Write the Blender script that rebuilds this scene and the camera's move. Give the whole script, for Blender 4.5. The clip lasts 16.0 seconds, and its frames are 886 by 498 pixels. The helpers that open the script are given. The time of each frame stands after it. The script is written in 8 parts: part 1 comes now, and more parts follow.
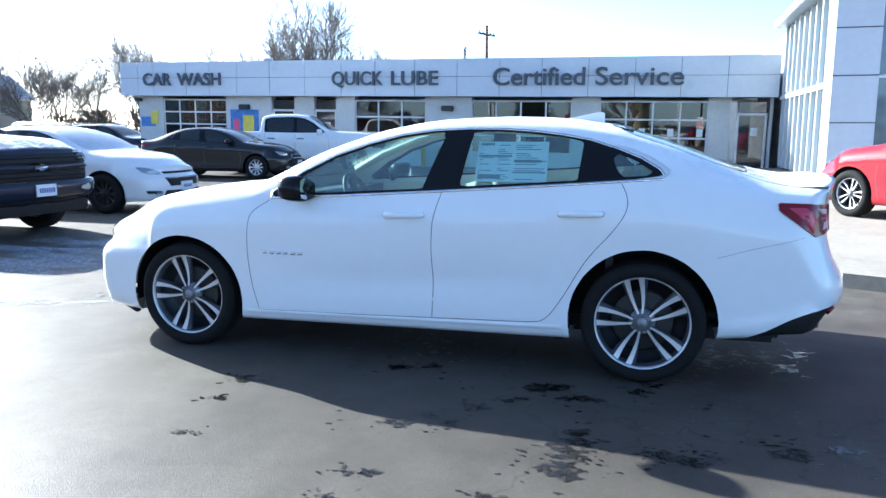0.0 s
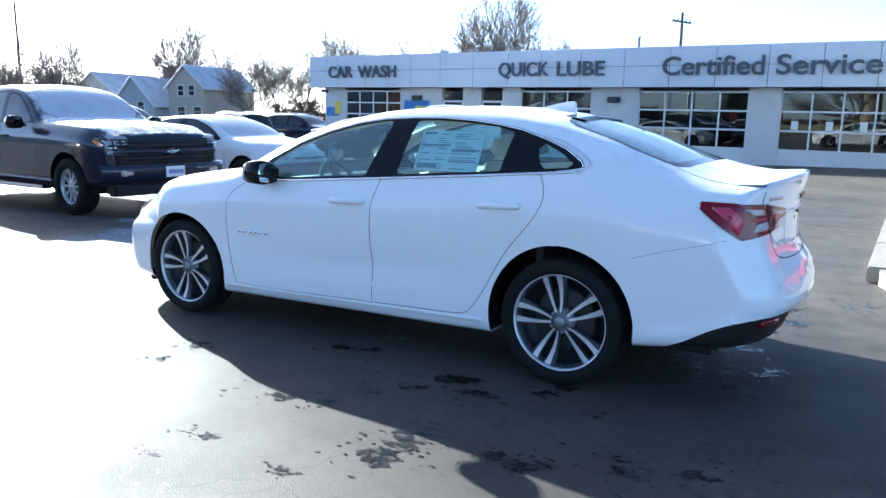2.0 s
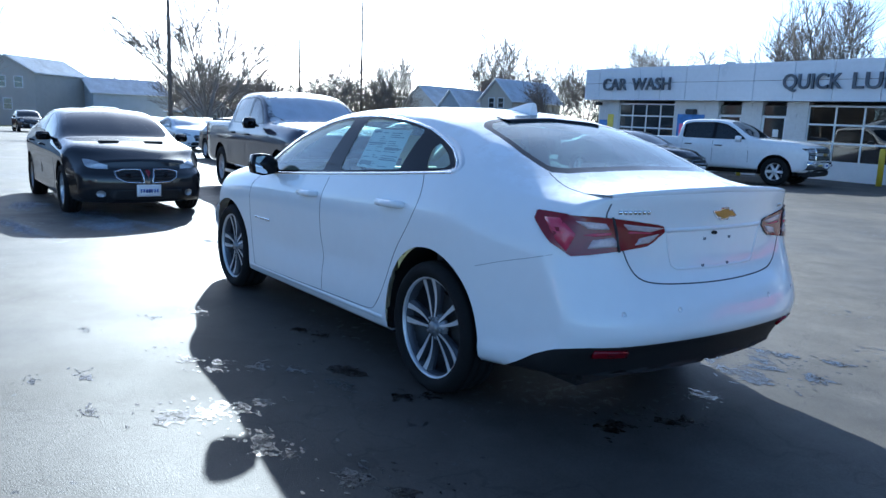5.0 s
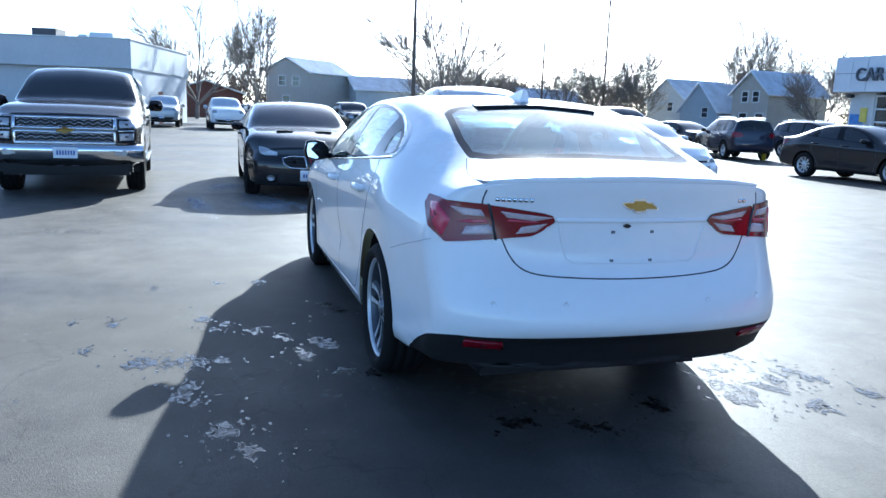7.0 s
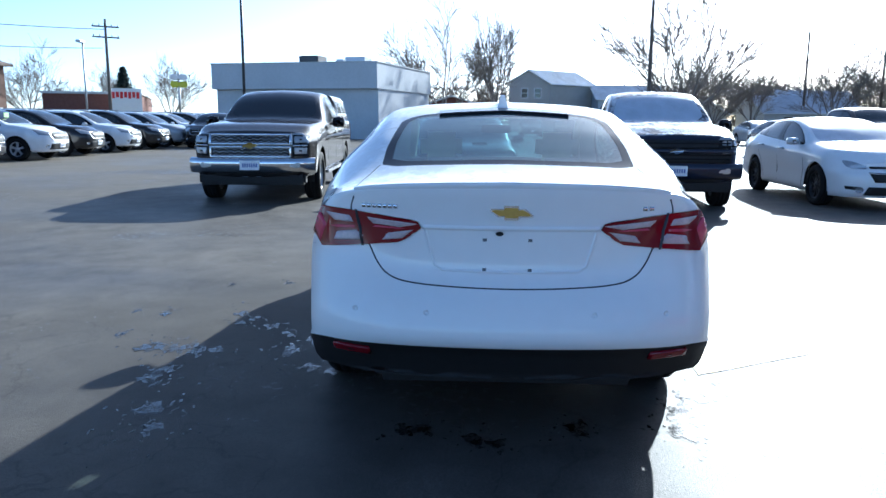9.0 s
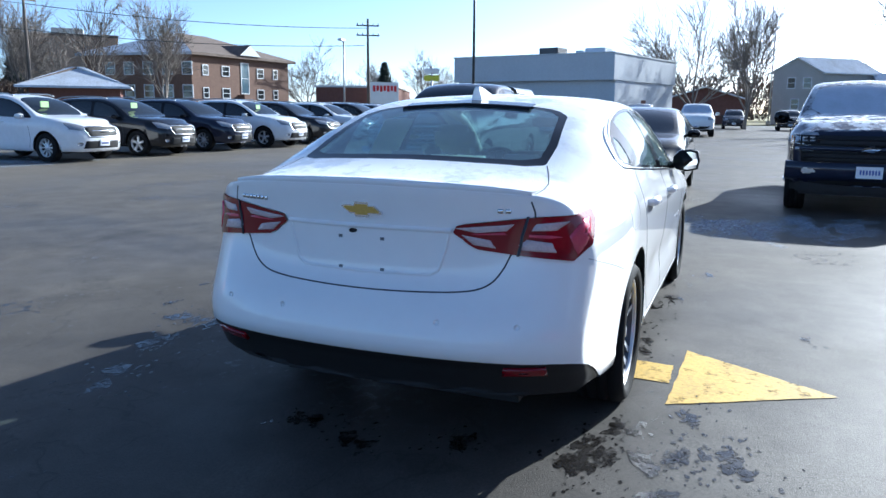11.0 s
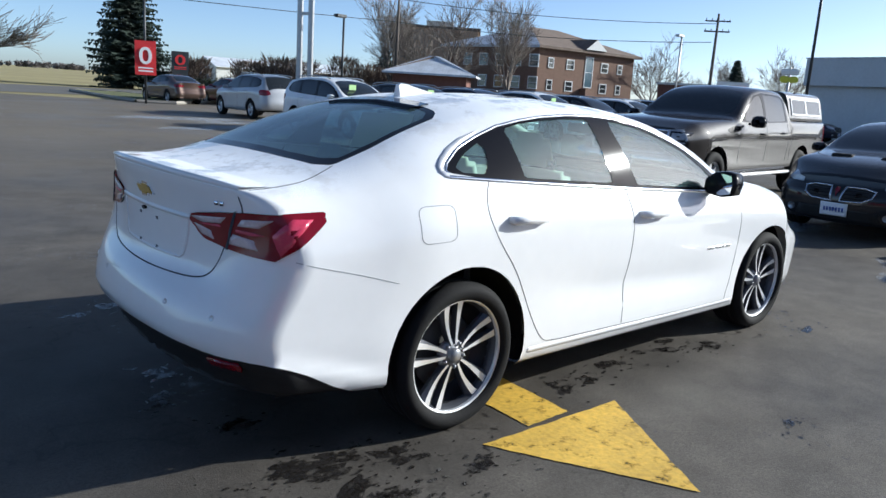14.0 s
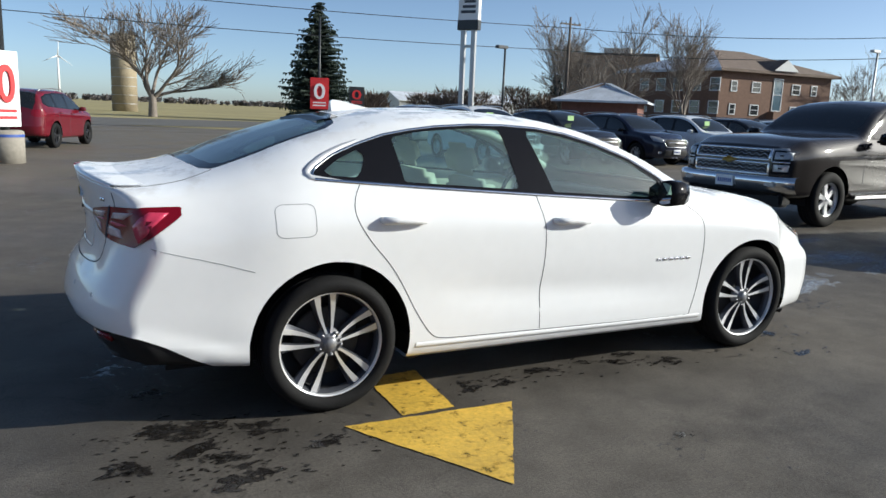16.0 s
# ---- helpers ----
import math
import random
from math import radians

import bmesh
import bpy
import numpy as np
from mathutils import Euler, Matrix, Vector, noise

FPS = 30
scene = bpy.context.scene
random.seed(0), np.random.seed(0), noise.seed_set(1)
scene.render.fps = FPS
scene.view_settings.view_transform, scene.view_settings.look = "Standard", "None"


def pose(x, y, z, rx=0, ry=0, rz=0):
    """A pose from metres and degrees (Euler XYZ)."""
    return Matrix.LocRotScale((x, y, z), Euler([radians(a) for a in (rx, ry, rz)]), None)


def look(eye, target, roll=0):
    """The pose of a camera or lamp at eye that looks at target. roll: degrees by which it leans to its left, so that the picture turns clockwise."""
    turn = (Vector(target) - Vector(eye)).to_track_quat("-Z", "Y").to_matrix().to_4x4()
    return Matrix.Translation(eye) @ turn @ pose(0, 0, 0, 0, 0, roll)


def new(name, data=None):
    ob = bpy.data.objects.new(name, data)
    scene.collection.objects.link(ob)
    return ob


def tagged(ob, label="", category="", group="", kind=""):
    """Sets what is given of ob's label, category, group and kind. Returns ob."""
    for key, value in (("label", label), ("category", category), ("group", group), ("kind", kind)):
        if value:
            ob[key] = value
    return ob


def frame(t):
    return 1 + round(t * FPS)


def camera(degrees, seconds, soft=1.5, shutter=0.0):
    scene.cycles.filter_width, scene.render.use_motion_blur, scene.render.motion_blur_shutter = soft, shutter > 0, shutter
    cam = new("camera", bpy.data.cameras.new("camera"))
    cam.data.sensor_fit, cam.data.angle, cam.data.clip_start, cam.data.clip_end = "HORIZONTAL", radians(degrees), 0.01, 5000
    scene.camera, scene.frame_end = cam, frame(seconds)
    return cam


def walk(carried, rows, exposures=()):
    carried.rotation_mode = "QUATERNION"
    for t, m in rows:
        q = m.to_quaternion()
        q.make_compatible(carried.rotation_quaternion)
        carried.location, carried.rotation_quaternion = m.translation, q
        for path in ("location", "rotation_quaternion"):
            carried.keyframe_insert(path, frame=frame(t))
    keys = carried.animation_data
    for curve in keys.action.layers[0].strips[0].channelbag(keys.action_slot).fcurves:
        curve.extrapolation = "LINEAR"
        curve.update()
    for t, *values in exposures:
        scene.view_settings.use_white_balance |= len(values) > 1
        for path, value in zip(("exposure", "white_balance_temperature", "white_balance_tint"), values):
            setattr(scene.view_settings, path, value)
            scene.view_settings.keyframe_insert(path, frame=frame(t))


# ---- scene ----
cam = camera(61.4, 16.0)
PATH = [
    (0, (1.379, -4.979, 1.379), (0.869, -3.071, 1.063), -0.1),
    (0.5, (1.744, -4.902, 1.392), (1.102, -3.036, 1.067), -0.1),
    (1, (2.068, -4.695, 1.385), (1.315, -2.872, 1.052), 0.1),
    (1.5, (2.438, -4.574, 1.371), (1.563, -2.807, 1.037), 0.2),
    (2, (2.774, -4.440, 1.366), (1.782, -2.737, 1.027), 0.4),
    (2.5, (3.073, -4.215, 1.370), (1.973, -2.579, 1.030), 0.9),
    (3, (3.424, -4.040, 1.371), (2.211, -2.486, 1.034), 1.0),
    (3.5, (3.703, -3.851, 1.363), (2.398, -2.374, 1.023), 1.2),
    (3.7, (3.803, -3.719, 1.347), (2.458, -2.277, 1.008), 1.4),
    (5.8, (4.782, -2.534, 1.326), (3.038, -1.612, 0.997), 2.2),
    (6, (4.894, -2.395, 1.343), (3.116, -1.542, 1.006), 2.3),
    (6.5, (5.026, -2.067, 1.32), (3.196, -1.339, 0.972), 2.3),
    (7, (5.104, -1.697, 1.332), (3.224, -1.113, 0.978), 2.1),
    (7.5, (5.246, -1.316, 1.339), (3.325, -0.883, 0.994), 1.5),
    (8, (5.279, -0.962, 1.325), (3.33, -0.665, 0.989), 0.9),
    (8.5, (5.283, -0.597, 1.33), (3.321, -0.446, 0.976), 0.8),
    (9, (5.331, -0.194, 1.348), (3.361, -0.261, 1.008), 0.4),
    (9.5, (5.276, 0.17, 1.326), (3.318, -0.067, 0.992), -0.0),
    (9.7, (5.24, 0.325, 1.315), (3.291, 0.023, 0.981), -0.3),
    (11.8, (4.7, 1.797, 1.432), (2.984, 0.849, 1.033), 2.2),
    (12, (4.63, 1.918, 1.445), (2.95, 0.911, 1.04), 2.6),
    (12.5, (4.336, 2.171, 1.436), (2.744, 1.03, 1.032), 3.7),
    (13, (4.08, 2.449, 1.444), (2.568, 1.205, 1.035), 4.2),
    (13.5, (3.87, 2.794, 1.473), (2.45, 1.449, 1.056), 4.0),
    (14, (3.603, 3.056, 1.459), (2.266, 1.626, 1.048), 3.7),
    (14.5, (3.374, 3.343, 1.467), (2.117, 1.839, 1.072), 3.3),
    (15, (3.152, 3.665, 1.493), (2.001, 2.076, 1.106), 2.9),
    (15.5, (2.884, 3.869, 1.474), (1.829, 2.212, 1.095), 2.7),
    (16, (2.622, 4.088, 1.442), (1.671, 2.366, 1.082), 2.3),
]
SKY, SUN = 0.115, 4.8
walk(cam, [(t, look(eye, target, roll)) for t, eye, target, roll in PATH],
     [(0, 2.05, 5750, 3), (1.5, 2.05, 5750, 3), (3.5, 1.33, 5400, 1), (6, 1.45, 5300, 1), (7, 1.68, 5350, 1), (9, 1.25, 5350, 2), (12.5, 0.93, 5650, 5), (14, 0.6, 5950, 5), (16, 0.43, 6400, 4)])


# ---- light ----
SUN_AZ, SUN_EL = radians(154.5), radians(23.0)
world = bpy.data.worlds.new("world")
scene.world = world
world.use_nodes = True
wn, wl = world.node_tree.nodes, world.node_tree.links
sky = wn.new("ShaderNodeTexSky")
sky.sky_type = 'NISHITA'
sky.sun_disc = False
sky.sun_elevation = SUN_EL
sky.sun_rotation = radians(90) - SUN_AZ
sky.air_density, sky.dust_density, sky.ozone_density = 0.5, 0.7, 1.2
wn["Background"].inputs[1].default_value = SKY
wl.new(sky.outputs[0], wn["Background"].inputs[0])
lamp = bpy.data.lights.new("sun", 'SUN')
lamp.energy, lamp.angle, lamp.color = SUN, radians(0.55), (1.0, 0.95, 0.88)
sun = new("sun", lamp)
toward = Vector((math.cos(SUN_AZ) * math.cos(SUN_EL), math.sin(SUN_AZ) * math.cos(SUN_EL), math.sin(SUN_EL)))
sun.matrix_world = look(toward * 200, (0, 0, 0))

# ---- materials ----
def mat(name, color, rough=0.6, metal=0.0, coat=0.0, spec=0.5, noise_scale=0.0, vary=0.0, bump=0.0, bump_scale=None,
        fine=0.0, transmission=0.0, alpha=1.0, emit=0.0, random_vary=0.0, ior=1.5, rough_vary=0.0, scale=(1, 1, 1)):
    """A principled surface with colour variation at two scales, bump and roughness variation."""
    m = bpy.data.materials.new(name)
    m.use_nodes = True
    nt = m.node_tree
    n, l = nt.nodes, nt.links
    b = n["Principled BSDF"]
    b.inputs["Base Color"].default_value = (*color, 1)
    b.inputs["Roughness"].default_value = rough
    b.inputs["Metallic"].default_value = metal
    b.inputs["Coat Weight"].default_value = coat
    b.inputs["Coat Roughness"].default_value = 0.03
    b.inputs["Specular IOR Level"].default_value = spec
    b.inputs["Transmission Weight"].default_value = transmission
    b.inputs["IOR"].default_value = ior
    if emit:
        b.inputs["Emission Color"].default_value = (*color, 1)
        b.inputs["Emission Strength"].default_value = emit
    if noise_scale:
        tc, mp = n.new("ShaderNodeTexCoord"), n.new("ShaderNodeMapping")
        mp.inputs["Scale"].default_value = scale
        l.new(tc.outputs["Object"], mp.inputs[0])
        big, small = n.new("ShaderNodeTexNoise"), n.new("ShaderNodeTexNoise")
        big.inputs["Scale"].default_value, small.inputs["Scale"].default_value = noise_scale, noise_scale * 9
        big.inputs["Detail"].default_value, small.inputs["Detail"].default_value = 6, 4
        l.new(mp.outputs[0], big.inputs[0])
        l.new(mp.outputs[0], small.inputs[0])
        mix = n.new("ShaderNodeMath")
        mix.operation = 'ADD'
        l.new(big.outputs[0], mix.inputs[0])
        l.new(small.outputs[0], mix.inputs[1])
        rng = n.new("ShaderNodeMapRange")
        rng.inputs[1].default_value, rng.inputs[2].default_value = 0.6, 1.4
        rng.inputs[3].default_value, rng.inputs[4].default_value = 1 - vary, 1 + vary
        l.new(mix.outputs[0], rng.inputs[0])
        value = rng.outputs[0]
        if random_vary:
            oi = n.new("ShaderNodeObjectInfo")
            r2 = n.new("ShaderNodeMapRange")
            r2.inputs[3].default_value, r2.inputs[4].default_value = 1 - random_vary, 1 + random_vary
            l.new(oi.outputs["Random"], r2.inputs[0])
            mul = n.new("ShaderNodeMath")
            mul.operation = 'MULTIPLY'
            l.new(value, mul.inputs[0])
            l.new(r2.outputs[0], mul.inputs[1])
            value = mul.outputs[0]
        hsv = n.new("ShaderNodeHueSaturation")
        hsv.inputs["Color"].default_value = (*color, 1)
        l.new(value, hsv.inputs["Value"])
        l.new(hsv.outputs[0], b.inputs["Base Color"])
        if rough_vary:
            r3 = n.new("ShaderNodeMapRange")
            r3.inputs[1].default_value, r3.inputs[2].default_value = 0.35, 0.65
            r3.inputs[3].default_value, r3.inputs[4].default_value = max(rough - rough_vary, 0.02), rough + rough_vary
            l.new(big.outputs[0], r3.inputs[0])
            l.new(r3.outputs[0], b.inputs["Roughness"])
        if bump:
            bp = n.new("ShaderNodeBump")
            bp.inputs["Strength"].default_value = 1.0
            bp.inputs["Distance"].default_value = bump
            if bump_scale:
                src = n.new("ShaderNodeTexNoise")
                src.inputs["Scale"].default_value, src.inputs["Detail"].default_value = bump_scale, 5
                l.new(mp.outputs[0], src.inputs[0])
                l.new(src.outputs[0], bp.inputs["Height"])
            else:
                l.new(small.outputs[0], bp.inputs["Height"])
            l.new(bp.outputs[0], b.inputs["Normal"])
    return m


def glass_mat(name, tint, rough=0.0, film=0.0, base=0.15):
    """Thin vehicle glazing: a tinted see-through pane with a glossy surface; film mixes in diffuse teal for dew and
    painted sky reflection.
    """
    m = bpy.data.materials.new(name)
    m.use_nodes = True
    n, l = m.node_tree.nodes, m.node_tree.links
    n.remove(n["Principled BSDF"])
    out = n["Material Output"]
    tr, gl, mx, lw = n.new("ShaderNodeBsdfTransparent"), n.new("ShaderNodeBsdfGlossy"), n.new("ShaderNodeMixShader"), n.new("ShaderNodeLayerWeight")
    tr.inputs[0].default_value = (*tint, 1)
    gl.inputs["Roughness"].default_value = rough
    lw.inputs[0].default_value = 0.5
    pw, mr = n.new("ShaderNodeMath"), n.new("ShaderNodeMapRange")
    pw.operation = 'POWER'
    pw.inputs[1].default_value = 4.0
    mr.inputs[3].default_value, mr.inputs[4].default_value = base, 1.0
    l.new(lw.outputs["Facing"], pw.inputs[0])
    l.new(pw.outputs[0], mr.inputs[0])
    l.new(mr.outputs[0], mx.inputs[0])
    l.new(tr.outputs[0], mx.inputs[1])
    l.new(gl.outputs[0], mx.inputs[2])
    last = mx
    if film:
        di, m2, tc, no, fr = n.new("ShaderNodeBsdfDiffuse"), n.new("ShaderNodeMixShader"), n.new("ShaderNodeTexCoord"), n.new("ShaderNodeTexNoise"), n.new("ShaderNodeMapRange")
        di.inputs[0].default_value = (0.42, 0.66, 0.68, 1)
        no.inputs["Scale"].default_value, no.inputs["Detail"].default_value = 3.0, 6
        fr.inputs[1].default_value, fr.inputs[2].default_value = 0.3, 0.7
        fr.inputs[3].default_value, fr.inputs[4].default_value = film * 0.8, film * 1.2
        l.new(tc.outputs["Object"], no.inputs[0])
        l.new(no.outputs[0], fr.inputs[0])
        l.new(fr.outputs[0], m2.inputs[0])
        l.new(mx.outputs[0], m2.inputs[1])
        l.new(di.outputs[0], m2.inputs[2])
        last = m2
    l.new(last.outputs[0], out.inputs[0])
    return m


def frost_mat(name, paint, frost=0.5, scale=14.0):
    """Car paint under a clear coat, with patchy hoar frost lying on the faces that look up."""
    m = mat(name, paint, rough=0.35, coat=1.0, noise_scale=1.5, vary=0.02)
    n, l = m.node_tree.nodes, m.node_tree.links
    b = n["Principled BSDF"]
    b.inputs["Specular IOR Level"].default_value = 0.1
    geo, sep = n.new("ShaderNodeNewGeometry"), n.new("ShaderNodeSeparateXYZ")
    l.new(geo.outputs["Normal"], sep.inputs[0])
    tc = n.new("ShaderNodeTexCoord")
    no = n.new("ShaderNodeTexNoise")
    no.inputs["Scale"].default_value, no.inputs["Detail"].default_value, no.inputs["Roughness"].default_value = scale * 0.35, 9, 0.7
    l.new(tc.outputs["Object"], no.inputs[0])
    up = n.new("ShaderNodeMapRange")
    up.inputs[1].default_value, up.inputs[2].default_value = 0.74, 0.96
    l.new(sep.outputs[2], up.inputs[0])
    thr = n.new("ShaderNodeMapRange")
    thr.inputs[1].default_value, thr.inputs[2].default_value = 0.62 - 0.3 * frost, 0.72 - 0.3 * frost
    l.new(no.outputs[0], thr.inputs[0])
    mul = n.new("ShaderNodeMath")
    mul.operation = 'MULTIPLY'
    l.new(up.outputs[0], mul.inputs[0])
    l.new(thr.outputs[0], mul.inputs[1])
    ice = n.new("ShaderNodeBsdfPrincipled")
    ice.inputs["Base Color"].default_value = (0.86, 0.89, 0.93, 1)
    ice.inputs["Roughness"].default_value = 0.75
    fine = n.new("ShaderNodeTexNoise")
    fine.inputs["Scale"].default_value, fine.inputs["Detail"].default_value = 150, 6
    l.new(tc.outputs["Object"], fine.inputs[0])
    bp = n.new("ShaderNodeBump")
    bp.inputs["Distance"].default_value = 0.0022
    l.new(fine.outputs[0], bp.inputs["Height"])
    l.new(bp.outputs[0], ice.inputs["Normal"])
    mx = n.new("ShaderNodeMixShader")
    l.new(mul.outputs[0], mx.inputs[0])
    l.new(b.outputs[0], mx.inputs[1])
    l.new(ice.outputs[0], mx.inputs[2])
    l.new(mx.outputs[0], n["Material Output"].inputs[0])
    return m


def paint_mat(name, color, metal=0.0, coat=1.0):
    return mat(name, color, rough=0.5, metal=metal, coat=coat, spec=0.08, noise_scale=1.2, vary=0.06)


M_white = frost_mat("white_paint_frosted", (0.82, 0.83, 0.84), frost=0.68)
M_gloss_black = mat("gloss_black", (0.010, 0.010, 0.012), rough=0.08, coat=0.0, spec=0.18, noise_scale=3, vary=0.1)
M_black_plastic = mat("black_plastic", (0.014, 0.014, 0.015), rough=0.6, spec=0.3, noise_scale=20, vary=0.2, bump=0.0006)
M_rubber = mat("tyre_rubber", (0.010, 0.010, 0.0105), rough=0.8, spec=0.2, noise_scale=12, vary=0.25, bump=0.001)
M_chrome = mat("chrome", (0.75, 0.76, 0.78), rough=0.12, metal=1.0, noise_scale=4, vary=0.04)
M_alloy = mat("machined_alloy", (0.66, 0.67, 0.69), rough=0.4, metal=0.6, noise_scale=9, vary=0.08, rough_vary=0.06)
M_alloy_dark = mat("dark_alloy", (0.022, 0.023, 0.026), rough=0.45, metal=0.3, noise_scale=9, vary=0.15)
M_flank = mat("grey_alloy", (0.085, 0.09, 0.105), rough=0.4, metal=0.4, noise_scale=9, vary=0.12)
M_hub = mat("hub_grey", (0.26, 0.265, 0.28), rough=0.35, metal=0.5, noise_scale=20, vary=0.15)
M_disc = mat("brake_steel", (0.06, 0.058, 0.056), rough=0.65, metal=0.6, noise_scale=14, vary=0.2)
M_glass = glass_mat("tinted_glass", (0.68, 0.90, 0.89), film=0.08)
M_glass_dark = glass_mat("dark_tinted_glass", (0.30, 0.48, 0.54), film=0.11)
M_dark_win = mat("deep_tinted_glass", (0.015, 0.018, 0.02), rough=0.04, spec=0.6, noise_scale=2, vary=0.2)
M_red_lens = mat("red_lens", (0.17, 0.001, 0.009), rough=0.14, coat=0.3, spec=0.35, noise_scale=4, vary=0.12)
M_tail_clear = mat("tail_reflector", (0.50, 0.40, 0.41), rough=0.14, coat=0.5, metal=0.0, noise_scale=12, vary=0.25)
M_tail_pink = mat("pink_lens", (0.50, 0.04, 0.09), rough=0.16, coat=0.25, noise_scale=14, vary=0.15)
M_seam = mat("pale_seam", (0.30, 0.31, 0.33), rough=0.7, noise_scale=30, vary=0.1)
M_satin = mat("satin_chrome", (0.72, 0.73, 0.75), rough=0.35, metal=0.3, noise_scale=6, vary=0.05)
M_clear_lens = mat("clear_lens", (0.36, 0.37, 0.39), rough=0.1, coat=1.0, metal=0.35, noise_scale=26, vary=0.3, bump=0.001)
M_amber = mat("amber_lens", (0.65, 0.20, 0.02), rough=0.1, coat=1.0, noise_scale=30, vary=0.2)
M_screw = mat("grey_plastic_clip", (0.16, 0.17, 0.19), rough=0.5, noise_scale=40, vary=0.15)
M_gold = mat("gold_emblem", (0.46, 0.29, 0.06), rough=0.45, metal=0.45, noise_scale=60, vary=0.15)
M_seat = mat("beige_leather", (0.62, 0.57, 0.45), rough=0.6, noise_scale=8, vary=0.1, bump=0.001)
M_dash = mat("dash_plastic", (0.035, 0.036, 0.038), rough=0.6, noise_scale=20, vary=0.15)
M_paper = mat("white_paper", (0.78, 0.80, 0.79), rough=0.8, noise_scale=5, vary=0.03)
M_ink = mat("dark_ink", (0.06, 0.07, 0.09), rough=0.8, noise_scale=20, vary=0.2)
M_plate = mat("licence_plate", (0.75, 0.77, 0.80), rough=0.4, noise_scale=12, vary=0.05)
M_plate_ink = mat("plate_blue", (0.05, 0.10, 0.35), rough=0.5, noise_scale=12, vary=0.1)
M_gap = mat("panel_gap", (0.05, 0.055, 0.065), rough=0.8, noise_scale=30, vary=0.2)

# ---- shape helpers ----
def pchip(pairs):
    """A smooth curve through (x, value) pairs that never overshoots."""
    xs = np.array([p[0] for p in pairs], float)
    ys = np.array([p[1] for p in pairs], float)
    h = np.diff(xs)
    d = np.diff(ys) / h
    m = np.zeros(len(xs))
    if len(xs) > 2:
        for i in range(1, len(xs) - 1):
            if d[i - 1] * d[i] > 0:
                w1, w2 = 2 * h[i] + h[i - 1], h[i] + 2 * h[i - 1]
                m[i] = (w1 + w2) / (w1 / d[i - 1] + w2 / d[i])
    m[0], m[-1] = d[0], d[-1]

    def f(x):
        x = np.clip(np.asarray(x, float), xs[0], xs[-1])
        i = np.clip(np.searchsorted(xs, x, side="right") - 1, 0, len(xs) - 2)
        t = (x - xs[i]) / h[i]
        t2, t3 = t * t, t * t * t
        return ((2 * t3 - 3 * t2 + 1) * ys[i] + (t3 - 2 * t2 + t) * h[i] * m[i] + (-2 * t3 + 3 * t2) * ys[i + 1] + (t3 - t2) * h[i] * m[i + 1])
    return f


def mesh_from(name, verts, faces, material, smooth=True):
    me = bpy.data.meshes.new(name)
    me.from_pydata([tuple(map(float, v)) for v in verts], [], faces)
    me.validate()
    me.update()
    if smooth:
        me.shade_smooth()
    for m in (material if isinstance(material, (list, tuple)) else [material]):
        me.materials.append(m)
    return me


def link(name, me, parent=None, label="", at=None):
    ob = new(name, me)
    if parent is not None:
        ob.parent = parent
    if at is not None:
        ob.matrix_basis = at
    if label:
        tagged(ob, label)
    return ob


def part(name, bm, material, parent, label="", smooth=False, at=None):
    """Links a bmesh as one mesh object under a thing or a part."""
    me = bpy.data.meshes.new(name)
    bm.to_mesh(me)
    bm.free()
    if smooth:
        me.shade_smooth()
    me.materials.append(material)
    return link(name, me, parent, label, at)


def thing(name, m, label, category, group="", kind=""):
    ob = new(name)
    ob.empty_display_size = 0.2
    ob.matrix_basis = m
    return tagged(ob, label, category, group, kind)


def add_box(bm, x0, x1, y0, y1, z0, z1, bevel=0.0, m=None):
    r = bmesh.ops.create_cube(bm, size=1)
    vs = r["verts"]
    bmesh.ops.transform(bm, matrix=Matrix.Translation(((x0 + x1) / 2, (y0 + y1) / 2, (z0 + z1) / 2)) @ Matrix.Diagonal((x1 - x0, y1 - y0, z1 - z0, 1)), verts=vs)
    if bevel:
        es = {e for v in vs for e in v.link_edges}
        vs = bmesh.ops.bevel(bm, geom=list(es), offset=bevel, segments=2, affect='EDGES')["verts"]
    if m is not None:
        bmesh.ops.transform(bm, matrix=m, verts=list({v for v in vs}))
    return bm


def box_bm(x0, x1, y0, y1, z0, z1, bevel=0.0, m=None):
    return add_box(bmesh.new(), x0, x1, y0, y1, z0, z1, bevel, m)


def lathe(profile, n=40):
    """Turns (radius, along y) pairs round the y axis: verts and faces."""
    vs, fs = [], []
    k = len(profile)
    for i in range(n):
        a = 2 * math.pi * i / n
        for r, y in profile:
            vs.append((r * math.cos(a), y, r * math.sin(a)))
    for i in range(n):
        j = (i + 1) % n
        for q in range(k - 1):
            fs.append((i * k + q, j * k + q, j * k + q + 1, i * k + q + 1))
    return vs, fs


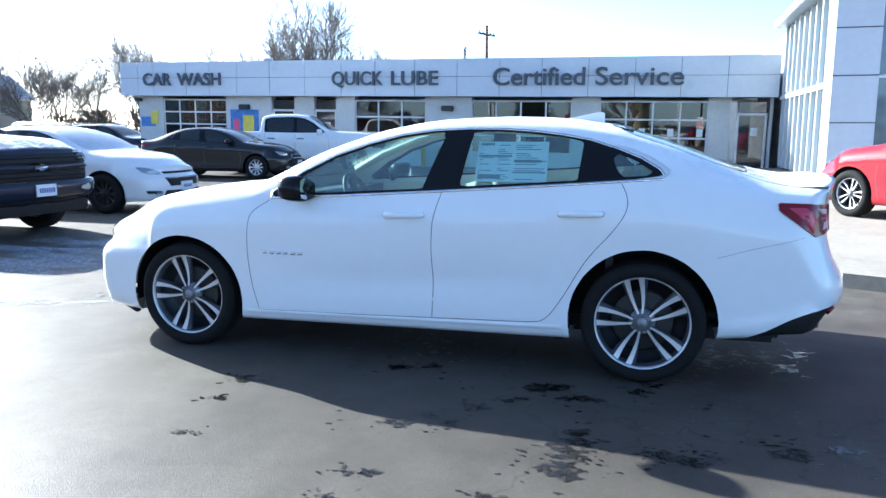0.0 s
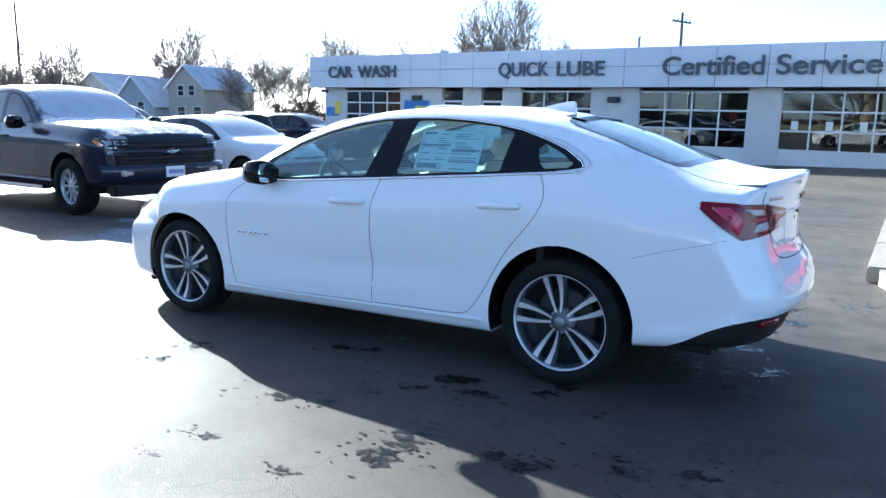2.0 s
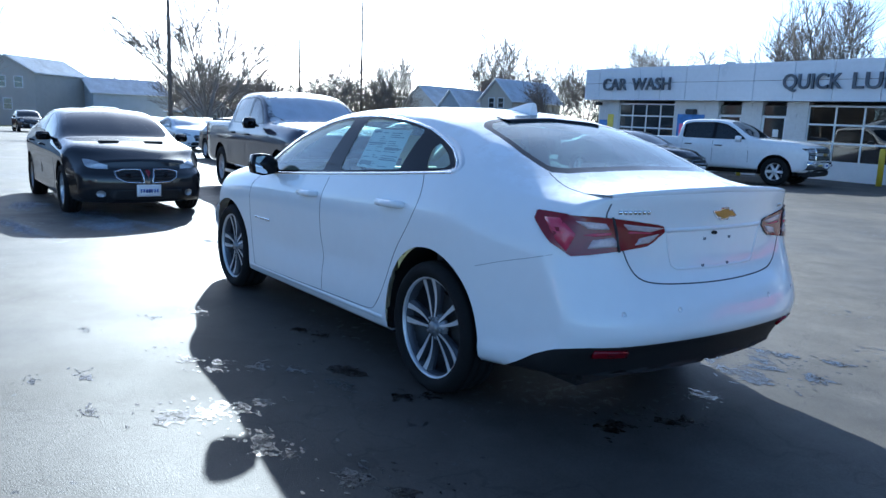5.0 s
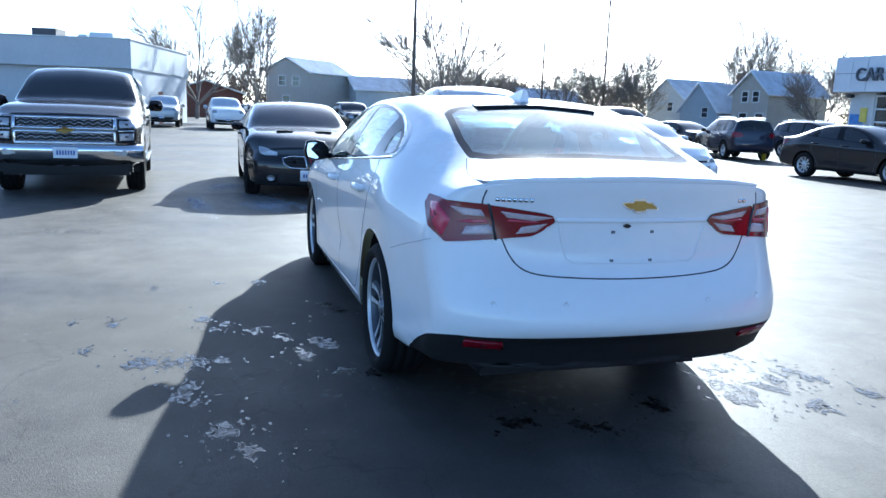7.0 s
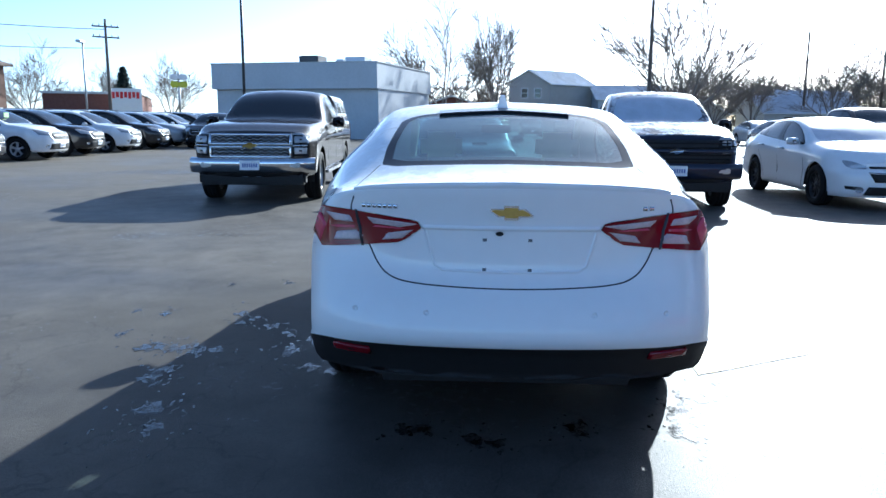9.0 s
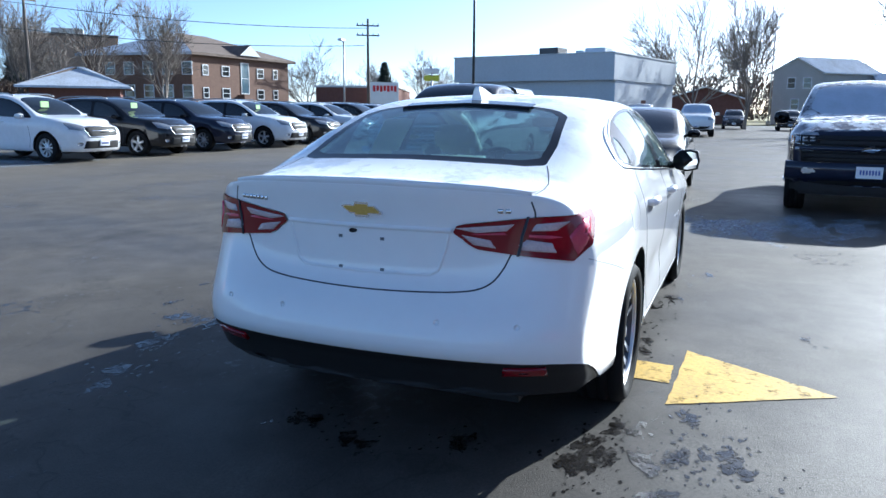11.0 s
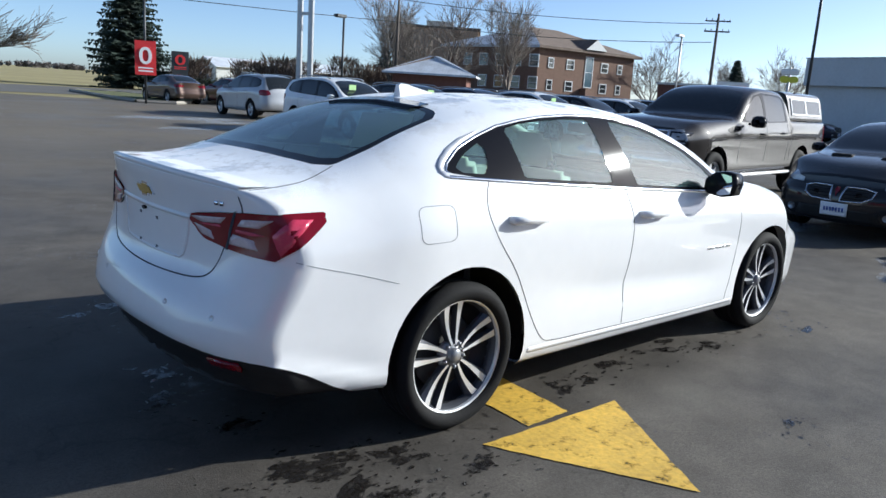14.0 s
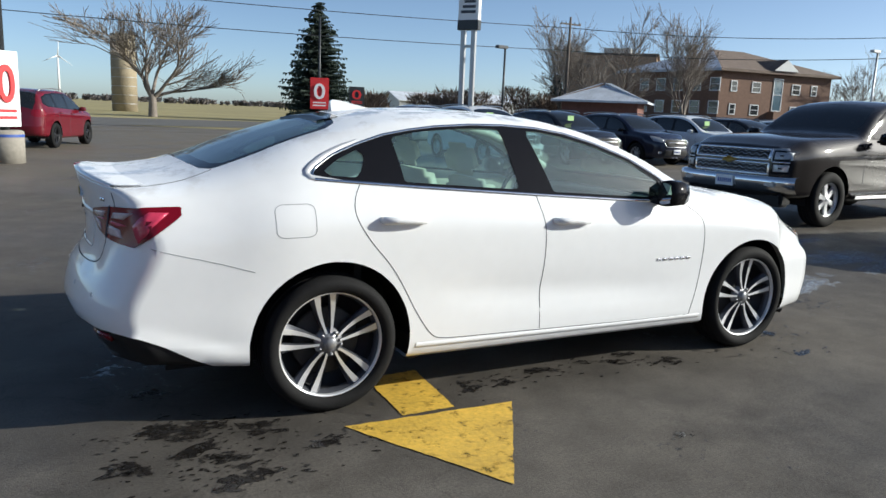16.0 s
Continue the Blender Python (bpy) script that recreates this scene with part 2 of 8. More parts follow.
def tube(path, radius, sides=6, cap=True):
    """A swept round bar through points; radius may be a list. Verts and faces."""
    vs, fs = [], []
    pts = [Vector(p) for p in path]
    rs = radius if isinstance(radius, (list, tuple)) else [radius] * len(pts)
    for i, p in enumerate(pts):
        d = (pts[min(i + 1, len(pts) - 1)] - pts[max(i - 1, 0)]).normalized()
        a = d.cross(Vector((0, 0, 1)) if abs(d.z) < 0.9 else Vector((1, 0, 0))).normalized()
        b = d.cross(a)
        for k in range(sides):
            t = 2 * math.pi * k / sides
            vs.append(p + (a * math.cos(t) + b * math.sin(t)) * rs[i])
    for i in range(len(pts) - 1):
        for k in range(sides):
            q = (k + 1) % sides
            fs.append((i * sides + k, i * sides + q, (i + 1) * sides + q, (i + 1) * sides + k))
    if cap:
        fs.append(tuple(range(sides))[::-1])
        fs.append(tuple((len(pts) - 1) * sides + k for k in range(sides)))
    return vs, fs


def join(parts):
    vs, fs = [], []
    for v, f in parts:
        o = len(vs)
        vs += [tuple(q) for q in v]
        fs += [tuple(i + o for i in face) for face in f]
    return vs, fs


def prism(poly, d0, d1, axis="y"):
    """Extrudes a 2D outline between two depths: verts and faces."""
    n = len(poly)
    def at(p, d):
        return {"y": (p[0], d, p[1]), "x": (d, p[0], p[1]), "z": (p[0], p[1], d)}[axis]
    vs = [at(p, d0) for p in poly] + [at(p, d1) for p in poly]
    fs = [tuple(range(n))[::-1], tuple(range(n, 2 * n))]
    fs += [(i, (i + 1) % n, n + (i + 1) % n, n + i) for i in range(n)]
    return vs, fs


def inside(poly, px, py):
    """Whether points lie in a polygon (arrays)."""
    res = np.zeros(px.shape, bool)
    n = len(poly)
    for i in range(n):
        (x0, y0), (x1, y1) = poly[i], poly[(i + 1) % n]
        c = ((y0 > py) != (y1 > py))
        with np.errstate(divide="ignore", invalid="ignore"):
            xi = (x1 - x0) * (py - y0) / (y1 - y0 if y1 != y0 else 1e-9) + x0
        res ^= c & (px < xi)
    return res


def nearest_on(poly, px, py):
    """Nearest point of a polygon's outline for arrays of points: distance, x, y."""
    best = np.full(px.shape, 1e9)
    bx, by = px.copy(), py.copy()
    n = len(poly)
    for i in range(n):
        (x0, y0), (x1, y1) = poly[i], poly[(i + 1) % n]
        dx, dy = x1 - x0, y1 - y0
        t = np.clip(((px - x0) * dx + (py - y0) * dy) / (dx * dx + dy * dy + 1e-12), 0, 1)
        qx, qy = x0 + t * dx, y0 + t * dy
        d = np.hypot(px - qx, py - qy)
        k = d < best
        best[k], bx[k], by[k] = d[k], qx[k], qy[k]
    return best, bx, by


def smooth_poly(poly, times=1):
    """Corner cutting, for outlines with round corners."""
    for _ in range(times):
        out = []
        for i in range(len(poly)):
            (x0, y0), (x1, y1) = poly[i], poly[(i + 1) % len(poly)]
            out += [(0.75 * x0 + 0.25 * x1, 0.75 * y0 + 0.25 * y1), (0.25 * x0 + 0.75 * x1, 0.25 * y0 + 0.75 * y1)]
        poly = out
    return poly


# ---- vehicle shells ----
PROJ = {"side": lambda P: (P[..., 0], P[..., 2]),
        "top": lambda P: (P[..., 0], P[..., 1]),
        "end": lambda P: (P[..., 1], P[..., 2]),
        "rear": lambda P: (P[..., 0] - P[..., 1], P[..., 2]),
        "nose": lambda P: (-P[..., 0] - P[..., 1], P[..., 2])}


class Shell:
    """The skin of one vehicle: front towards -x, half a skin with y >= 0, mirrored. Regions cut it into parts."""

    def __init__(self, s, nx, ns):
        self.s = s
        x0, x1 = s["x0"], s["x1"]
        xs = np.concatenate([np.linspace(x0, x1, nx), np.array(s.get("extra", []), float)])
        xs = np.unique(np.round(xs, 4))
        c = {k: pchip(v) for k, v in s["curves"].items()}
        w, zb0, zsh, yb, zb, yr, zr, zc = (c[k](xs) for k in ("w", "zbot", "zsh", "yb", "zb", "yr", "zr", "zc"))
        tuck = s.get("tuck", 0.05)
        wst = s.get("waist", 0.012)
        ctrl_y = [w * 0.5, w - tuck, w - tuck * 0.35, w - wst, w, yb, yr, yr * 0.55, yr * 0]
        crown = zc - zr
        ctrl_z = [zb0, zb0, zb0 + 0.07, zb0 + 0.5 * (zsh - zb0), zsh, zb, zr, zr + crown * 0.72, zc]
        per = s.get("per", [1, 1, 3, 4, 5, 9, 4, 4])
        per = [max(1, round(p * ns)) for p in per]
        ss = np.concatenate([np.linspace(k, k + 1, per[k], endpoint=False) for k in range(8)] + [[8.0]])
        Y, Z = np.zeros((len(xs), len(ss))), np.zeros((len(xs), len(ss)))
        for i in range(len(xs)):
            Y[i] = pchip(list(zip(range(9), [q[i] for q in ctrl_y])))(ss)
            Z[i] = pchip(list(zip(range(9), [q[i] for q in ctrl_z])))(ss)
        X = np.repeat(xs[:, None], len(ss), 1)
        P = np.stack([X, Y, Z], -1)
        # end caps: the last section drawn in to the middle line
        cap = np.linspace(0, 1, s.get("ncap", 10))[1:]
        def capped(row):
            out = []
            for m in cap:
                q = row.copy()
                q[:, 1] *= 1 - m
                out.append(q)
            return out
        P = np.stack(capped(P[0])[::-1] + list(P) + capped(P[-1]))
        self.P = self.warp(P)
        self.names = ["body"]
        self.full = None
        self.start_cut()

    def warp(self, P):
        s = self.s
        P = P.copy()
        y, z = P[..., 1], P[..., 2]
        for end, sgn in (("rear", 1), ("front", -1)):
            xe = s["x1"] if sgn > 0 else s["x0"]
            prof = pchip(s[end + "_prof"])
            a, b, yw, n = s[end + "_roll"]
            if end + "_turn" in s:
                a = pchip(s[end + "_turn"])(z)
            base = prof(z)
            if end + "_corner" in s:
                m = np.clip((y - 0.40) / 0.32, 0, 1)
                m = m * m * (3 - 2 * m)
                base = base * (1 - m) + pchip(s[end + "_corner"])(z) * m
            tip = base - sgn * (a * (y / yw) ** 2 + b * (y / yw) ** n)
            start = s[end + "_start"]
            r = np.clip((P[..., 0] - start) / (xe - start), 0, 1)
            r = r * r * (3 - 2 * r)
            P[..., 0] = P[..., 0] + r * (tip - xe)
        if s.get("sculpt"):
            x, y, z = P[..., 0].copy(), P[..., 1].copy(), P[..., 2].copy()
            ramp = lambda v, lo, hi: np.clip((v - lo) / (hi - lo), 0, 1) ** 2 * (3 - 2 * np.clip((v - lo) / (hi - lo), 0, 1))
            flank = ramp(y, 0.70, 0.82)
            # hollow of the doors above the sill, with its crease climbing to the rear
            line = 0.44 + 0.05 * (x + 0.9)
            hollow = np.where(z > line, np.exp(-((z - line) / 0.10) ** 2), np.exp(-((z - line) / 0.045) ** 2))
            P[..., 1] -= 0.015 * hollow * flank * ramp(x, -1.0, -0.35) * (1 - ramp(x, 0.45, 1.05))
            # shelf low on the rear bumper
            shelf = 0.365 + 0.105 * ramp(x, 1.8, 2.35)
            out = ramp(shelf + 0.012 - z, 0.0, 0.04) * ramp(x, 1.74, 1.95)
            P[..., 1] += 0.016 * out * flank
        return P

    def y_at(self, x, z):
        return self.hit((x, 4, z), (0, -1, 0))

    def hit(self, origin, way):
        if self.full is None:
            from mathutils.bvhtree import BVHTree
            n, k = self.P.shape[:2]
            v = [Vector(p) for p in self.P.reshape(-1, 3)]
            v2 = [Vector((p.x, -p.y, p.z)) for p in v]
            f = [(i * k + j, (i + 1) * k + j, (i + 1) * k + j + 1, i * k + j + 1) for i in range(n - 1) for j in range(k - 1)]
            o = len(v)
            self.full = BVHTree.FromPolygons(v + v2, f + [tuple(q + o for q in a) for a in f])
        p, nrm, _, _ = self.full.ray_cast(Vector(origin), Vector(way))
        if p is None:
            p, nrm, _, _ = self.full.find_nearest(Vector(origin) + Vector(way) * (abs(origin[1]) - 0.8 if abs(way[1]) > 0.5 else 2.5))
        if nrm.dot(Vector(way)) > 0:
            nrm = -nrm
        return p, nrm

    def start_cut(self):
        n, k = self.P.shape[:2]
        self.V = [tuple(p) for p in self.P.reshape(-1, 3)]
        tris = []
        for i in range(n - 1):
            for j in range(k - 1):
                a, b, c, d = i * k + j, (i + 1) * k + j, (i + 1) * k + j + 1, i * k + j + 1
                pa, pb, pc, pd = (np.array(self.V[q]) for q in (a, b, c, d))
                pair = ((a, b, c), (a, c, d)) if np.sum((pa - pc) ** 2) <= np.sum((pb - pd) ** 2) else ((a, b, d), (b, c, d))
                for t in pair:
                    p0, p1, p2 = (np.array(self.V[q]) for q in t)
                    if np.linalg.norm(np.cross(p1 - p0, p2 - p0)) > 1e-9:
                        tris.append(t)
        self.T = np.array(tris, int)
        self.L = np.zeros(len(self.T), int)

    def region(self, name, proj, poly, where=None, snap=0.0):
        """Cuts the skin along an outline and marks what lies inside it."""
        f = PROJ[proj]
        V = np.array(self.V)
        a, b = f(V)
        d, na, nb = nearest_on(poly, a, b)
        sd = np.where(inside(poly, a, b), d, -d)
        sd[np.abs(sd) < 0.0015] = 0
        C = V[self.T].mean(1)
        ok = np.ones(len(self.T), bool) if where is None else where(C)
        S = sd[self.T]
        crossing = ok & (S.max(1) > 0) & (S.min(1) < 0)
        self.names.append(name)
        me = len(self.names) - 1
        self.L[ok & ~crossing & (S.min(1) >= 0) & (S.max(1) > 0)] = me
        cut, keepT, keepL = {}, [], []

        def between(i, j):
            key = (min(i, j), max(i, j))
            if key not in cut:
                t = sd[i] / (sd[i] - sd[j])
                p, q = self.V[i], self.V[j]
                cut[key] = len(self.V)
                self.V.append(tuple(p[k] + (q[k] - p[k]) * t for k in range(3)))
            return cut[key]
        for n in np.nonzero(crossing)[0]:
            tri = list(self.T[n])
            pos, neg = [], []
            for k in range(3):
                i, j = tri[k], tri[(k + 1) % 3]
                if sd[i] >= 0:
                    pos.append(i)
                if sd[i] <= 0:
                    neg.append(i)
                if sd[i] * sd[j] < 0:
                    m = between(i, j)
                    pos.append(m)
                    neg.append(m)
            for ring, lab in ((pos, me), (neg, self.L[n])):
                for k in range(1, len(ring) - 1):
                    keepT.append((ring[0], ring[k], ring[k + 1]))
                    keepL.append(lab)
        self.T = np.concatenate([self.T[~crossing], np.array(keepT, int).reshape(-1, 3)])
        self.L = np.concatenate([self.L[~crossing], np.array(keepL, int)])

    def mesh(self, names, material, side=0, shift=0.0, name="body", base=None):
        """The faces of some regions as one mesh: side 1 or -1 alone, or 0 for both."""
        ids = [i for i, n in enumerate(self.names) if n in names]
        sel = self.T[np.isin(self.L, ids)]
        if base is not None:
            sel = sel[base(np.array(self.V)[sel].mean(1))]
        vs, fs, at = [], [], {}
        for sgn in ((1, -1) if side == 0 else (side,)):
            for tri in sel:
                face = []
                for u in tri:
                    p = self.V[u]
                    key = (round(float(p[0]), 4), round(float(p[1]) * sgn + 0.0, 4), round(float(p[2]), 4))
                    if key not in at:
                        at[key] = len(vs)
                        vs.append(key)
                    face.append(at[key])
                if len(set(face)) > 2:
                    fs.append(tuple(face[::-1] if sgn > 0 else face))
        if not fs:
            return None
        me = mesh_from(name, vs, fs, material)
        if shift:
            nr = [v.normal.copy() for v in me.vertices]
            for v, n in zip(me.vertices, nr):
                v.co += n * shift
        return me

    def strip(self, path, width, rise, side, proj="side", closed=False, dense=0.03, taper=False):
        """A raised band along a line drawn on the skin: verts and faces."""
        pts = []
        line = list(path) + ([path[0]] if closed else [])
        for (a0, b0), (a1, b1) in zip(line, line[1:]):
            n = max(1, int(math.hypot(a1 - a0, b1 - b0) / dense))
            pts += [(a0 + (a1 - a0) * i / n, b0 + (b1 - b0) * i / n) for i in range(n)]
        if not closed:
            pts.append(line[-1])
        hits = []
        for a, b in pts:
            if proj == "side":
                hits.append(self.hit((a, 4 * side, b), (0, -side, 0)))
            elif proj == "end":
                hits.append(self.hit((5, a, b), (-1, 0, 0)))
            elif proj == "face":
                hits.append(self.hit((-5, a, b), (1, 0, 0)))
            else:
                hits.append(self.hit((a, b, 4), (0, 0, -1)))
        vs, fs = [], []
        n = len(hits)
        full = width
        for i, (p, nr) in enumerate(hits):
            width = full * math.sin(math.pi * (0.12 + 0.80 * i / n)) if taper else full
            q0, q1 = hits[(i - 1) % n if closed else max(i - 1, 0)][0], hits[(i + 1) % n if closed else min(i + 1, n - 1)][0]
            t = (q1 - q0)
            t = t.normalized() if t.length > 1e-6 else Vector((1, 0, 0))
            b = nr.cross(t).normalized()
            vs += [p - b * width / 2 - nr * 0.004, p - b * width / 2 * 0.8 + nr * rise, p + b * width / 2 * 0.8 + nr * rise, p + b * width / 2 - nr * 0.004]
        m = n if closed else n - 1
        for i in range(m):
            j = (i + 1) % n
            for q in range(3):
                fs.append((i * 4 + q, j * 4 + q, j * 4 + q + 1, i * 4 + q + 1))
        return vs, fs

    def patch(self, poly, rise, proj="end", side=1, n=5):
        """A plate that follows the skin inside an outline: verts and faces (a fan of rings, with a rim)."""
        cx, cy = sum(p[0] for p in poly) / len(poly), sum(p[1] for p in poly) / len(poly)
        fine = []
        for (a0, b0), (a1, b1) in zip(poly, list(poly[1:]) + [poly[0]]):
            q = max(1, int(math.hypot(a1 - a0, b1 - b0) / 0.07))
            fine += [(a0 + (a1 - a0) * i / q, b0 + (b1 - b0) * i / q) for i in range(q)]
        if len(fine) > len(poly):
            poly, n = fine, max(n, 5)
        vs, fs = [], []
        k = len(poly)
        for r in [i / n for i in range(1, n + 1)] + [1.0]:
            last = len(vs) >= k * n
            for a, b in poly:
                u, v = cx + (a - cx) * r, cy + (b - cy) * r
                o = {"end": ((5, u, v), (-1, 0, 0)), "face": ((-5, u, v), (1, 0, 0)), "side": ((u, 4 * side, v), (0, -side, 0)), "top": ((u, v, 4), (0, 0, -1))}[proj]
                p, nr = self.hit(*o)
                vs.append(p + nr * (-0.006 if last else rise))
        for i in range(n):
            for j in range(k):
                q = (j + 1) % k
                fs.append((i * k + j, i * k + q, (i + 1) * k + q, (i + 1) * k + j))
        fs.append(tuple(range(k)))
        return vs, fs


def tyre_profile(r, rim, half):
    return [(rim, -half * 0.86), (rim + 0.012, -half * 0.98), (rim + (r - rim) * 0.5, -half * 1.06), (r - 0.022, -half * 0.98), (r - 0.004, -half * 0.78),
            (r, -half * 0.52), (r - 0.009, -half * 0.50), (r - 0.009, -half * 0.42), (r, -half * 0.40), (r, -half * 0.06), (r - 0.009, -half * 0.04), (r - 0.009, half * 0.04), (r, half * 0.06), (r, half * 0.40), (r - 0.009, half * 0.42), (r - 0.009, half * 0.50), (r, half * 0.52), (r - 0.004, half * 0.78), (r - 0.022, half * 0.98), (rim + (r - rim) * 0.5, half * 1.06), (rim + 0.012, half * 0.98), (rim, half * 0.86)]


def spoke(r0, r1, a0, a1, w0, w1, y0, y1, depth, bend=0.0):
    """One tapered wheel spoke from the hub outward, in the plane of the wheel (out = -y)."""
    vs, fs = [], []
    n = 6
    for i in range(n + 1):
        t = i / n
        r, a = r0 + (r1 - r0) * t, a0 + (a1 - a0) * t
        w, y = w0 + (w1 - w0) * t, y0 + (y1 - y0) * t + bend * math.sin(math.pi * t)
        c = Vector((r * math.cos(a), y, r * math.sin(a)))
        b = Vector((-math.sin(a), 0, math.cos(a)))
        d = Vector((0, 1, 0))
        vs += [c - b * w / 2 + d * depth, c - b * w / 2 * 0.9, c + b * w / 2 * 0.9, c + b * w / 2 + d * depth]
    for i in range(n):
        for q in range(4):
            e = (q + 1) % 4
            fs.append((i * 4 + q, (i + 1) * 4 + q, (i + 1) * 4 + e, i * 4 + e))
    fs += [(0, 1, 2, 3), (n * 4 + 3, n * 4 + 2, n * 4 + 1, n * 4)]
    return vs, fs


def twin_spoke(a, sg, r0, r1, y0, y1):
    """One of a pair of slim spokes: a narrow machined face with a dark flank that widens towards the rim."""
    vs, fs, mi = [], [], []
    n = 10
    rad, tan, d = Vector((math.cos(a), 0, math.sin(a))), Vector((-math.sin(a), 0, math.cos(a))) * sg, Vector((0, 1, 0))
    for i in range(n + 1):
        t = i / n
        off = 0.011 + 0.024 * (1 - (1 - t) ** 2.2) + 0.004 * t
        w = 0.0115 + 0.004 * math.sin(math.pi * t) + 0.022 * t ** 2.4
        fl = 0.004 + 0.030 * max(0, t - 0.25) ** 1.4
        c = rad * (r0 + (r1 - r0) * t) + d * (y0 + (y1 - y0) * t + 0.010 * math.sin(math.pi * t))
        vs += [c + tan * (off - w / 2) + d * 0.035, c + tan * (off - w / 2), c + tan * (off + w / 2), c + tan * (off + w / 2 + fl) + d * 0.017, c + tan * (off + w / 2 + fl) + d * 0.035]
    for i in range(n):
        for q in range(5):
            e = (q + 1) % 5
            fs.append((i * 5 + q, (i + 1) * 5 + q, (i + 1) * 5 + e, i * 5 + e))
            mi.append(0 if q == 1 else 1)
    return vs, fs, mi


WHEELS = {}


def wheel(parent, x, y, r=0.336, rim=0.256, half=0.112, style="twin", face=M_alloy, turn=0.0, detail=2):
    """A wheel under a vehicle: tyre with tread blocks, rim with spokes, hub cap, brake disc; its outer side towards the sign of y."""
    key = (r, rim, half, style, face.name, detail)
    if key not in WHEELS:
        n = 56 if detail > 1 else 28
        tv, tf = lathe(tyre_profile(r, rim, half), n)
        tyre = mesh_from("tyre", tv, tf, M_rubber)
        o = -half * 0.72
        barrel = lathe([(rim, half * 0.85), (rim * 0.94, half * 0.6), (rim * 0.92, o + 0.03), (rim * 0.965, o), (rim + 0.004, o - 0.012), (rim + 0.010, o - 0.004)], n)
        sp = []
        if style == "twin":
            for i in range(5):
                a = 2 * math.pi * i / 5 + math.pi / 2
                for sg in (-1, 1):
                    sp.append(twin_spoke(a, sg, 0.050, rim * 0.968, o + 0.012, o + 0.004))
        elif style == "five":
            for i in range(5):
                a = 2 * math.pi * i / 5 + math.pi / 2
                sp.append(spoke(0.04, rim * 0.96, a, a, 0.06, 0.075, o + 0.006, o + 0.010, 0.035, 0.015))
        elif style == "six":
            for i in range(6):
                a = 2 * math.pi * i / 6
                sp.append(spoke(0.04, rim * 0.96, a, a, 0.07, 0.085, o + 0.004, o + 0.010, 0.035, 0.012))
        else:
            for i in range(10):
                a = 2 * math.pi * i / 10
                sp.append(spoke(0.04, rim * 0.96, a, a, 0.032, 0.036, o + 0.006, o + 0.012, 0.03, 0.012))
        hub = lathe([(0.0, o - 0.004), (0.026, o - 0.003), (0.031, o + 0.003), (0.034, o + 0.012)] + ([(0.036, o + 0.018), (0.066, o + 0.022), (0.072, o + 0.05)] if style == "twin" else [(0.062, o + 0.014), (0.066, o + 0.04)]), 24)
        nuts = []
        for i in range(5):
            a = 2 * math.pi * i / 5 + math.pi / 2 + math.pi / 5
            v, f = lathe([(0.0, o + 0.006), (0.006, o + 0.008), (0.009, o + 0.013), (0.009, o + 0.04)], 10)
            nuts.append(([(p[0] + 0.0555 * math.cos(a), p[1], p[2] + 0.0555 * math.sin(a)) for p in v], f))
        rim_me = mesh_from("rim", *barrel, face if style != "twin" else M_flank)
        lip_me = mesh_from("rim_lip", *lathe([(rim * 0.962, o + 0.002), (rim * 0.968, o - 0.010), (rim * 0.995, o - 0.016), (rim + 0.006, o - 0.013)], n), face)
        sp_me = []
        for q in sp:
            me = mesh_from("spoke", q[0], q[1], [face, M_flank] if len(q) > 2 else face, smooth=False)
            if len(q) > 2:
                me.polygons.foreach_set("material_index", q[2])
            sp_me.append(me)
        hub_me = mesh_from("hub_cap", *hub, face if style != "twin" else M_hub)
        nut_me = [mesh_from("lug_nut", *q, M_hub) for q in nuts]
        back = mesh_from("brake_disc", *lathe([(0.0, o + 0.075), (rim * 0.62, o + 0.075), (rim * 0.66, o + 0.082), (rim * 0.66, o + 0.1)], 32), M_disc)
        dark = mesh_from("barrel", *lathe([(0.0, o + 0.105), (rim * 0.90, o + 0.102), (rim * 0.93, o + 0.03)], 32), M_alloy_dark)
        WHEELS[key] = (tyre, rim_me, sp_me, hub_me, nut_me, back, dark, lip_me)
    tyre, rim_me, sp_me, hub_me, nut_me, back, dark, lip_me = WHEELS[key]
    flip = 0 if y < 0 else 180
    at = Matrix.Translation((x, y, r)) @ pose(0, 0, 0, 0, 0, flip) @ pose(0, 0, 0, 0, turn, 0)
    wh = link("wheel", tyre, parent, at=at)
    wh.name = "wheel"
    r_ob = link("rim", rim_me, wh)
    for q in sp_me:
        link("spoke", q, wh)
    link("hub_cap", hub_me, wh)
    if style == "twin":
        link("rim_lip", lip_me, wh)
    if detail > 1:
        link("brake_disc", back, wh)
    if detail > 2:
        for q in nut_me:
            link("lug_nut", q, wh)
    link("barrel", dark, wh)
    return wh


def mv(parent, name, vf, material, label="", smooth=True):
    return link(name, mesh_from(name, vf[0], vf[1], material, smooth), parent, label)

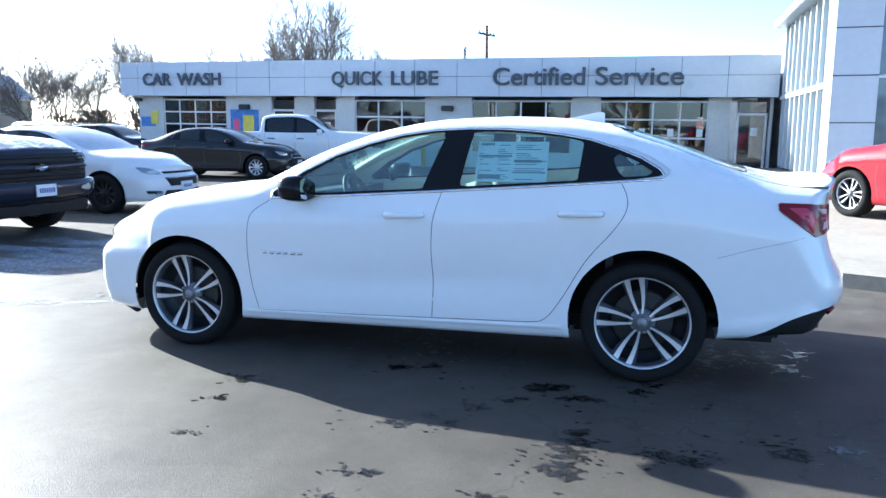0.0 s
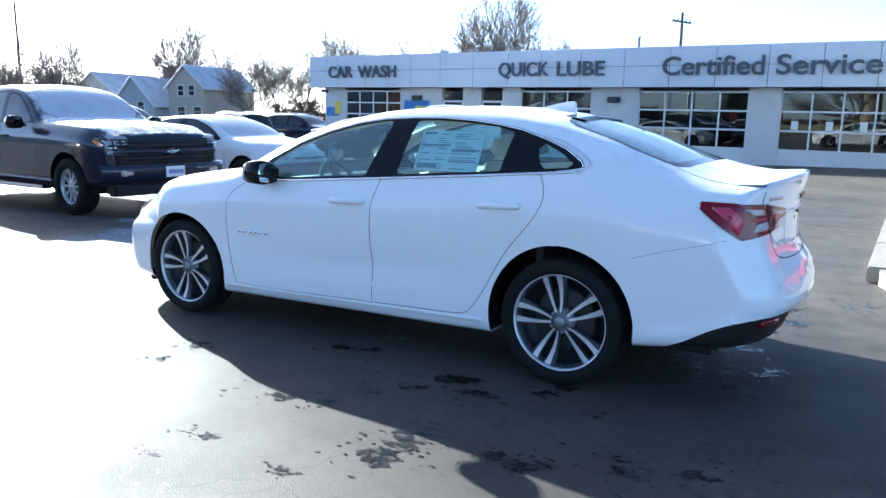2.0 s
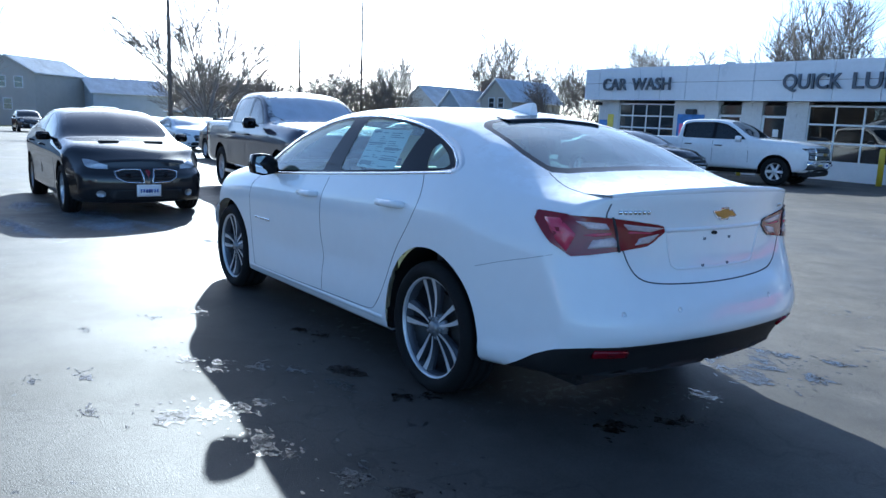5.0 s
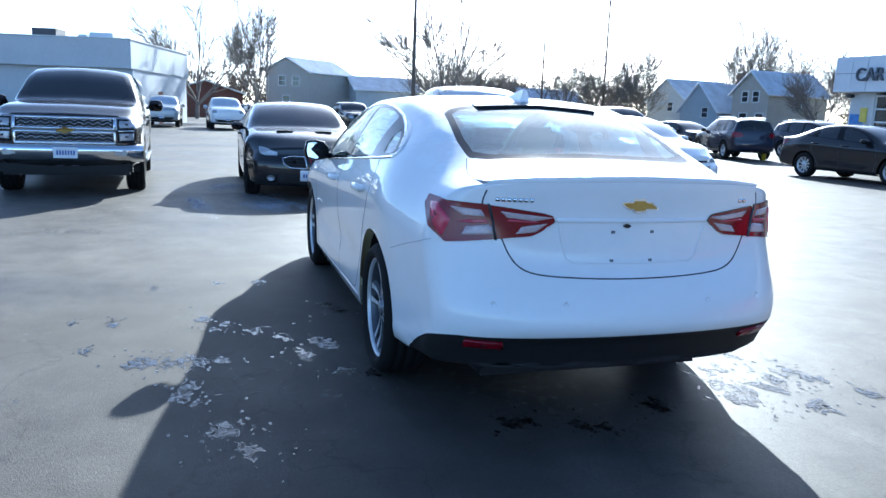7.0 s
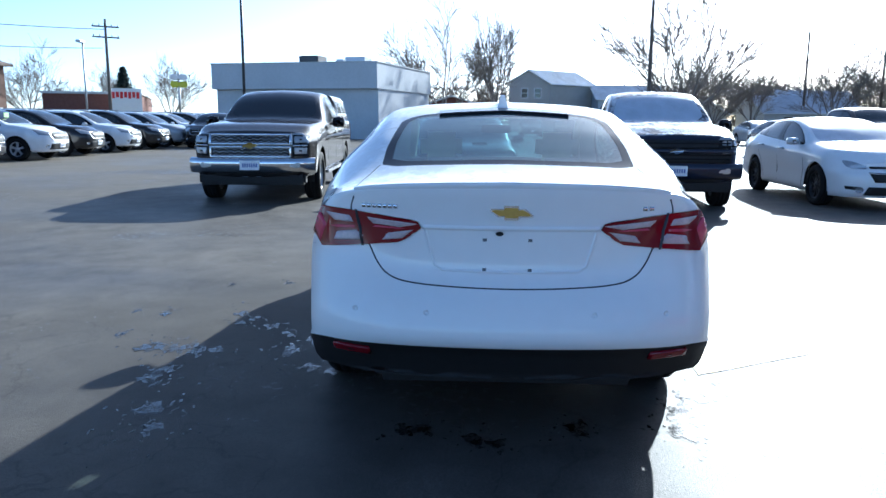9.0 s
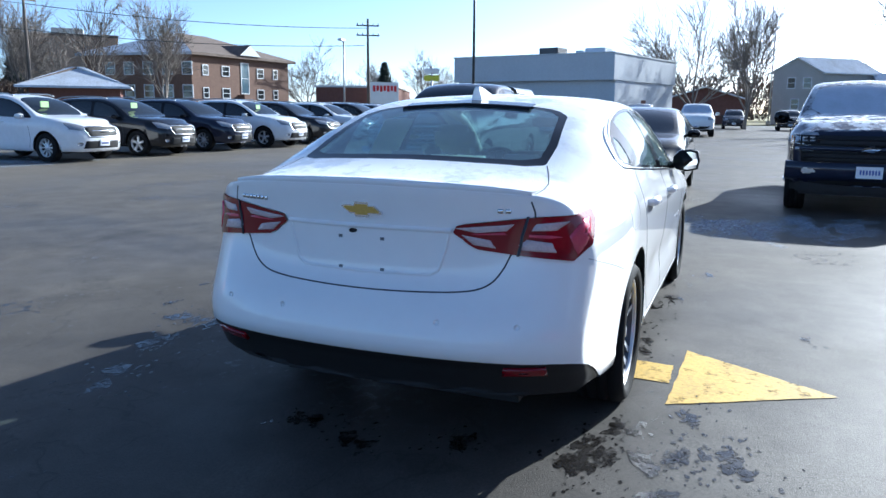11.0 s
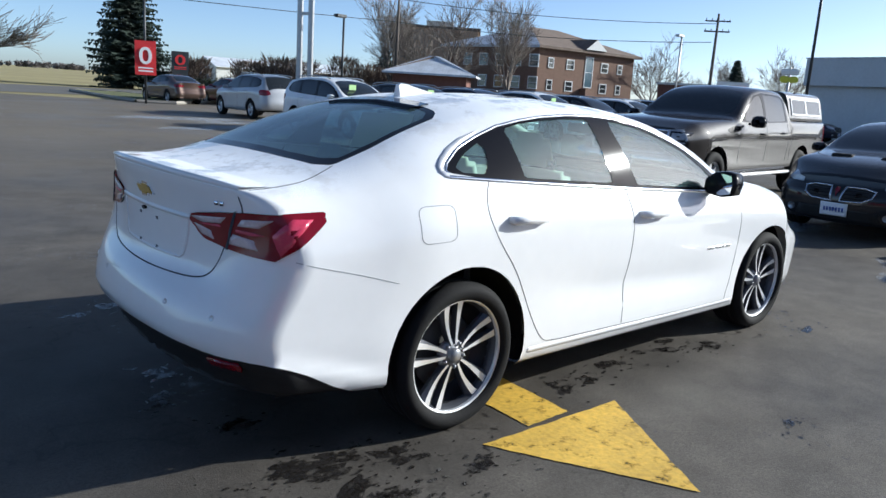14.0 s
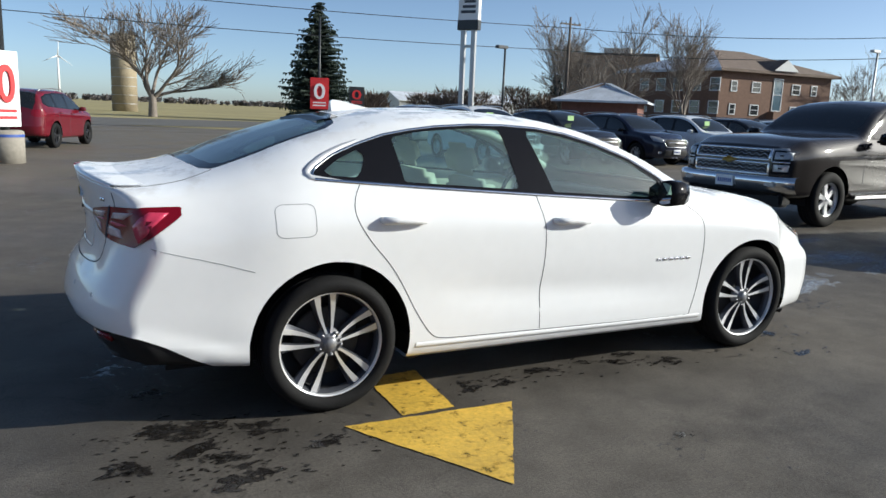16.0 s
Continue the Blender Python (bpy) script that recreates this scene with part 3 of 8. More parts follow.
# ---- the white sedan ----
HERO = dict(
    x0=-2.42, x1=2.42, tuck=0.055, waist=0.016, ncap=14,
    curves=dict(
        w=[(-2.42, 0.80), (-2.2, 0.87), (-2.0, 0.895), (-1.6, 0.915), (-1.0, 0.920), (0, 0.922), (1.0, 0.922), (1.5, 0.922), (1.9, 0.905), (2.2, 0.875), (2.42, 0.845)],
        zbot=[(-2.42, 0.21), (-1.8, 0.195), (-0.95, 0.205), (0, 0.215), (1.0, 0.225), (1.75, 0.26), (2.42, 0.31)],
        zsh=[(-2.42, 0.56), (-2.0, 0.66), (-1.5, 0.76), (-0.9, 0.80), (0, 0.82), (1.0, 0.86), (1.6, 0.88), (2.0, 0.85), (2.42, 0.80)],
        yb=[(-2.42, 0.70), (-2.2, 0.765), (-2.0, 0.80), (-1.6, 0.83), (-1.0, 0.855), (-0.5, 0.868), (0.3, 0.870), (1.0, 0.862), (1.5, 0.835), (1.8, 0.80), (2.1, 0.762), (2.42, 0.735)],
        zb=[(-2.42, 0.69), (-2.2, 0.775), (-2.0, 0.835), (-1.6, 0.907), (-1.2, 0.94), (-0.84, 0.962), (-0.35, 0.99), (0.25, 1.03), (0.98, 1.08), (1.28, 1.1), (1.5, 1.115), (1.75, 1.095), (2.0, 1.065), (2.2, 1.045), (2.42, 1.035)],
        yr=[(-2.42, 0.50), (-2.0, 0.62), (-1.5, 0.70), (-1.05, 0.745), (-0.8, 0.725), (-0.5, 0.69), (-0.2, 0.655), (0.2, 0.63), (0.7, 0.615), (1.1, 0.60), (1.5, 0.585), (1.9, 0.60), (2.1, 0.615), (2.42, 0.62)],
        zr=[(-2.42, 0.73), (-2.2, 0.825), (-2.0, 0.89), (-1.6, 0.957), (-1.2, 1.0), (-1.0, 1.025), (-0.85, 1.085), (-0.6, 1.205), (-0.35, 1.3), (-0.1, 1.365), (0.2, 1.408), (0.5, 1.418), (0.9, 1.405), (1.2, 1.362), (1.5, 1.285), (1.75, 1.2), (1.95, 1.135), (2.1, 1.098), (2.3, 1.075), (2.42, 1.066)],
        zc=[(-2.42, 0.75), (-2.2, 0.855), (-2.0, 0.92), (-1.6, 0.987), (-1.2, 1.03), (-1.05, 1.05), (-0.9, 1.12), (-0.6, 1.255), (-0.35, 1.35), (-0.1, 1.415), (0.2, 1.453), (0.5, 1.463), (0.9, 1.45), (1.2, 1.41), (1.5, 1.325), (1.75, 1.235), (1.95, 1.162), (2.1, 1.126), (2.3, 1.100), (2.42, 1.088)]),
    rear_prof=[(0.2, 2.33), (0.34, 2.42), (0.44, 2.47), (0.47, 2.512), (0.5, 2.524), (0.56, 2.510), (0.63, 2.488), (0.68, 2.452), (0.72, 2.422), (0.80, 2.408), (0.93, 2.412), (1.0, 2.425), (1.07, 2.442), (1.1, 2.445), (1.2, 2.41)],
    rear_roll=(0.110, 0.14, 0.86, 9), rear_start=1.52, rear_turn=[(0.2, 0.115), (0.50, 0.115), (0.85, 0.155), (1.2, 0.17)],
    rear_corner=[(0.2, 2.33), (0.40, 2.45), (0.47, 2.50), (0.52, 2.508), (0.70, 2.470), (0.85, 2.437), (1.0, 2.425), (1.1, 2.435), (1.2, 2.41)], sculpt=True,
    front_prof=[(0.15, -2.36), (0.3, -2.42), (0.42, -2.44), (0.54, -2.435), (0.60, -2.40), (0.64, -2.345), (0.70, -2.33), (0.80, -2.32), (1.0, -2.40)],
    front_roll=(0.36, 0.16, 0.90, 8), front_start=-1.5)

def ease(path):
    """Rounds the corners of an open line, keeping its ends."""
    out = [path[0]]
    for (x0, y0), (x1, y1) in zip(path, path[1:]):
        out += [(0.75 * x0 + 0.25 * x1, 0.75 * y0 + 0.25 * y1), (0.25 * x0 + 0.75 * x1, 0.25 * y0 + 0.75 * y1)]
    return out + [path[-1]]


hero = thing("sedan", pose(0, 0, 0, 0, 0, -0.6), "white four-door sedan with frosted roof and trunk, twin-spoke alloy wheels", "car")
sh = Shell(HERO, 130, 1.8)
ALONG = lambda P: (P[..., 1] > 0.5)
ARCH = 0.408
ARCH_F = [(-1.415 + ARCH * math.cos(a), 0.315 + ARCH * math.sin(a)) for a in np.linspace(-0.35, math.pi + 0.35, 40)] + [(-1.80, -0.1), (-1.03, -0.1)]
ARCH_R = [(1.41 + 0.395 * math.cos(a), 0.345 + 0.40 * math.sin(a)) for a in np.linspace(-0.2, math.pi + 0.2, 40)] + [(1.03, -0.1), (1.79, -0.1)]
DLO = [(-0.80, 0.972), (-0.35, 0.998), (0.25, 1.036), (0.98, 1.086), (1.28, 1.108), (1.47, 1.122), (1.50, 1.14), (1.475, 1.17), (1.38, 1.225), (1.25, 1.275), (1.10, 1.322), (0.95, 1.350), (0.8, 1.369), (0.6, 1.383), (0.4, 1.385), (0.2, 1.376), (0.0, 1.35), (-0.2, 1.300), (-0.42, 1.225), (-0.62, 1.125), (-0.80, 1.005)]
WIN_F = [(-0.62, 0.998), (0.165, 1.045), (0.275, 1.362), (0.18, 1.358), (0.0, 1.33), (-0.2, 1.28), (-0.42, 1.205), (-0.60, 1.105), (-0.655, 1.055)]
WIN_R = [(0.385, 1.060), (1.045, 1.105), (1.065, 1.312), (0.95, 1.335), (0.8, 1.353), (0.6, 1.367), (0.435, 1.367)]
WIN_Q = [(1.275, 1.125), (1.425, 1.135), (1.44, 1.155), (1.36, 1.205), (1.225, 1.262), (1.235, 1.20)]
TAIL = [(1.250, 0.985), (1.258, 0.962), (1.315, 0.912), (1.425, 0.829), (1.445, 0.824), (1.60, 0.836), (1.78, 0.851), (1.925, 0.864), (1.945, 0.870), (2.048, 0.936), (2.045, 0.948), (1.80, 0.977), (1.66, 0.989), (1.45, 0.995), (1.275, 0.998)]
REAR_GLASS = [(1.225, 0.0), (1.235, 0.30), (1.27, 0.47), (1.34, 0.535), (1.70, 0.575), (1.90, 0.575), (1.945, 0.50), (1.965, 0.3), (1.975, 0.0), (1.97, -0.2), (1.23, -0.2)]
WIND = [(-0.16, -0.1), (-0.16, 0.30), (-0.22, 0.56), (-0.30, 0.615), (-0.6, 0.655), (-0.86, 0.685), (-1.02, 0.60), (-1.06, 0.3), (-1.07, -0.1)]
HEAD = [(1.22, 0.765), (1.34, 0.695), (1.48, 0.652), (1.78, 0.645), (1.78, 0.70), (1.58, 0.735), (1.38, 0.765)]
AMBER = [(1.335, 0.712), (1.40, 0.682), (1.53, 0.662), (1.545, 0.69), (1.44, 0.72)]
VAL = [(1.70, 0.10), (1.80, 0.262), (1.95, 0.285), (2.05, 0.335), (2.15, 0.395), (2.26, 0.445), (2.36, 0.462), (2.6, 0.462), (2.6, 0.1)]
sh.region("arch", "side", ARCH_F, ALONG)
sh.region("arch", "side", ARCH_R, ALONG)
GREEN = lambda P: (P[..., 1] > 0.5) & (P[..., 2] > 0.9) & (P[..., 0] > -0.95) & (P[..., 0] < 1.6)
sh.region("trim", "side", DLO, GREEN)
sh.region("win_front", "side", WIN_F, GREEN, 0.014)
sh.region("win_rear", "side", WIN_R, GREEN, 0.014)
sh.region("win_quarter", "side", WIN_Q, GREEN, 0.014)
sh.region("tail", "rear", TAIL, lambda P: P[..., 0] > 1.9, 0.016)
FRIT = lambda P: (P[..., 2] > 1.05) & (P[..., 0] > 1.1)
sh.region("frit", "top", REAR_GLASS, FRIT)
sh.region("rear_glass", "top", [(1.262, 0.0), (1.27, 0.29), (1.30, 0.44), (1.37, 0.50), (1.68, 0.535), (1.84, 0.535), (1.885, 0.47), (1.905, 0.3), (1.912, 0.0), (1.91, -0.2), (1.265, -0.2)], lambda P: (P[..., 2] > 1.05) & (P[..., 0] > 1.1), 0.016)
sh.region("windshield", "top", WIND, lambda P: (P[..., 2] > 0.98) & (P[..., 0] < 0), 0.016)
sh.region("head", "nose", HEAD, lambda P: P[..., 0] < -1.9, 0.016)
sh.region("amber", "nose", AMBER, lambda P: P[..., 0] < -1.9, 0.016)
sh.region("valance", "side", VAL, lambda P: P[..., 0] > 1.7, 0.016)
sh.region("under", "side", [(-3, -0.1), (3, -0.1), (3, 0.19), (-3, 0.19)], lambda P: P[..., 1] < 0.8, 0.0)
link("body", sh.mesh(["body"], M_white), hero)
for sd in (1, -1):
    link("window_trim", sh.mesh(["trim"], M_gloss_black, sd), hero, "gloss black window surround and pillars")
for nm, reg in (("front_window", "win_front"), ("rear_window", "win_rear"), ("quarter_window", "win_quarter")):
    for sd in (1, -1):
        link(nm, sh.mesh([reg], M_glass, sd, -0.003, name=nm), hero)
for nm, reg, gm in (("rear_windshield", "rear_glass", M_glass_dark), ("windshield", "windshield", M_glass)):
    link(nm, sh.mesh([reg], gm, 0, -0.002, name=nm), hero)
link("glass_border", sh.mesh(["frit"], M_gloss_black, 0, -0.001), hero, "black border of the rear glass")
link("rear_valance", sh.mesh(["valance"], M_black_plastic, 0, -0.006), hero, "black plastic lower rear valance")
for sd in (1, -1):
    tl = link("tail_light", sh.mesh(["tail"], M_red_lens, sd, 0.008), hero, "red and clear wraparound tail light")
    link("headlight", sh.mesh(["head"], M_clear_lens, sd, 0.006), hero, "clear headlight")
    link("side_marker", sh.mesh(["amber"], M_amber, sd, 0.007), hero, "amber side marker in the headlight")
    # bright lower reflectors, pale upper plates imitating sky reflected on the lens, and dark frame of the lamp, which
    # follow the corner
    def on_rear(q, z, rise):
        """A point on the rear corner of the skin by its place round the corner and its height."""
        best = None
        for k in range(161):
            ang = math.radians(90 - 90 * k / 160)
            d = Vector((math.cos(ang), math.sin(ang) * sd, 0))
            p, n = sh.hit(Vector((1.95, 0.30 * sd, z)) + d * 2, -d)
            e = abs(p.x - abs(p.y) - q)
            if best is None or e < best[0]:
                best = (e, p, n)
        return best[1] + best[2] * rise
    def lamp_plate(name, poly, rise, material, depth=0.006):
        cx, cy = sum(p[0] for p in poly) / len(poly), sum(p[1] for p in poly) / len(poly)
        pts = []
        for i in range(len(poly)):
            (a0, b0), (a1, b1) = poly[i], poly[(i + 1) % len(poly)]
            pts += [(a0 + (a1 - a0) * k / 4, b0 + (b1 - b0) * k / 4) for k in range(4)]
        vs, fs = [], []
        k = len(pts)
        for r, up in ((0.0, rise), (0.5, rise), (1.0, rise), (1.06, rise - depth)):
            for a, b in pts:
                vs.append(on_rear(cx + (a - cx) * r, cy + (b - cy) * r, up))
        for i in range(3):
            for j in range(k):
                fs.append((i * k + j, i * k + (j + 1) % k, (i + 1) * k + (j + 1) % k, (i + 1) * k + j))
        return mv(tl, name, (vs, fs), material)
    lamp_plate("chevron", [(1.325, 0.972), (1.41, 0.975), (1.50, 0.918), (1.455, 0.848), (1.40, 0.884)], 0.011, M_tail_pink)
    lamp_plate("reflector", [(1.50, 0.972), (1.665, 0.964), (1.69, 0.938), (1.57, 0.940)], 0.011, M_tail_clear)
    lamp_plate("reflector", [(1.575, 0.860), (1.60, 0.895), (1.71, 0.906), (1.745, 0.884), (1.735, 0.868)], 0.011, M_tail_clear)
    lamp_plate("reflector", [(1.77, 0.962), (2.015, 0.940), (1.93, 0.926), (1.80, 0.937)], 0.011, M_tail_clear)
    lamp_plate("reflector", [(1.845, 0.871), (1.87, 0.900), (1.99, 0.915), (1.935, 0.880)], 0.011, M_tail_clear)
    lamp_plate("lens_band", [(1.54, 0.915), (1.60, 0.922), (1.70, 0.925), (1.70, 0.915), (1.61, 0.910)], 0.0115, M_tail_pink)
    lamp_plate("lens_band", [(1.80, 0.922), (1.92, 0.918), (1.95, 0.921), (1.81, 0.930)], 0.0115, M_tail_pink)
    lamp_plate("lens_gap", [(1.745, 0.848), (1.757, 0.848), (1.715, 0.987), (1.703, 0.987)], 0.0125, M_gap, 0.004)
    # wheel wells
    for cx in (-1.415, 1.412):
        vs, fs = [], []
        ang = np.linspace(-0.15, math.pi + 0.15, 26)
        for a in ang:
            for r, yy in ((0.428, 0.858 if cx > 0 else 0.815), (0.432, 0.80), (0.432, 0.55)):
                vs.append((cx + r * math.cos(a), yy * sd, 0.33 + r * math.sin(a)))
        for i in range(len(ang) - 1):
            for q in range(2):
                fs.append((i * 3 + q, i * 3 + q + 1, i * 3 + q + 4, i * 3 + q + 3))
        fs.append(tuple(i * 3 + 2 for i in range(len(ang))))
        mv(hero, "wheel_well", (vs, fs), M_black_plastic)
    # bright line round the side windows
    upper = DLO[5:] + [DLO[0]]
    mv(hero, "chrome_moulding", join([sh.strip(upper, 0.014, 0.004, sd), sh.strip([(-0.80, 0.968), (-0.35, 0.992), (0.25, 1.030), (0.98, 1.080), (1.28, 1.102), (1.49, 1.118)], 0.016, 0.005, sd)]), M_chrome)
    mv(hero, "chrome_moulding", sh.strip([(1.24, 1.292), (1.33, 1.262), (1.42, 1.222), (1.49, 1.18), (1.52, 1.156), (1.523, 1.14), (1.505, 1.126), (1.45, 1.118), (1.36, 1.11)], 0.034, 0.0045, sd, dense=0.02, taper=True), M_satin)
    # shut lines
    gaps = [[(-0.81, 0.955), (-0.90, 0.90), (-0.935, 0.85), (-0.955, 0.66), (-0.94, 0.45), (-0.89, 0.28)],
            [(0.285, 1.03), (0.245, 0.90), (0.235, 0.80), (0.23, 0.68), (0.24, 0.50), (0.232, 0.305)],
            [(1.275, 1.10), (1.31, 1.04), (1.32, 0.98), (1.30, 0.92), (1.24, 0.83), (1.13, 0.71), (1.06, 0.60), (0.99, 0.47), (0.925, 0.37), (0.88, 0.325), (0.83, 0.31), (0.5, 0.303), (0.23, 0.297), (-0.3, 0.284), (-0.89, 0.275)],
            [(1.78, 0.715), (1.95, 0.765), (2.10, 0.80), (2.20, 0.828)]]
    for g in gaps:
        g = ease(ease(g))
        mv(hero, "shut_line", sh.strip(g, 0.0030 if g[0][0] > 1.7 else 0.0042, 0.0010, sd), M_seam if g[0][0] > 1.7 else M_gap)
    if sd == 1:
        mv(hero, "fuel_flap", sh.strip(smooth_poly([(1.505, 0.868), (1.595, 0.866), (1.685, 0.864), (1.688, 0.936), (1.69, 1.009), (1.60, 1.012), (1.51, 1.014), (1.507, 0.941)], 2), 0.0035, 0.0008, sd, closed=True), M_seam)
    # sill ledge
    mv(hero, "sill_moulding", sh.strip([(-0.98, 0.262), (-0.2, 0.272), (0.5, 0.282), (0.98, 0.29)], 0.030, 0.003, sd), M_white)
    # door handles
    for hx, hz in ((0.065, 0.895), (1.07, 0.93)):
        p, n = sh.y_at(hx, hz) if sd > 0 else sh.hit((hx, -4, hz), (0, 1, 0))
        y = abs(p.y)
        path = [(hx - 0.115, (y - 0.01) * sd, hz - 0.006), (hx - 0.10, (y + 0.026) * sd, hz - 0.002), (hx - 0.03, (y + 0.034) * sd, hz), (hx + 0.05, (y + 0.034) * sd, hz + 0.002), (hx + 0.105, (y + 0.026) * sd, hz + 0.003), (hx + 0.12, (y - 0.01) * sd, hz + 0.002)]
        hob = mv(hero, "door_handle", tube(path, [0.014, 0.019, 0.019, 0.019, 0.020, 0.015], 10), M_white)
    # letters of the model badge on the front door, as plain bars
    bars = []
    for k in range(6):
        bars.append(sh.strip([(-0.845 + k * 0.047, 0.640), (-0.815 + k * 0.047, 0.640)], 0.018, 0.004, sd))
    mv(hero, "door_badge", join(bars), M_chrome, "small chrome lettering on the front door")
    # mirrors
    prof = [(-0.155, 0.02), (-0.15, 0.075), (-0.10, 0.115), (0.0, 0.125), (0.075, 0.115), (0.095, 0.05), (0.08, -0.012), (-0.02, -0.03), (-0.12, -0.015)]
    vs, fs = [], []
    rings = [(-0.66, 0.30), (-0.645, 0.72), (-0.60, 0.97), (-0.54, 1.0), (-0.505, 0.93)]
    for xx, sc in rings:
        for a, b in prof:
            vs.append((xx - 0.02 + 0.03 * (a < -0.1), (0.985 + a * 0.72 * sc) * sd, 1.035 + (b - 0.045) * sc * 1.0))
    k = len(prof)
    for i in range(len(rings) - 1):
        for j in range(k):
            fs.append((i * k + j, i * k + (j + 1) % k, (i + 1) * k + (j + 1) % k, (i + 1) * k + j))
    fs += [tuple(range(k)), tuple((len(rings) - 1) * k + j for j in range(k))]
    mir = mv(hero, "side_mirror", (vs, fs), M_gloss_black, "gloss black side mirror")
    glass = [(-0.512 - 0.02 + 0.002, (0.985 + a * 0.72 * 0.8) * sd, 1.035 + (b - 0.045) * 0.8) for a, b in prof]
    mv(mir, "mirror_glass", ([(x + 0.012, y, z) for x, y, z in glass], [tuple(range(k))]), mat("mirror_silver", (0.85, 0.86, 0.87), rough=0.02, metal=1.0))
    mv(mir, "mirror_arm", tube([(-0.62, 0.84 * sd, 0.995), (-0.61, 0.90 * sd, 1.0), (-0.60, 0.95 * sd, 1.015)], [0.03, 0.024, 0.022], 8), M_gloss_black)
    # reflector and fog strip low on the bumper
    mv(hero, "bumper_reflector", sh.patch([(0.56 * sd, 0.405), (0.72 * sd, 0.415), (0.72 * sd, 0.445), (0.57 * sd, 0.435)], 0.008, "end"), M_red_lens)
    # parking sensors
    for yy in (0.33, 0.62):
        mv(hero, "parking_sensor", sh.patch([(yy * sd + 0.011 * math.cos(a), 0.60 + 0.011 * math.sin(a)) for a in np.linspace(0, 2 * math.pi, 10, endpoint=False)], 0.002, "end", n=1), M_white)
# trunk lid gap, badge, camera, screw holes
lid = [(-0.635, 1.045), (-0.655, 0.985), (-0.615, 0.915), (-0.57, 0.852), (-0.545, 0.79), (-0.50, 0.732), (-0.42, 0.704), (-0.2, 0.693), (0, 0.690), (0.2, 0.693), (0.42, 0.704), (0.50, 0.732), (0.545, 0.79), (0.57, 0.852), (0.615, 0.915), (0.655, 0.985), (0.635, 1.045)]
mv(hero, "trunk_gap", sh.strip(ease(ease(lid)), 0.0075, 0.001, 1, "end"), M_gap)
for sd in (1, -1):
    mv(hero, "trunk_gap", sh.strip([(1.90, 0.583 * sd), (1.99, 0.612 * sd), (2.08, 0.635 * sd), (2.18, 0.642 * sd), (2.29, 0.637 * sd)], 0.005, 0.001, 1, "top"), M_gap)
mv(hero, "lid_crease", join([sh.strip([(-0.35, 0.928), (-0.2, 0.928), (0, 0.928), (0.2, 0.928), (0.35, 0.928)], 0.02, 0.006, 1, "end"), sh.strip([(-0.34, 0.915), (-0.325, 0.85), (-0.30, 0.775), (-0.27, 0.757), (0, 0.752), (0.27, 0.757), (0.30, 0.775), (0.325, 0.85), (0.34, 0.915)], 0.014, 0.0025, 1, "end")]), M_white)
BOW = [(-0.098, 0.012), (-0.06, -0.018), (-0.034, -0.018), (-0.030, -0.032), (0.03, -0.032), (0.035, -0.018), (0.092, -0.018), (0.098, -0.010), (0.062, 0.020), (0.035, 0.020), (0.030, 0.034), (-0.034, 0.034), (-0.038, 0.020), (-0.09, 0.020)]
ex = sh.hit((5, 0, 0.992), (-1, 0, 0))[0].x
emblem = mv(hero, "emblem", prism([(a * 0.88, 0.992 + b * 0.86) for a, b in BOW], ex - 0.02, ex + 0.007, "x"), M_chrome, "gold cross-shaped emblem with chrome edge", False)
mv(emblem, "emblem_face", prism([(a * 0.78, 0.9921 + b * 0.60) for a, b in BOW], ex, ex + 0.0095, "x"), M_gold, smooth=False)
mv(hero, "rear_camera", sh.patch([(-0.045 + 0.016 * math.cos(a), 0.908 + 0.008 * math.sin(a)) for a in np.linspace(0, 2 * math.pi, 12, endpoint=False)], 0.010, "end", n=1), M_black_plastic)
for yy in (-0.103, 0.077):
    for zz in (0.882, 0.762):
        mv(hero, "plate_clip", sh.patch([(yy - 0.008, zz - 0.006), (yy + 0.008, zz - 0.006), (yy + 0.008, zz + 0.006), (yy - 0.008, zz + 0.006)], 0.003, "end", n=1), M_screw)
mv(hero, "trunk_badge", join([sh.strip([(-0.60 + k * 0.022, 1.008), (-0.585 + k * 0.022, 1.008)], 0.018, 0.004, 1, "end") for k in range(7)]), M_chrome, "small chrome lettering on the trunk lid")
mv(hero, "trim_badge", join([sh.strip([(0.52 + k * 0.028, 1.008), (0.538 + k * 0.028, 1.008)], 0.018, 0.004, 1, "end") for k in range(2)]), M_chrome)
# spoiler lip along the trunk edge
vs, fs = [], []
ys = np.linspace(-0.635, 0.635, 41)
for y in ys:
    p, n = sh.hit((2.30 - 0.11 * (abs(y) / 0.66) ** 3, y, 4), (0, 0, -1))
    e = sh.hit((5, y, 1.052), (-1, 0, 0))[0].x + 0.012 * (1 - (abs(y) / 0.66) ** 4)
    k = 1 - 0.75 * (abs(y) / 0.66) ** 4
    vs += [(p.x - 0.06, y, p.z + 0.001), (e - 0.03, y, p.z + 0.012 * k), (e, y, p.z + 0.010 * k), (e - 0.003, y, p.z - 0.006), (e - 0.045, y, p.z - 0.045)]
for i in range(40):
    for q in range(4):
        fs.append((i * 5 + q, i * 5 + q + 1, i * 5 + q + 6, i * 5 + q + 5))
mv(hero, "spoiler_lip", (vs, fs), M_white)
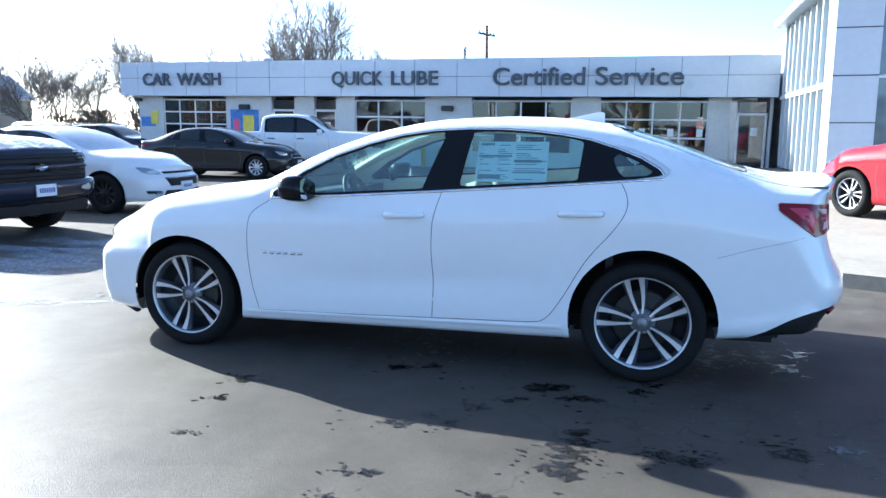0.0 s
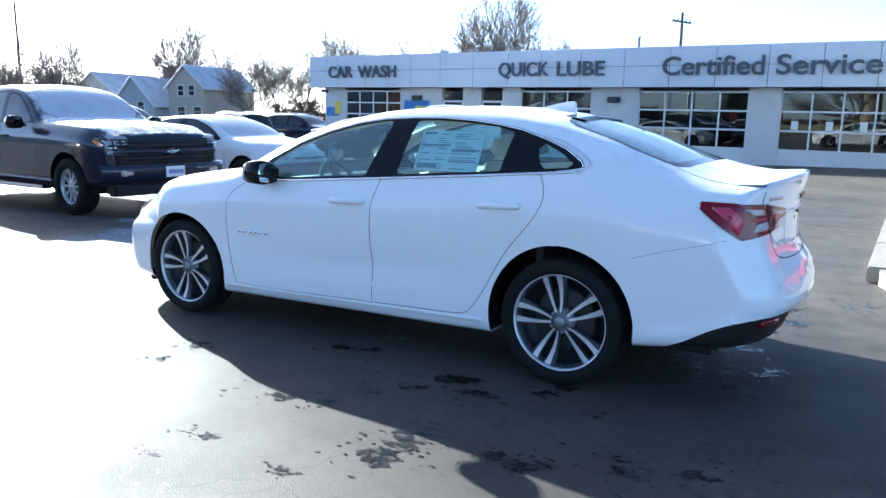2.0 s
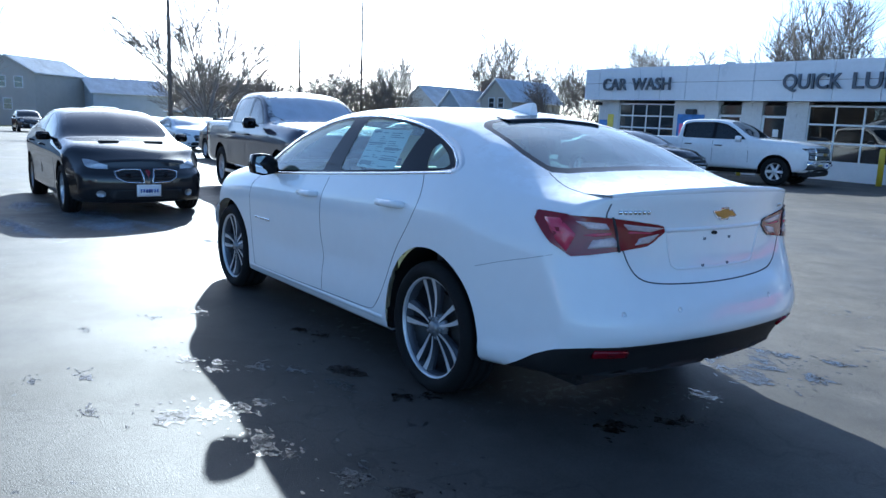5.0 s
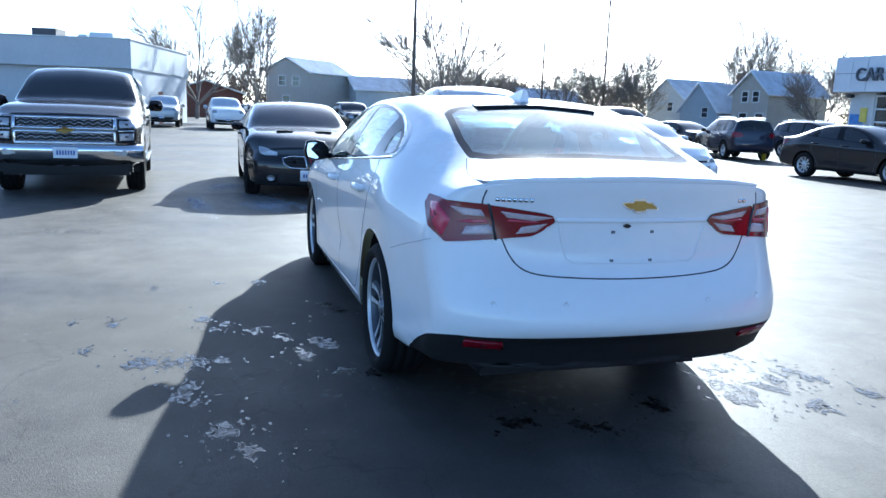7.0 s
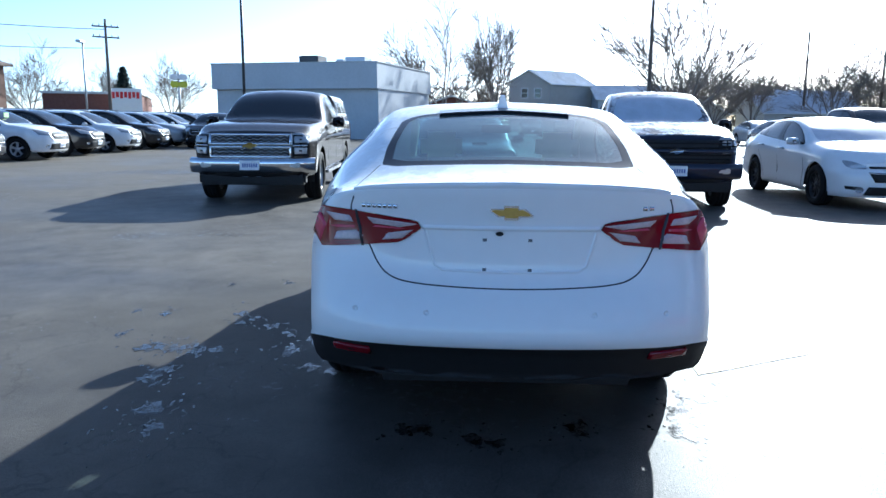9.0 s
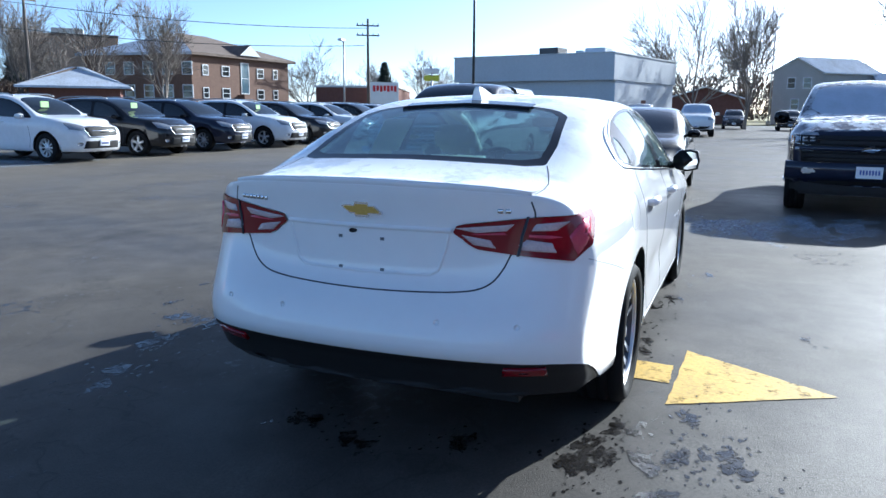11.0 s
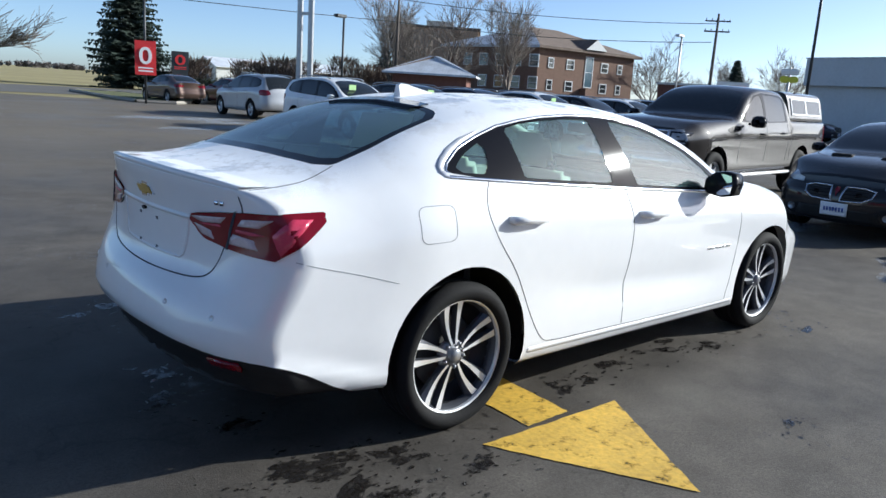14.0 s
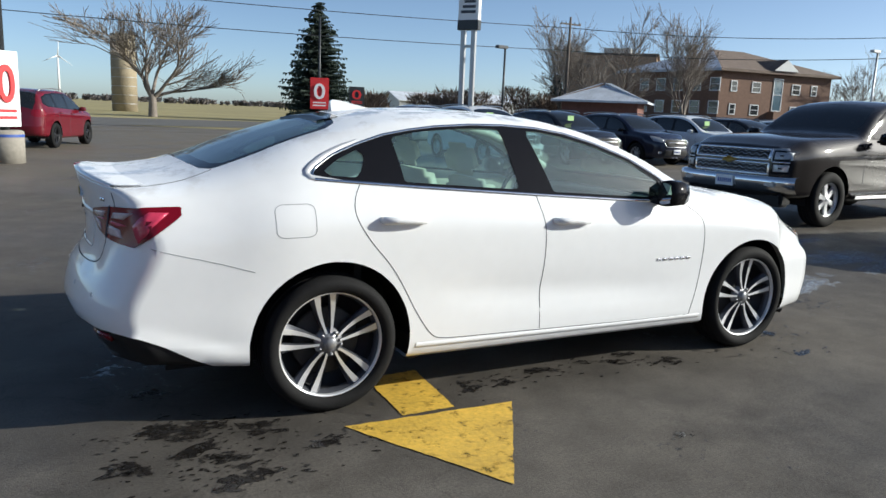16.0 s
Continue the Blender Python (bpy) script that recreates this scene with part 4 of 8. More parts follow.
# roof fin, high brake light, front grille, chin
fin = [(0.88, 1.446), (0.94, 1.457), (1.01, 1.472), (1.075, 1.486), (1.115, 1.489), (1.13, 1.480), (1.13, 1.42), (0.90, 1.43)]
vs, fs = [], []
for x, z in fin:
    wd = 0.030 * (1 - min(max((z - 1.43) / 0.07, 0), 1) * 0.82) * (0.35 + 0.65 * min(1, (x - 0.88) / 0.12 + 0.3))
    vs += [(x, -wd, z), (x, wd, z)]
n = len(fin)
fs = [(2 * i, 2 * ((i + 1) % n), 2 * ((i + 1) % n) + 1, 2 * i + 1) for i in range(n)] + [tuple(2 * i for i in range(n))[::-1], tuple(2 * i + 1 for i in range(n))]
mv(hero, "antenna_fin", (vs, fs), M_white, smooth=False)
vs, fs = [], []
for y in np.linspace(-0.34, 0.34, 21):
    p, nn = sh.hit((1.235 + 0.02 * (y / 0.34) ** 2, y, 4), (0, 0, -1))
    vs += [(p.x - 0.05, y, p.z + 0.016), (p.x + 0.065, y, p.z - 0.008), (p.x + 0.067, y, p.z - 0.034), (p.x - 0.02, y, p.z - 0.012)]
for i in range(20):
    for q in range(4):
        fs.append((i * 4 + q, i * 4 + (q + 1) % 4, i * 4 + 4 + (q + 1) % 4, i * 4 + 4 + q))
mv(hero, "high_brake_light", (vs, fs), M_gloss_black, "dark strip of the high brake light above the rear glass")
mv(hero, "grille", sh.patch([(-0.55, 0.33), (0.55, 0.33), (0.60, 0.5), (0.45, 0.58), (-0.45, 0.58), (-0.60, 0.5)], 0.01, "face"), M_black_plastic)
for sd in (1, -1):
    mv(hero, "fog_intake", sh.patch([(0.50 * sd, 0.29), (0.66 * sd, 0.30), (0.685 * sd, 0.36), (0.52 * sd, 0.36)], 0.004, "face", n=2), M_black_plastic)
mv(hero, "chin", tube([(-1.86, -0.80, 0.195), (-2.06, -0.66, 0.20), (-2.24, -0.3, 0.20), (-2.28, 0, 0.20), (-2.24, 0.3, 0.20), (-2.06, 0.66, 0.20), (-1.86, 0.80, 0.195)], 0.025, 6), M_black_plastic)
link("underbody", sh.mesh(["under"], M_black_plastic), hero)
part("floor_pan", box_bm(-2.0, 2.15, -0.58, 0.58, 0.19, 0.32, 0.03), M_black_plastic, hero)
for x in (-1.415, 1.415):
    for sd in (1, -1):
        wheel(hero, x, 0.789 * sd, turn=(-7 if x > 0 else 0) if sd > 0 else (-12 if x > 0 else -15), detail=3)
# cabin
for sd in (1, -1):
    for sx, rear in ((-0.02, False), (0.80, True)):
        seat = part("seat", box_bm(sx - 0.30, sx + 0.24, 0.33 * sd - 0.21, 0.33 * sd + 0.21, 0.36, 0.58, 0.05), M_seat, hero, "beige leather seat", True)
        m = Matrix.Translation((sx + 0.26 + 0.05 * rear, (0.37 - 0.06 * rear) * sd, 0.55)) @ Matrix.Rotation(radians(20), 4, 'Y')
        part("backrest", box_bm(-0.07, 0.07, -0.235, 0.235, 0, 0.56 if not rear else 0.50, 0.05, m), M_seat, seat, smooth=True)
        part("headrest", box_bm(-0.055, 0.05, -0.135, 0.135, 0.58 if not rear else 0.52, 0.77 if not rear else 0.64, 0.045, m), M_seat, seat, smooth=True)
part("rear_bench", box_bm(1.22, 1.80, -0.62, 0.62, 0.9, 1.0, 0.04), M_dash, hero, "dark rear parcel shelf", True)
# closures added inside the hollow body to stop sunlight leaking through
part("bulkhead", box_bm(1.20, 1.24, -0.70, 0.70, 0.30, 0.95), M_dash, hero, "dark wall behind the rear seats")
part("trunk_floor", box_bm(1.24, 2.30, -0.60, 0.60, 0.325, 0.36), M_dash, hero)
for sd in (1, -1):
    part("sill_end", box_bm(0.93, 1.0, 0.715 * sd - 0.13, 0.715 * sd + 0.13, 0.20, 0.34, 0.01), M_black_plastic, hero)
part("dashboard", box_bm(-1.05, -0.55, -0.70, 0.70, 0.62, 0.96, 0.07), M_dash, hero, smooth=True)
part("console", box_bm(-0.6, 0.35, -0.12, 0.12, 0.3, 0.58, 0.04), M_dash, hero, smooth=True)
ringv = lathe([(0.17 + 0.016 * math.cos(a), 0.016 * math.sin(a)) for a in np.linspace(0, 2 * math.pi, 9)], 32)
sw = mv(hero, "steering_wheel", ringv, M_dash)
sw.matrix_basis = Matrix.Translation((-0.42, -0.37, 0.93)) @ Matrix.Rotation(radians(65), 4, 'Y') @ Matrix.Rotation(radians(90), 4, 'X')
part("steering_hub", box_bm(-0.15, 0.15, -0.015, 0.015, -0.035, 0.035, 0.01), M_dash, sw)
part("interior_mirror", box_bm(-0.43, -0.41, -0.11, 0.11, 1.255, 1.315, 0.008), M_dash, hero)
for sd in (1, -1):
    part("door_card", box_bm(-0.75, 0.92, 0.80 * sd - 0.02, 0.80 * sd + 0.02, 0.3, 0.96, 0.015), M_seat, hero)
    vs, fs = tube([(-0.86, 0.67 * sd, 1.06), (-0.6, 0.635 * sd, 1.19), (-0.3, 0.60 * sd, 1.30), (0.1, 0.575 * sd, 1.375), (0.6, 0.56 * sd, 1.385), (1.1, 0.545 * sd, 1.34)], 0.03, 6)
    mv(hero, "headliner_edge", (vs, fs), M_seat)
part("headliner", box_bm(0.0, 1.15, -0.54, 0.54, 1.365, 1.385, 0.008), M_seat, hero)
# price sheet inside the rear door window
st = part("window_sticker", box_bm(0.455, 0.865, -0.736, -0.733, 1.07, 1.325, 0, Matrix.Identity(4)), M_paper, hero, "white printed price sheet behind the rear window")
st.matrix_basis = Matrix.Translation((0, -0.725, 1.2)) @ Matrix.Rotation(radians(-29), 4, 'X') @ Matrix.Translation((0, 0.735, -1.2))
rr = random.Random(12)
rows = [(1.085 + 0.0135 * i, x0 + rr.uniform(0, 0.012), x1 - rr.uniform(0.0, 0.09), 0.0022) for i in range(17) for x0, x1 in ((0.468, 0.56), (0.575, 0.66), (0.675, 0.85)) if rr.random() < 0.72]
rows += [(1.10, 0.47, 0.60, 0.013), (1.232, 0.465, 0.66, 0.005), (1.308, 0.47, 0.55, 0.006), (1.20, 0.67, 0.855, 0.0035), (1.128, 0.67, 0.855, 0.0035)]
M_print = mat("pale_print", (0.22, 0.27, 0.30), rough=0.8, noise_scale=40, vary=0.3)
part("print", [add_box(b, x0, x1, -0.7385, -0.7362, z - h, z + h) for b in [bmesh.new()] for z, x0, x1, h in rows][-1], M_print, st)

# ---- ground ----
def ground_mat():
    m = mat("worn_asphalt", (0.100, 0.090, 0.078), rough=0.60, spec=0.2, noise_scale=0.35, vary=0.3, bump=0.0022, bump_scale=150, rough_vary=0.12)
    n, l = m.node_tree.nodes, m.node_tree.links
    b = n["Principled BSDF"]
    tc = next(q for q in n if q.type == 'TEX_COORD')
    base = b.inputs["Base Color"].links[0].from_socket
    rough = b.inputs["Roughness"].links[0].from_socket
    # mottling the size of a palm, and the speckle of the stones
    prev = base
    for scale, detail, lo, hi in ((2.4, 10, 0.66, 1.34), (75.0, 3, 0.70, 1.30)):
        no, mr, mu = n.new("ShaderNodeTexNoise"), n.new("ShaderNodeMapRange"), n.new("ShaderNodeMix")
        no.inputs["Scale"].default_value, no.inputs["Detail"].default_value, no.inputs["Roughness"].default_value = scale, detail, 0.72
        l.new(tc.outputs["Object"], no.inputs[0])
        mr.inputs[1].default_value, mr.inputs[2].default_value, mr.inputs[3].default_value, mr.inputs[4].default_value = 0.33, 0.67, lo, hi
        l.new(no.outputs[0], mr.inputs[0])
        mu.data_type, mu.blend_type = 'RGBA', 'MULTIPLY'
        mu.inputs[0].default_value = 1.0
        l.new(prev, mu.inputs[6])
        l.new(mr.outputs[0], mu.inputs[7])
        prev = mu.outputs[2]
    base = prev
    # damp spots in small clusters
    spots, clus = n.new("ShaderNodeTexNoise"), n.new("ShaderNodeTexNoise")
    spots.inputs["Scale"].default_value, spots.inputs["Detail"].default_value, spots.inputs["Roughness"].default_value = 17.0, 6, 0.6
    clus.inputs["Scale"].default_value, clus.inputs["Detail"].default_value = 0.8, 4
    l.new(tc.outputs["Object"], spots.inputs[0])
    l.new(tc.outputs["Object"], clus.inputs[0])
    add = n.new("ShaderNodeMath")
    add.operation = 'MULTIPLY_ADD'
    add.inputs[1].default_value = 0.75
    l.new(clus.outputs[0], add.inputs[0])
    l.new(spots.outputs[0], add.inputs[2])
    wet = n.new("ShaderNodeMapRange")
    wet.inputs[1].default_value, wet.inputs[2].default_value = 1.045, 1.085
    l.new(add.outputs[0], wet.inputs[0])
    # pale dusty film and tracks
    film = n.new("ShaderNodeTexNoise")
    film.inputs["Scale"].default_value, film.inputs["Detail"].default_value, film.inputs["Roughness"].default_value = 0.22, 8, 0.65
    l.new(tc.outputs["Object"], film.inputs[0])
    fm = n.new("ShaderNodeMapRange")
    fm.inputs[1].default_value, fm.inputs[2].default_value, fm.inputs[4].default_value = 0.42, 0.72, 0.55
    l.new(film.outputs[0], fm.inputs[0])
    c1 = n.new("ShaderNodeMix")
    c1.data_type = 'RGBA'
    c1.inputs[7].default_value = (0.160, 0.140, 0.112, 1)
    # an older, paler surface towards the road
    sp, old, mx = n.new("ShaderNodeSeparateXYZ"), n.new("ShaderNodeMapRange"), n.new("ShaderNodeMath")
    mx.operation = 'MULTIPLY_ADD'
    mx.use_clamp = True
    mx.inputs[1].default_value = 1.0
    l.new(tc.outputs["Object"], sp.inputs[0])
    old.inputs[1].default_value, old.inputs[2].default_value = -5.0, -15.0
    old.inputs[3].default_value, old.inputs[4].default_value = 0.0, 0.8
    l.new(sp.outputs[1], old.inputs[0])
    l.new(fm.outputs[0], mx.inputs[0])
    l.new(old.outputs[0], mx.inputs[2])
    l.new(mx.outputs[0], c1.inputs[0])
    l.new(base, c1.inputs[6])
    c2 = n.new("ShaderNodeMix")
    c2.data_type = 'RGBA'
    c2.inputs[7].default_value = (0.020, 0.018, 0.017, 1)
    l.new(wet.outputs[0], c2.inputs[0])
    l.new(c1.outputs[2], c2.inputs[6])
    # damp ground and the car's shadow, darkened in the colour: broad ellipse, ragged edge
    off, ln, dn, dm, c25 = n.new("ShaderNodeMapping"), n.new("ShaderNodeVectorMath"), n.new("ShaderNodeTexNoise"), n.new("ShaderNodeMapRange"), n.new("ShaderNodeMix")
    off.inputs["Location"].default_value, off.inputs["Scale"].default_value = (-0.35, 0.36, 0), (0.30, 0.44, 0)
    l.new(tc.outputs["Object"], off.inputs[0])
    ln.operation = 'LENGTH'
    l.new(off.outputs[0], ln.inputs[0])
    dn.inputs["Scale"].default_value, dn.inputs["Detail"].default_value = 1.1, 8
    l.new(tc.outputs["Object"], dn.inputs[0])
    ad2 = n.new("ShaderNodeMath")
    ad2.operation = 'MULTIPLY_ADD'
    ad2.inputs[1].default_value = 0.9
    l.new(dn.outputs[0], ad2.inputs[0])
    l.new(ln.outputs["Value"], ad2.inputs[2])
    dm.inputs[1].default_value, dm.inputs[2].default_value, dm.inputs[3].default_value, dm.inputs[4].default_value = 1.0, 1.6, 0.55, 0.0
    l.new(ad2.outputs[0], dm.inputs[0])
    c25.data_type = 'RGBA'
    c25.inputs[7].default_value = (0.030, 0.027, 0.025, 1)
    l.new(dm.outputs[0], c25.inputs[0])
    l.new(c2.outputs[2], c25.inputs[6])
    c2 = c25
    # hairline cracks
    vo = n.new("ShaderNodeTexVoronoi")
    vo.feature = 'DISTANCE_TO_EDGE'
    vo.inputs["Scale"].default_value = 0.13
    warp = n.new("ShaderNodeMix")
    warp.data_type = 'RGBA'
    warp.inputs[0].default_value = 0.12
    wn2 = n.new("ShaderNodeTexNoise")
    wn2.inputs["Scale"].default_value, wn2.inputs["Detail"].default_value = 0.9, 6
    l.new(tc.outputs["Object"], wn2.inputs[0])
    l.new(tc.outputs["Object"], warp.inputs[6])
    vs = n.new("ShaderNodeVectorMath")
    vs.operation = 'SCALE'
    vs.inputs["Scale"].default_value = 20
    l.new(wn2.outputs["Color"], vs.inputs[0])
    l.new(vs.outputs[0], warp.inputs[7])
    l.new(warp.outputs[2], vo.inputs["Vector"])
    ck = n.new("ShaderNodeMapRange")
    ck.inputs[1].default_value, ck.inputs[2].default_value, ck.inputs[3].default_value, ck.inputs[4].default_value = 0.0, 0.0018, 0.72, 1.0
    l.new(vo.outputs["Distance"], ck.inputs[0])
    c3 = n.new("ShaderNodeMix")
    c3.data_type = 'RGBA'
    c3.blend_type = 'MULTIPLY'
    c3.inputs[0].default_value = 1.0
    l.new(c2.outputs[2], c3.inputs[6])
    l.new(ck.outputs[0], c3.inputs[7])
    l.new(c3.outputs[2], b.inputs["Base Color"])
    r2 = n.new("ShaderNodeMix")
    r2.inputs[3].default_value = 0.28
    l.new(wet.outputs[0], r2.inputs[0])
    l.new(rough, r2.inputs[2])
    l.new(r2.outputs[0], b.inputs["Roughness"])
    return m


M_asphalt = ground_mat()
M_field = mat("winter_field", (0.30, 0.255, 0.115), rough=0.95, noise_scale=0.05, vary=0.35, bump=0.03, bump_scale=4)
M_road = mat("grey_road", (0.12, 0.115, 0.105), rough=0.8, noise_scale=0.3, vary=0.2, bump=0.003, bump_scale=40)
M_kerb = mat("concrete", (0.30, 0.275, 0.235), rough=0.85, noise_scale=1.5, vary=0.18, bump=0.004)
M_grass = mat("winter_grass", (0.12, 0.13, 0.05), rough=0.95, noise_scale=1.5, vary=0.35, bump=0.03)
M_yellow = mat("worn_yellow_paint", (0.60, 0.38, 0.055), rough=0.6, noise_scale=4, vary=0.3, bump=0.002, bump_scale=60)
M_frost = mat("ground_frost", (0.50, 0.55, 0.62), rough=0.7, noise_scale=12, vary=0.3, bump=0.004)
_n, _l = M_frost.node_tree.nodes, M_frost.node_tree.links
_tc, _no, _mr = _n.new("ShaderNodeTexCoord"), _n.new("ShaderNodeTexNoise"), _n.new("ShaderNodeMapRange")
_no.inputs["Scale"].default_value, _no.inputs["Detail"].default_value, _no.inputs["Roughness"].default_value = 26, 8, 0.7
_l.new(_tc.outputs["Object"], _no.inputs[0])
_mr.inputs[1].default_value, _mr.inputs[2].default_value, _mr.inputs[4].default_value = 0.42, 0.62, 0.55
_l.new(_no.outputs[0], _mr.inputs[0])
_l.new(_mr.outputs[0], _n["Principled BSDF"].inputs["Alpha"])


_n, _l = M_yellow.node_tree.nodes, M_yellow.node_tree.links
_tc, _no, _mr = _n.new("ShaderNodeTexCoord"), _n.new("ShaderNodeTexNoise"), _n.new("ShaderNodeMapRange")
_no.inputs["Scale"].default_value, _no.inputs["Detail"].default_value, _no.inputs["Roughness"].default_value = 14, 8, 0.7
_l.new(_tc.outputs["Object"], _no.inputs[0])
_mr.inputs[1].default_value, _mr.inputs[2].default_value, _mr.inputs[3].default_value = 0.36, 0.46, 0.45
_l.new(_no.outputs[0], _mr.inputs[0])
_l.new(_mr.outputs[0], _n["Principled BSDF"].inputs["Alpha"])


def flat(name, outline, z, material, label, category, kind="structure"):
    me = mesh_from(name, [(x, y, z) for x, y in outline], [tuple(range(len(outline)))], material, False)
    return tagged(link(name, me), label, category, kind=kind)


def ragged(cx, cy, rx, ry, turn, seed, n=26, rough=0.35):
    r = random.Random(seed)
    out = []
    c, s = math.cos(turn), math.sin(turn)
    ph = [r.uniform(0, 6.28) for _ in range(4)]
    for i in range(n):
        a = 2 * math.pi * i / n
        k = 1 + rough * (0.5 * math.sin(3 * a + ph[0]) + 0.35 * math.sin(5 * a + ph[1]) + 0.3 * math.sin(8 * a + ph[2])) + r.uniform(-0.1, 0.1)
        x, y = rx * k * math.cos(a), ry * k * math.sin(a)
        out.append((cx + c * x - s * y, cy + s * x + c * y))
    return out


flat("ground", [(-2500, -2500), (2500, -2500), (2500, 2500), (-2500, 2500)], -0.03, M_field, "flat winter farmland with dry grass to the horizon", "ground")
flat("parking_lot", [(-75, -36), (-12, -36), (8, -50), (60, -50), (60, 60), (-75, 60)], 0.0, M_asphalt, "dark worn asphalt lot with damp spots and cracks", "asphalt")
flat("road", [(-300, -62), (300, -62), (300, -50.5), (-300, -37)], -0.01, M_road, "grey country road along the lot", "road")
flat("street", [(-84, -36), (-76, -36), (-76, 200), (-84, 200)], -0.01, M_road, "grey side street behind the lot", "road")
# raised walk in front of the showroom, with its kerb
SWING = Matrix.Translation((0, -0.9, 0)) @ Matrix.Rotation(radians(-2.0), 4, 'Z') @ Matrix.Translation((0, 0.9, 0))
walk_out = [(60, 2.0), (3.6, 2.0), (3.0, 2.25), (2.72, 2.9), (2.66, 4.5), (2.68, 9.0), (2.72, 20.5), (3.2, 21.4), (60, 21.4)]
vs, fs = prism(walk_out, 0.0, 0.13, "z")
pavement = mv(None, "pavement", (vs, fs), M_kerb, smooth=False)
pavement.matrix_basis = SWING
tagged(pavement, "raised concrete walk in front of the showroom", "pavement", kind="structure")
for k in range(11):
    y0 = 3.0 + k * 1.6
    part("kerb", box_bm(2.62, 2.80, y0, y0 + 1.585, 0, 0.145, 0.015), M_kerb, pavement)
# painted arrow
ar = thing("painted_arrow", pose(0, 0, 0), "worn yellow arrow painted on the asphalt beside the white car", "road marking", kind="structure")
for nm, poly in (("arrow_head", [(0.54, 1.11), (1.43, 1.06), (1.015, 1.84)]), ("arrow_shaft", [(1.10, 0.52), (0.79, 0.50), (0.845, 1.055), (1.13, 1.05)])):
    pts = []
    rr = random.Random(4)
    for i in range(len(poly)):
        (a0, b0), (a1, b1) = poly[i], poly[(i + 1) % len(poly)]
        for k in range(14):
            pts.append((a0 + (a1 - a0) * k / 14 + rr.uniform(-0.004, 0.004), b0 + (b1 - b0) * k / 14 + rr.uniform(-0.004, 0.004)))
    mv(ar, nm, ([(x, y, 0.004) for x, y in pts], [tuple(range(len(pts)))]), M_yellow, smooth=False)
# frost left in the shade
FR = [(-7.4, -18.8, 0.9, 4.4, 0.0), (-10.4, -23.6, 2.6, 0.5, 0.0), (-9.6, -15.2, 2.2, 0.4, 0.3), (-8.2, -23.5, 0.6, 1.5, 0.1), (-4.8, 0.9, 0.8, 0.25, 0.2),
      (-3.6, -0.2, 0.6, 0.12, 0.3), (-5.6, -1.9, 0.9, 0.10, 0.1), (-4.9, 2.2, 1.1, 0.2, 0.1), (-4.3, 1.6, 0.8, 0.12, 0.2)]
fst = bmesh.new()
for k, (x, y, a, b, t) in enumerate(FR):
    r = random.Random(k)
    for q in range(max(5, min(110, int(a * b * 1300)))):
        u, v = r.gauss(0, 0.5) * a, r.gauss(0, 0.5) * b
        px, py = x + u * math.cos(t) - v * math.sin(t), y + u * math.sin(t) + v * math.cos(t)
        sz = r.uniform(0.008, 0.03) * (1 if a < 0.5 else 2.6)
        ring = ragged(px, py, sz * r.uniform(1, 2.2), sz * 0.7, t + r.uniform(-0.6, 0.6), k * 100 + q, 12, 0.5)
        fst.faces.new([fst.verts.new((i, j, 0.004 + 0.0006 * (q % 5))) for i, j in ring])
# broader frost sheets in the lee of the parked cars
SHEET = [(-6.62, -22.36, 1.5, 0.9), (-7.55, -21.81, 1.5, 0.9), (-8.26, -20.42, 1.5, 0.9), (-8.34, -18.09, 1.5, 0.9), (-8.4, -16.0, 1.5, 0.9), (-8.84, -14.83, 1.5, 0.9), (-6.22, -17.33, 1.5, 0.9), (-9.33, -18.17, 1.5, 0.9), (-7.88, -1.5, 0.7, 0.35), (-5.3, -0.77, 0.7, 0.35), (-7.36, 0.0, 0.7, 0.35), (-6.65, -1.01, 0.7, 0.35), (-5.67, 2.16, 0.8, 0.3), (-4.77, 1.77, 0.8, 0.3), (-5.28, 2.72, 0.8, 0.3), (-4.67, 1.26, 0.8, 0.3)]
for k, (x, y, a, b) in enumerate(SHEET):
    r = random.Random(50 + k)
    for q in range(4):
        ring = ragged(x + r.gauss(0, 0.35) * a, y + r.gauss(0, 0.35) * b, a * r.uniform(0.4, 0.8), b * r.uniform(0.35, 0.8), r.uniform(-0.4, 0.4), 900 + k * 10 + q, 40, 0.4)
        fst.faces.new([fst.verts.new((i, j, 0.0075 + 0.0004 * ((q + k) % 9))) for i, j in ring])
fo = part("frost_patches", fst, M_frost, None)
tagged(fo, "thin bluish frost patches left on the shaded asphalt", "frost", kind="stuff")

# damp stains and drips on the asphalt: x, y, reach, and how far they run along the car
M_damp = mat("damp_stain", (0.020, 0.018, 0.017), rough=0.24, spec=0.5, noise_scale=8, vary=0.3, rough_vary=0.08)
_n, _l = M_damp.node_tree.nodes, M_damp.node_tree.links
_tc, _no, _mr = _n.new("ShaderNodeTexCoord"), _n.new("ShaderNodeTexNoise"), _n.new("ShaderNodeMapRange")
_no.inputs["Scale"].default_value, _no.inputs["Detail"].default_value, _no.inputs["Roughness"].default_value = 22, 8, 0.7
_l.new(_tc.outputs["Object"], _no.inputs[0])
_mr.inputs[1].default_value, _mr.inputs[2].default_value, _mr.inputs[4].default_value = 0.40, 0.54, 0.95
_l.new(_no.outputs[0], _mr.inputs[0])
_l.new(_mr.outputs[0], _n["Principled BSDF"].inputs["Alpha"])
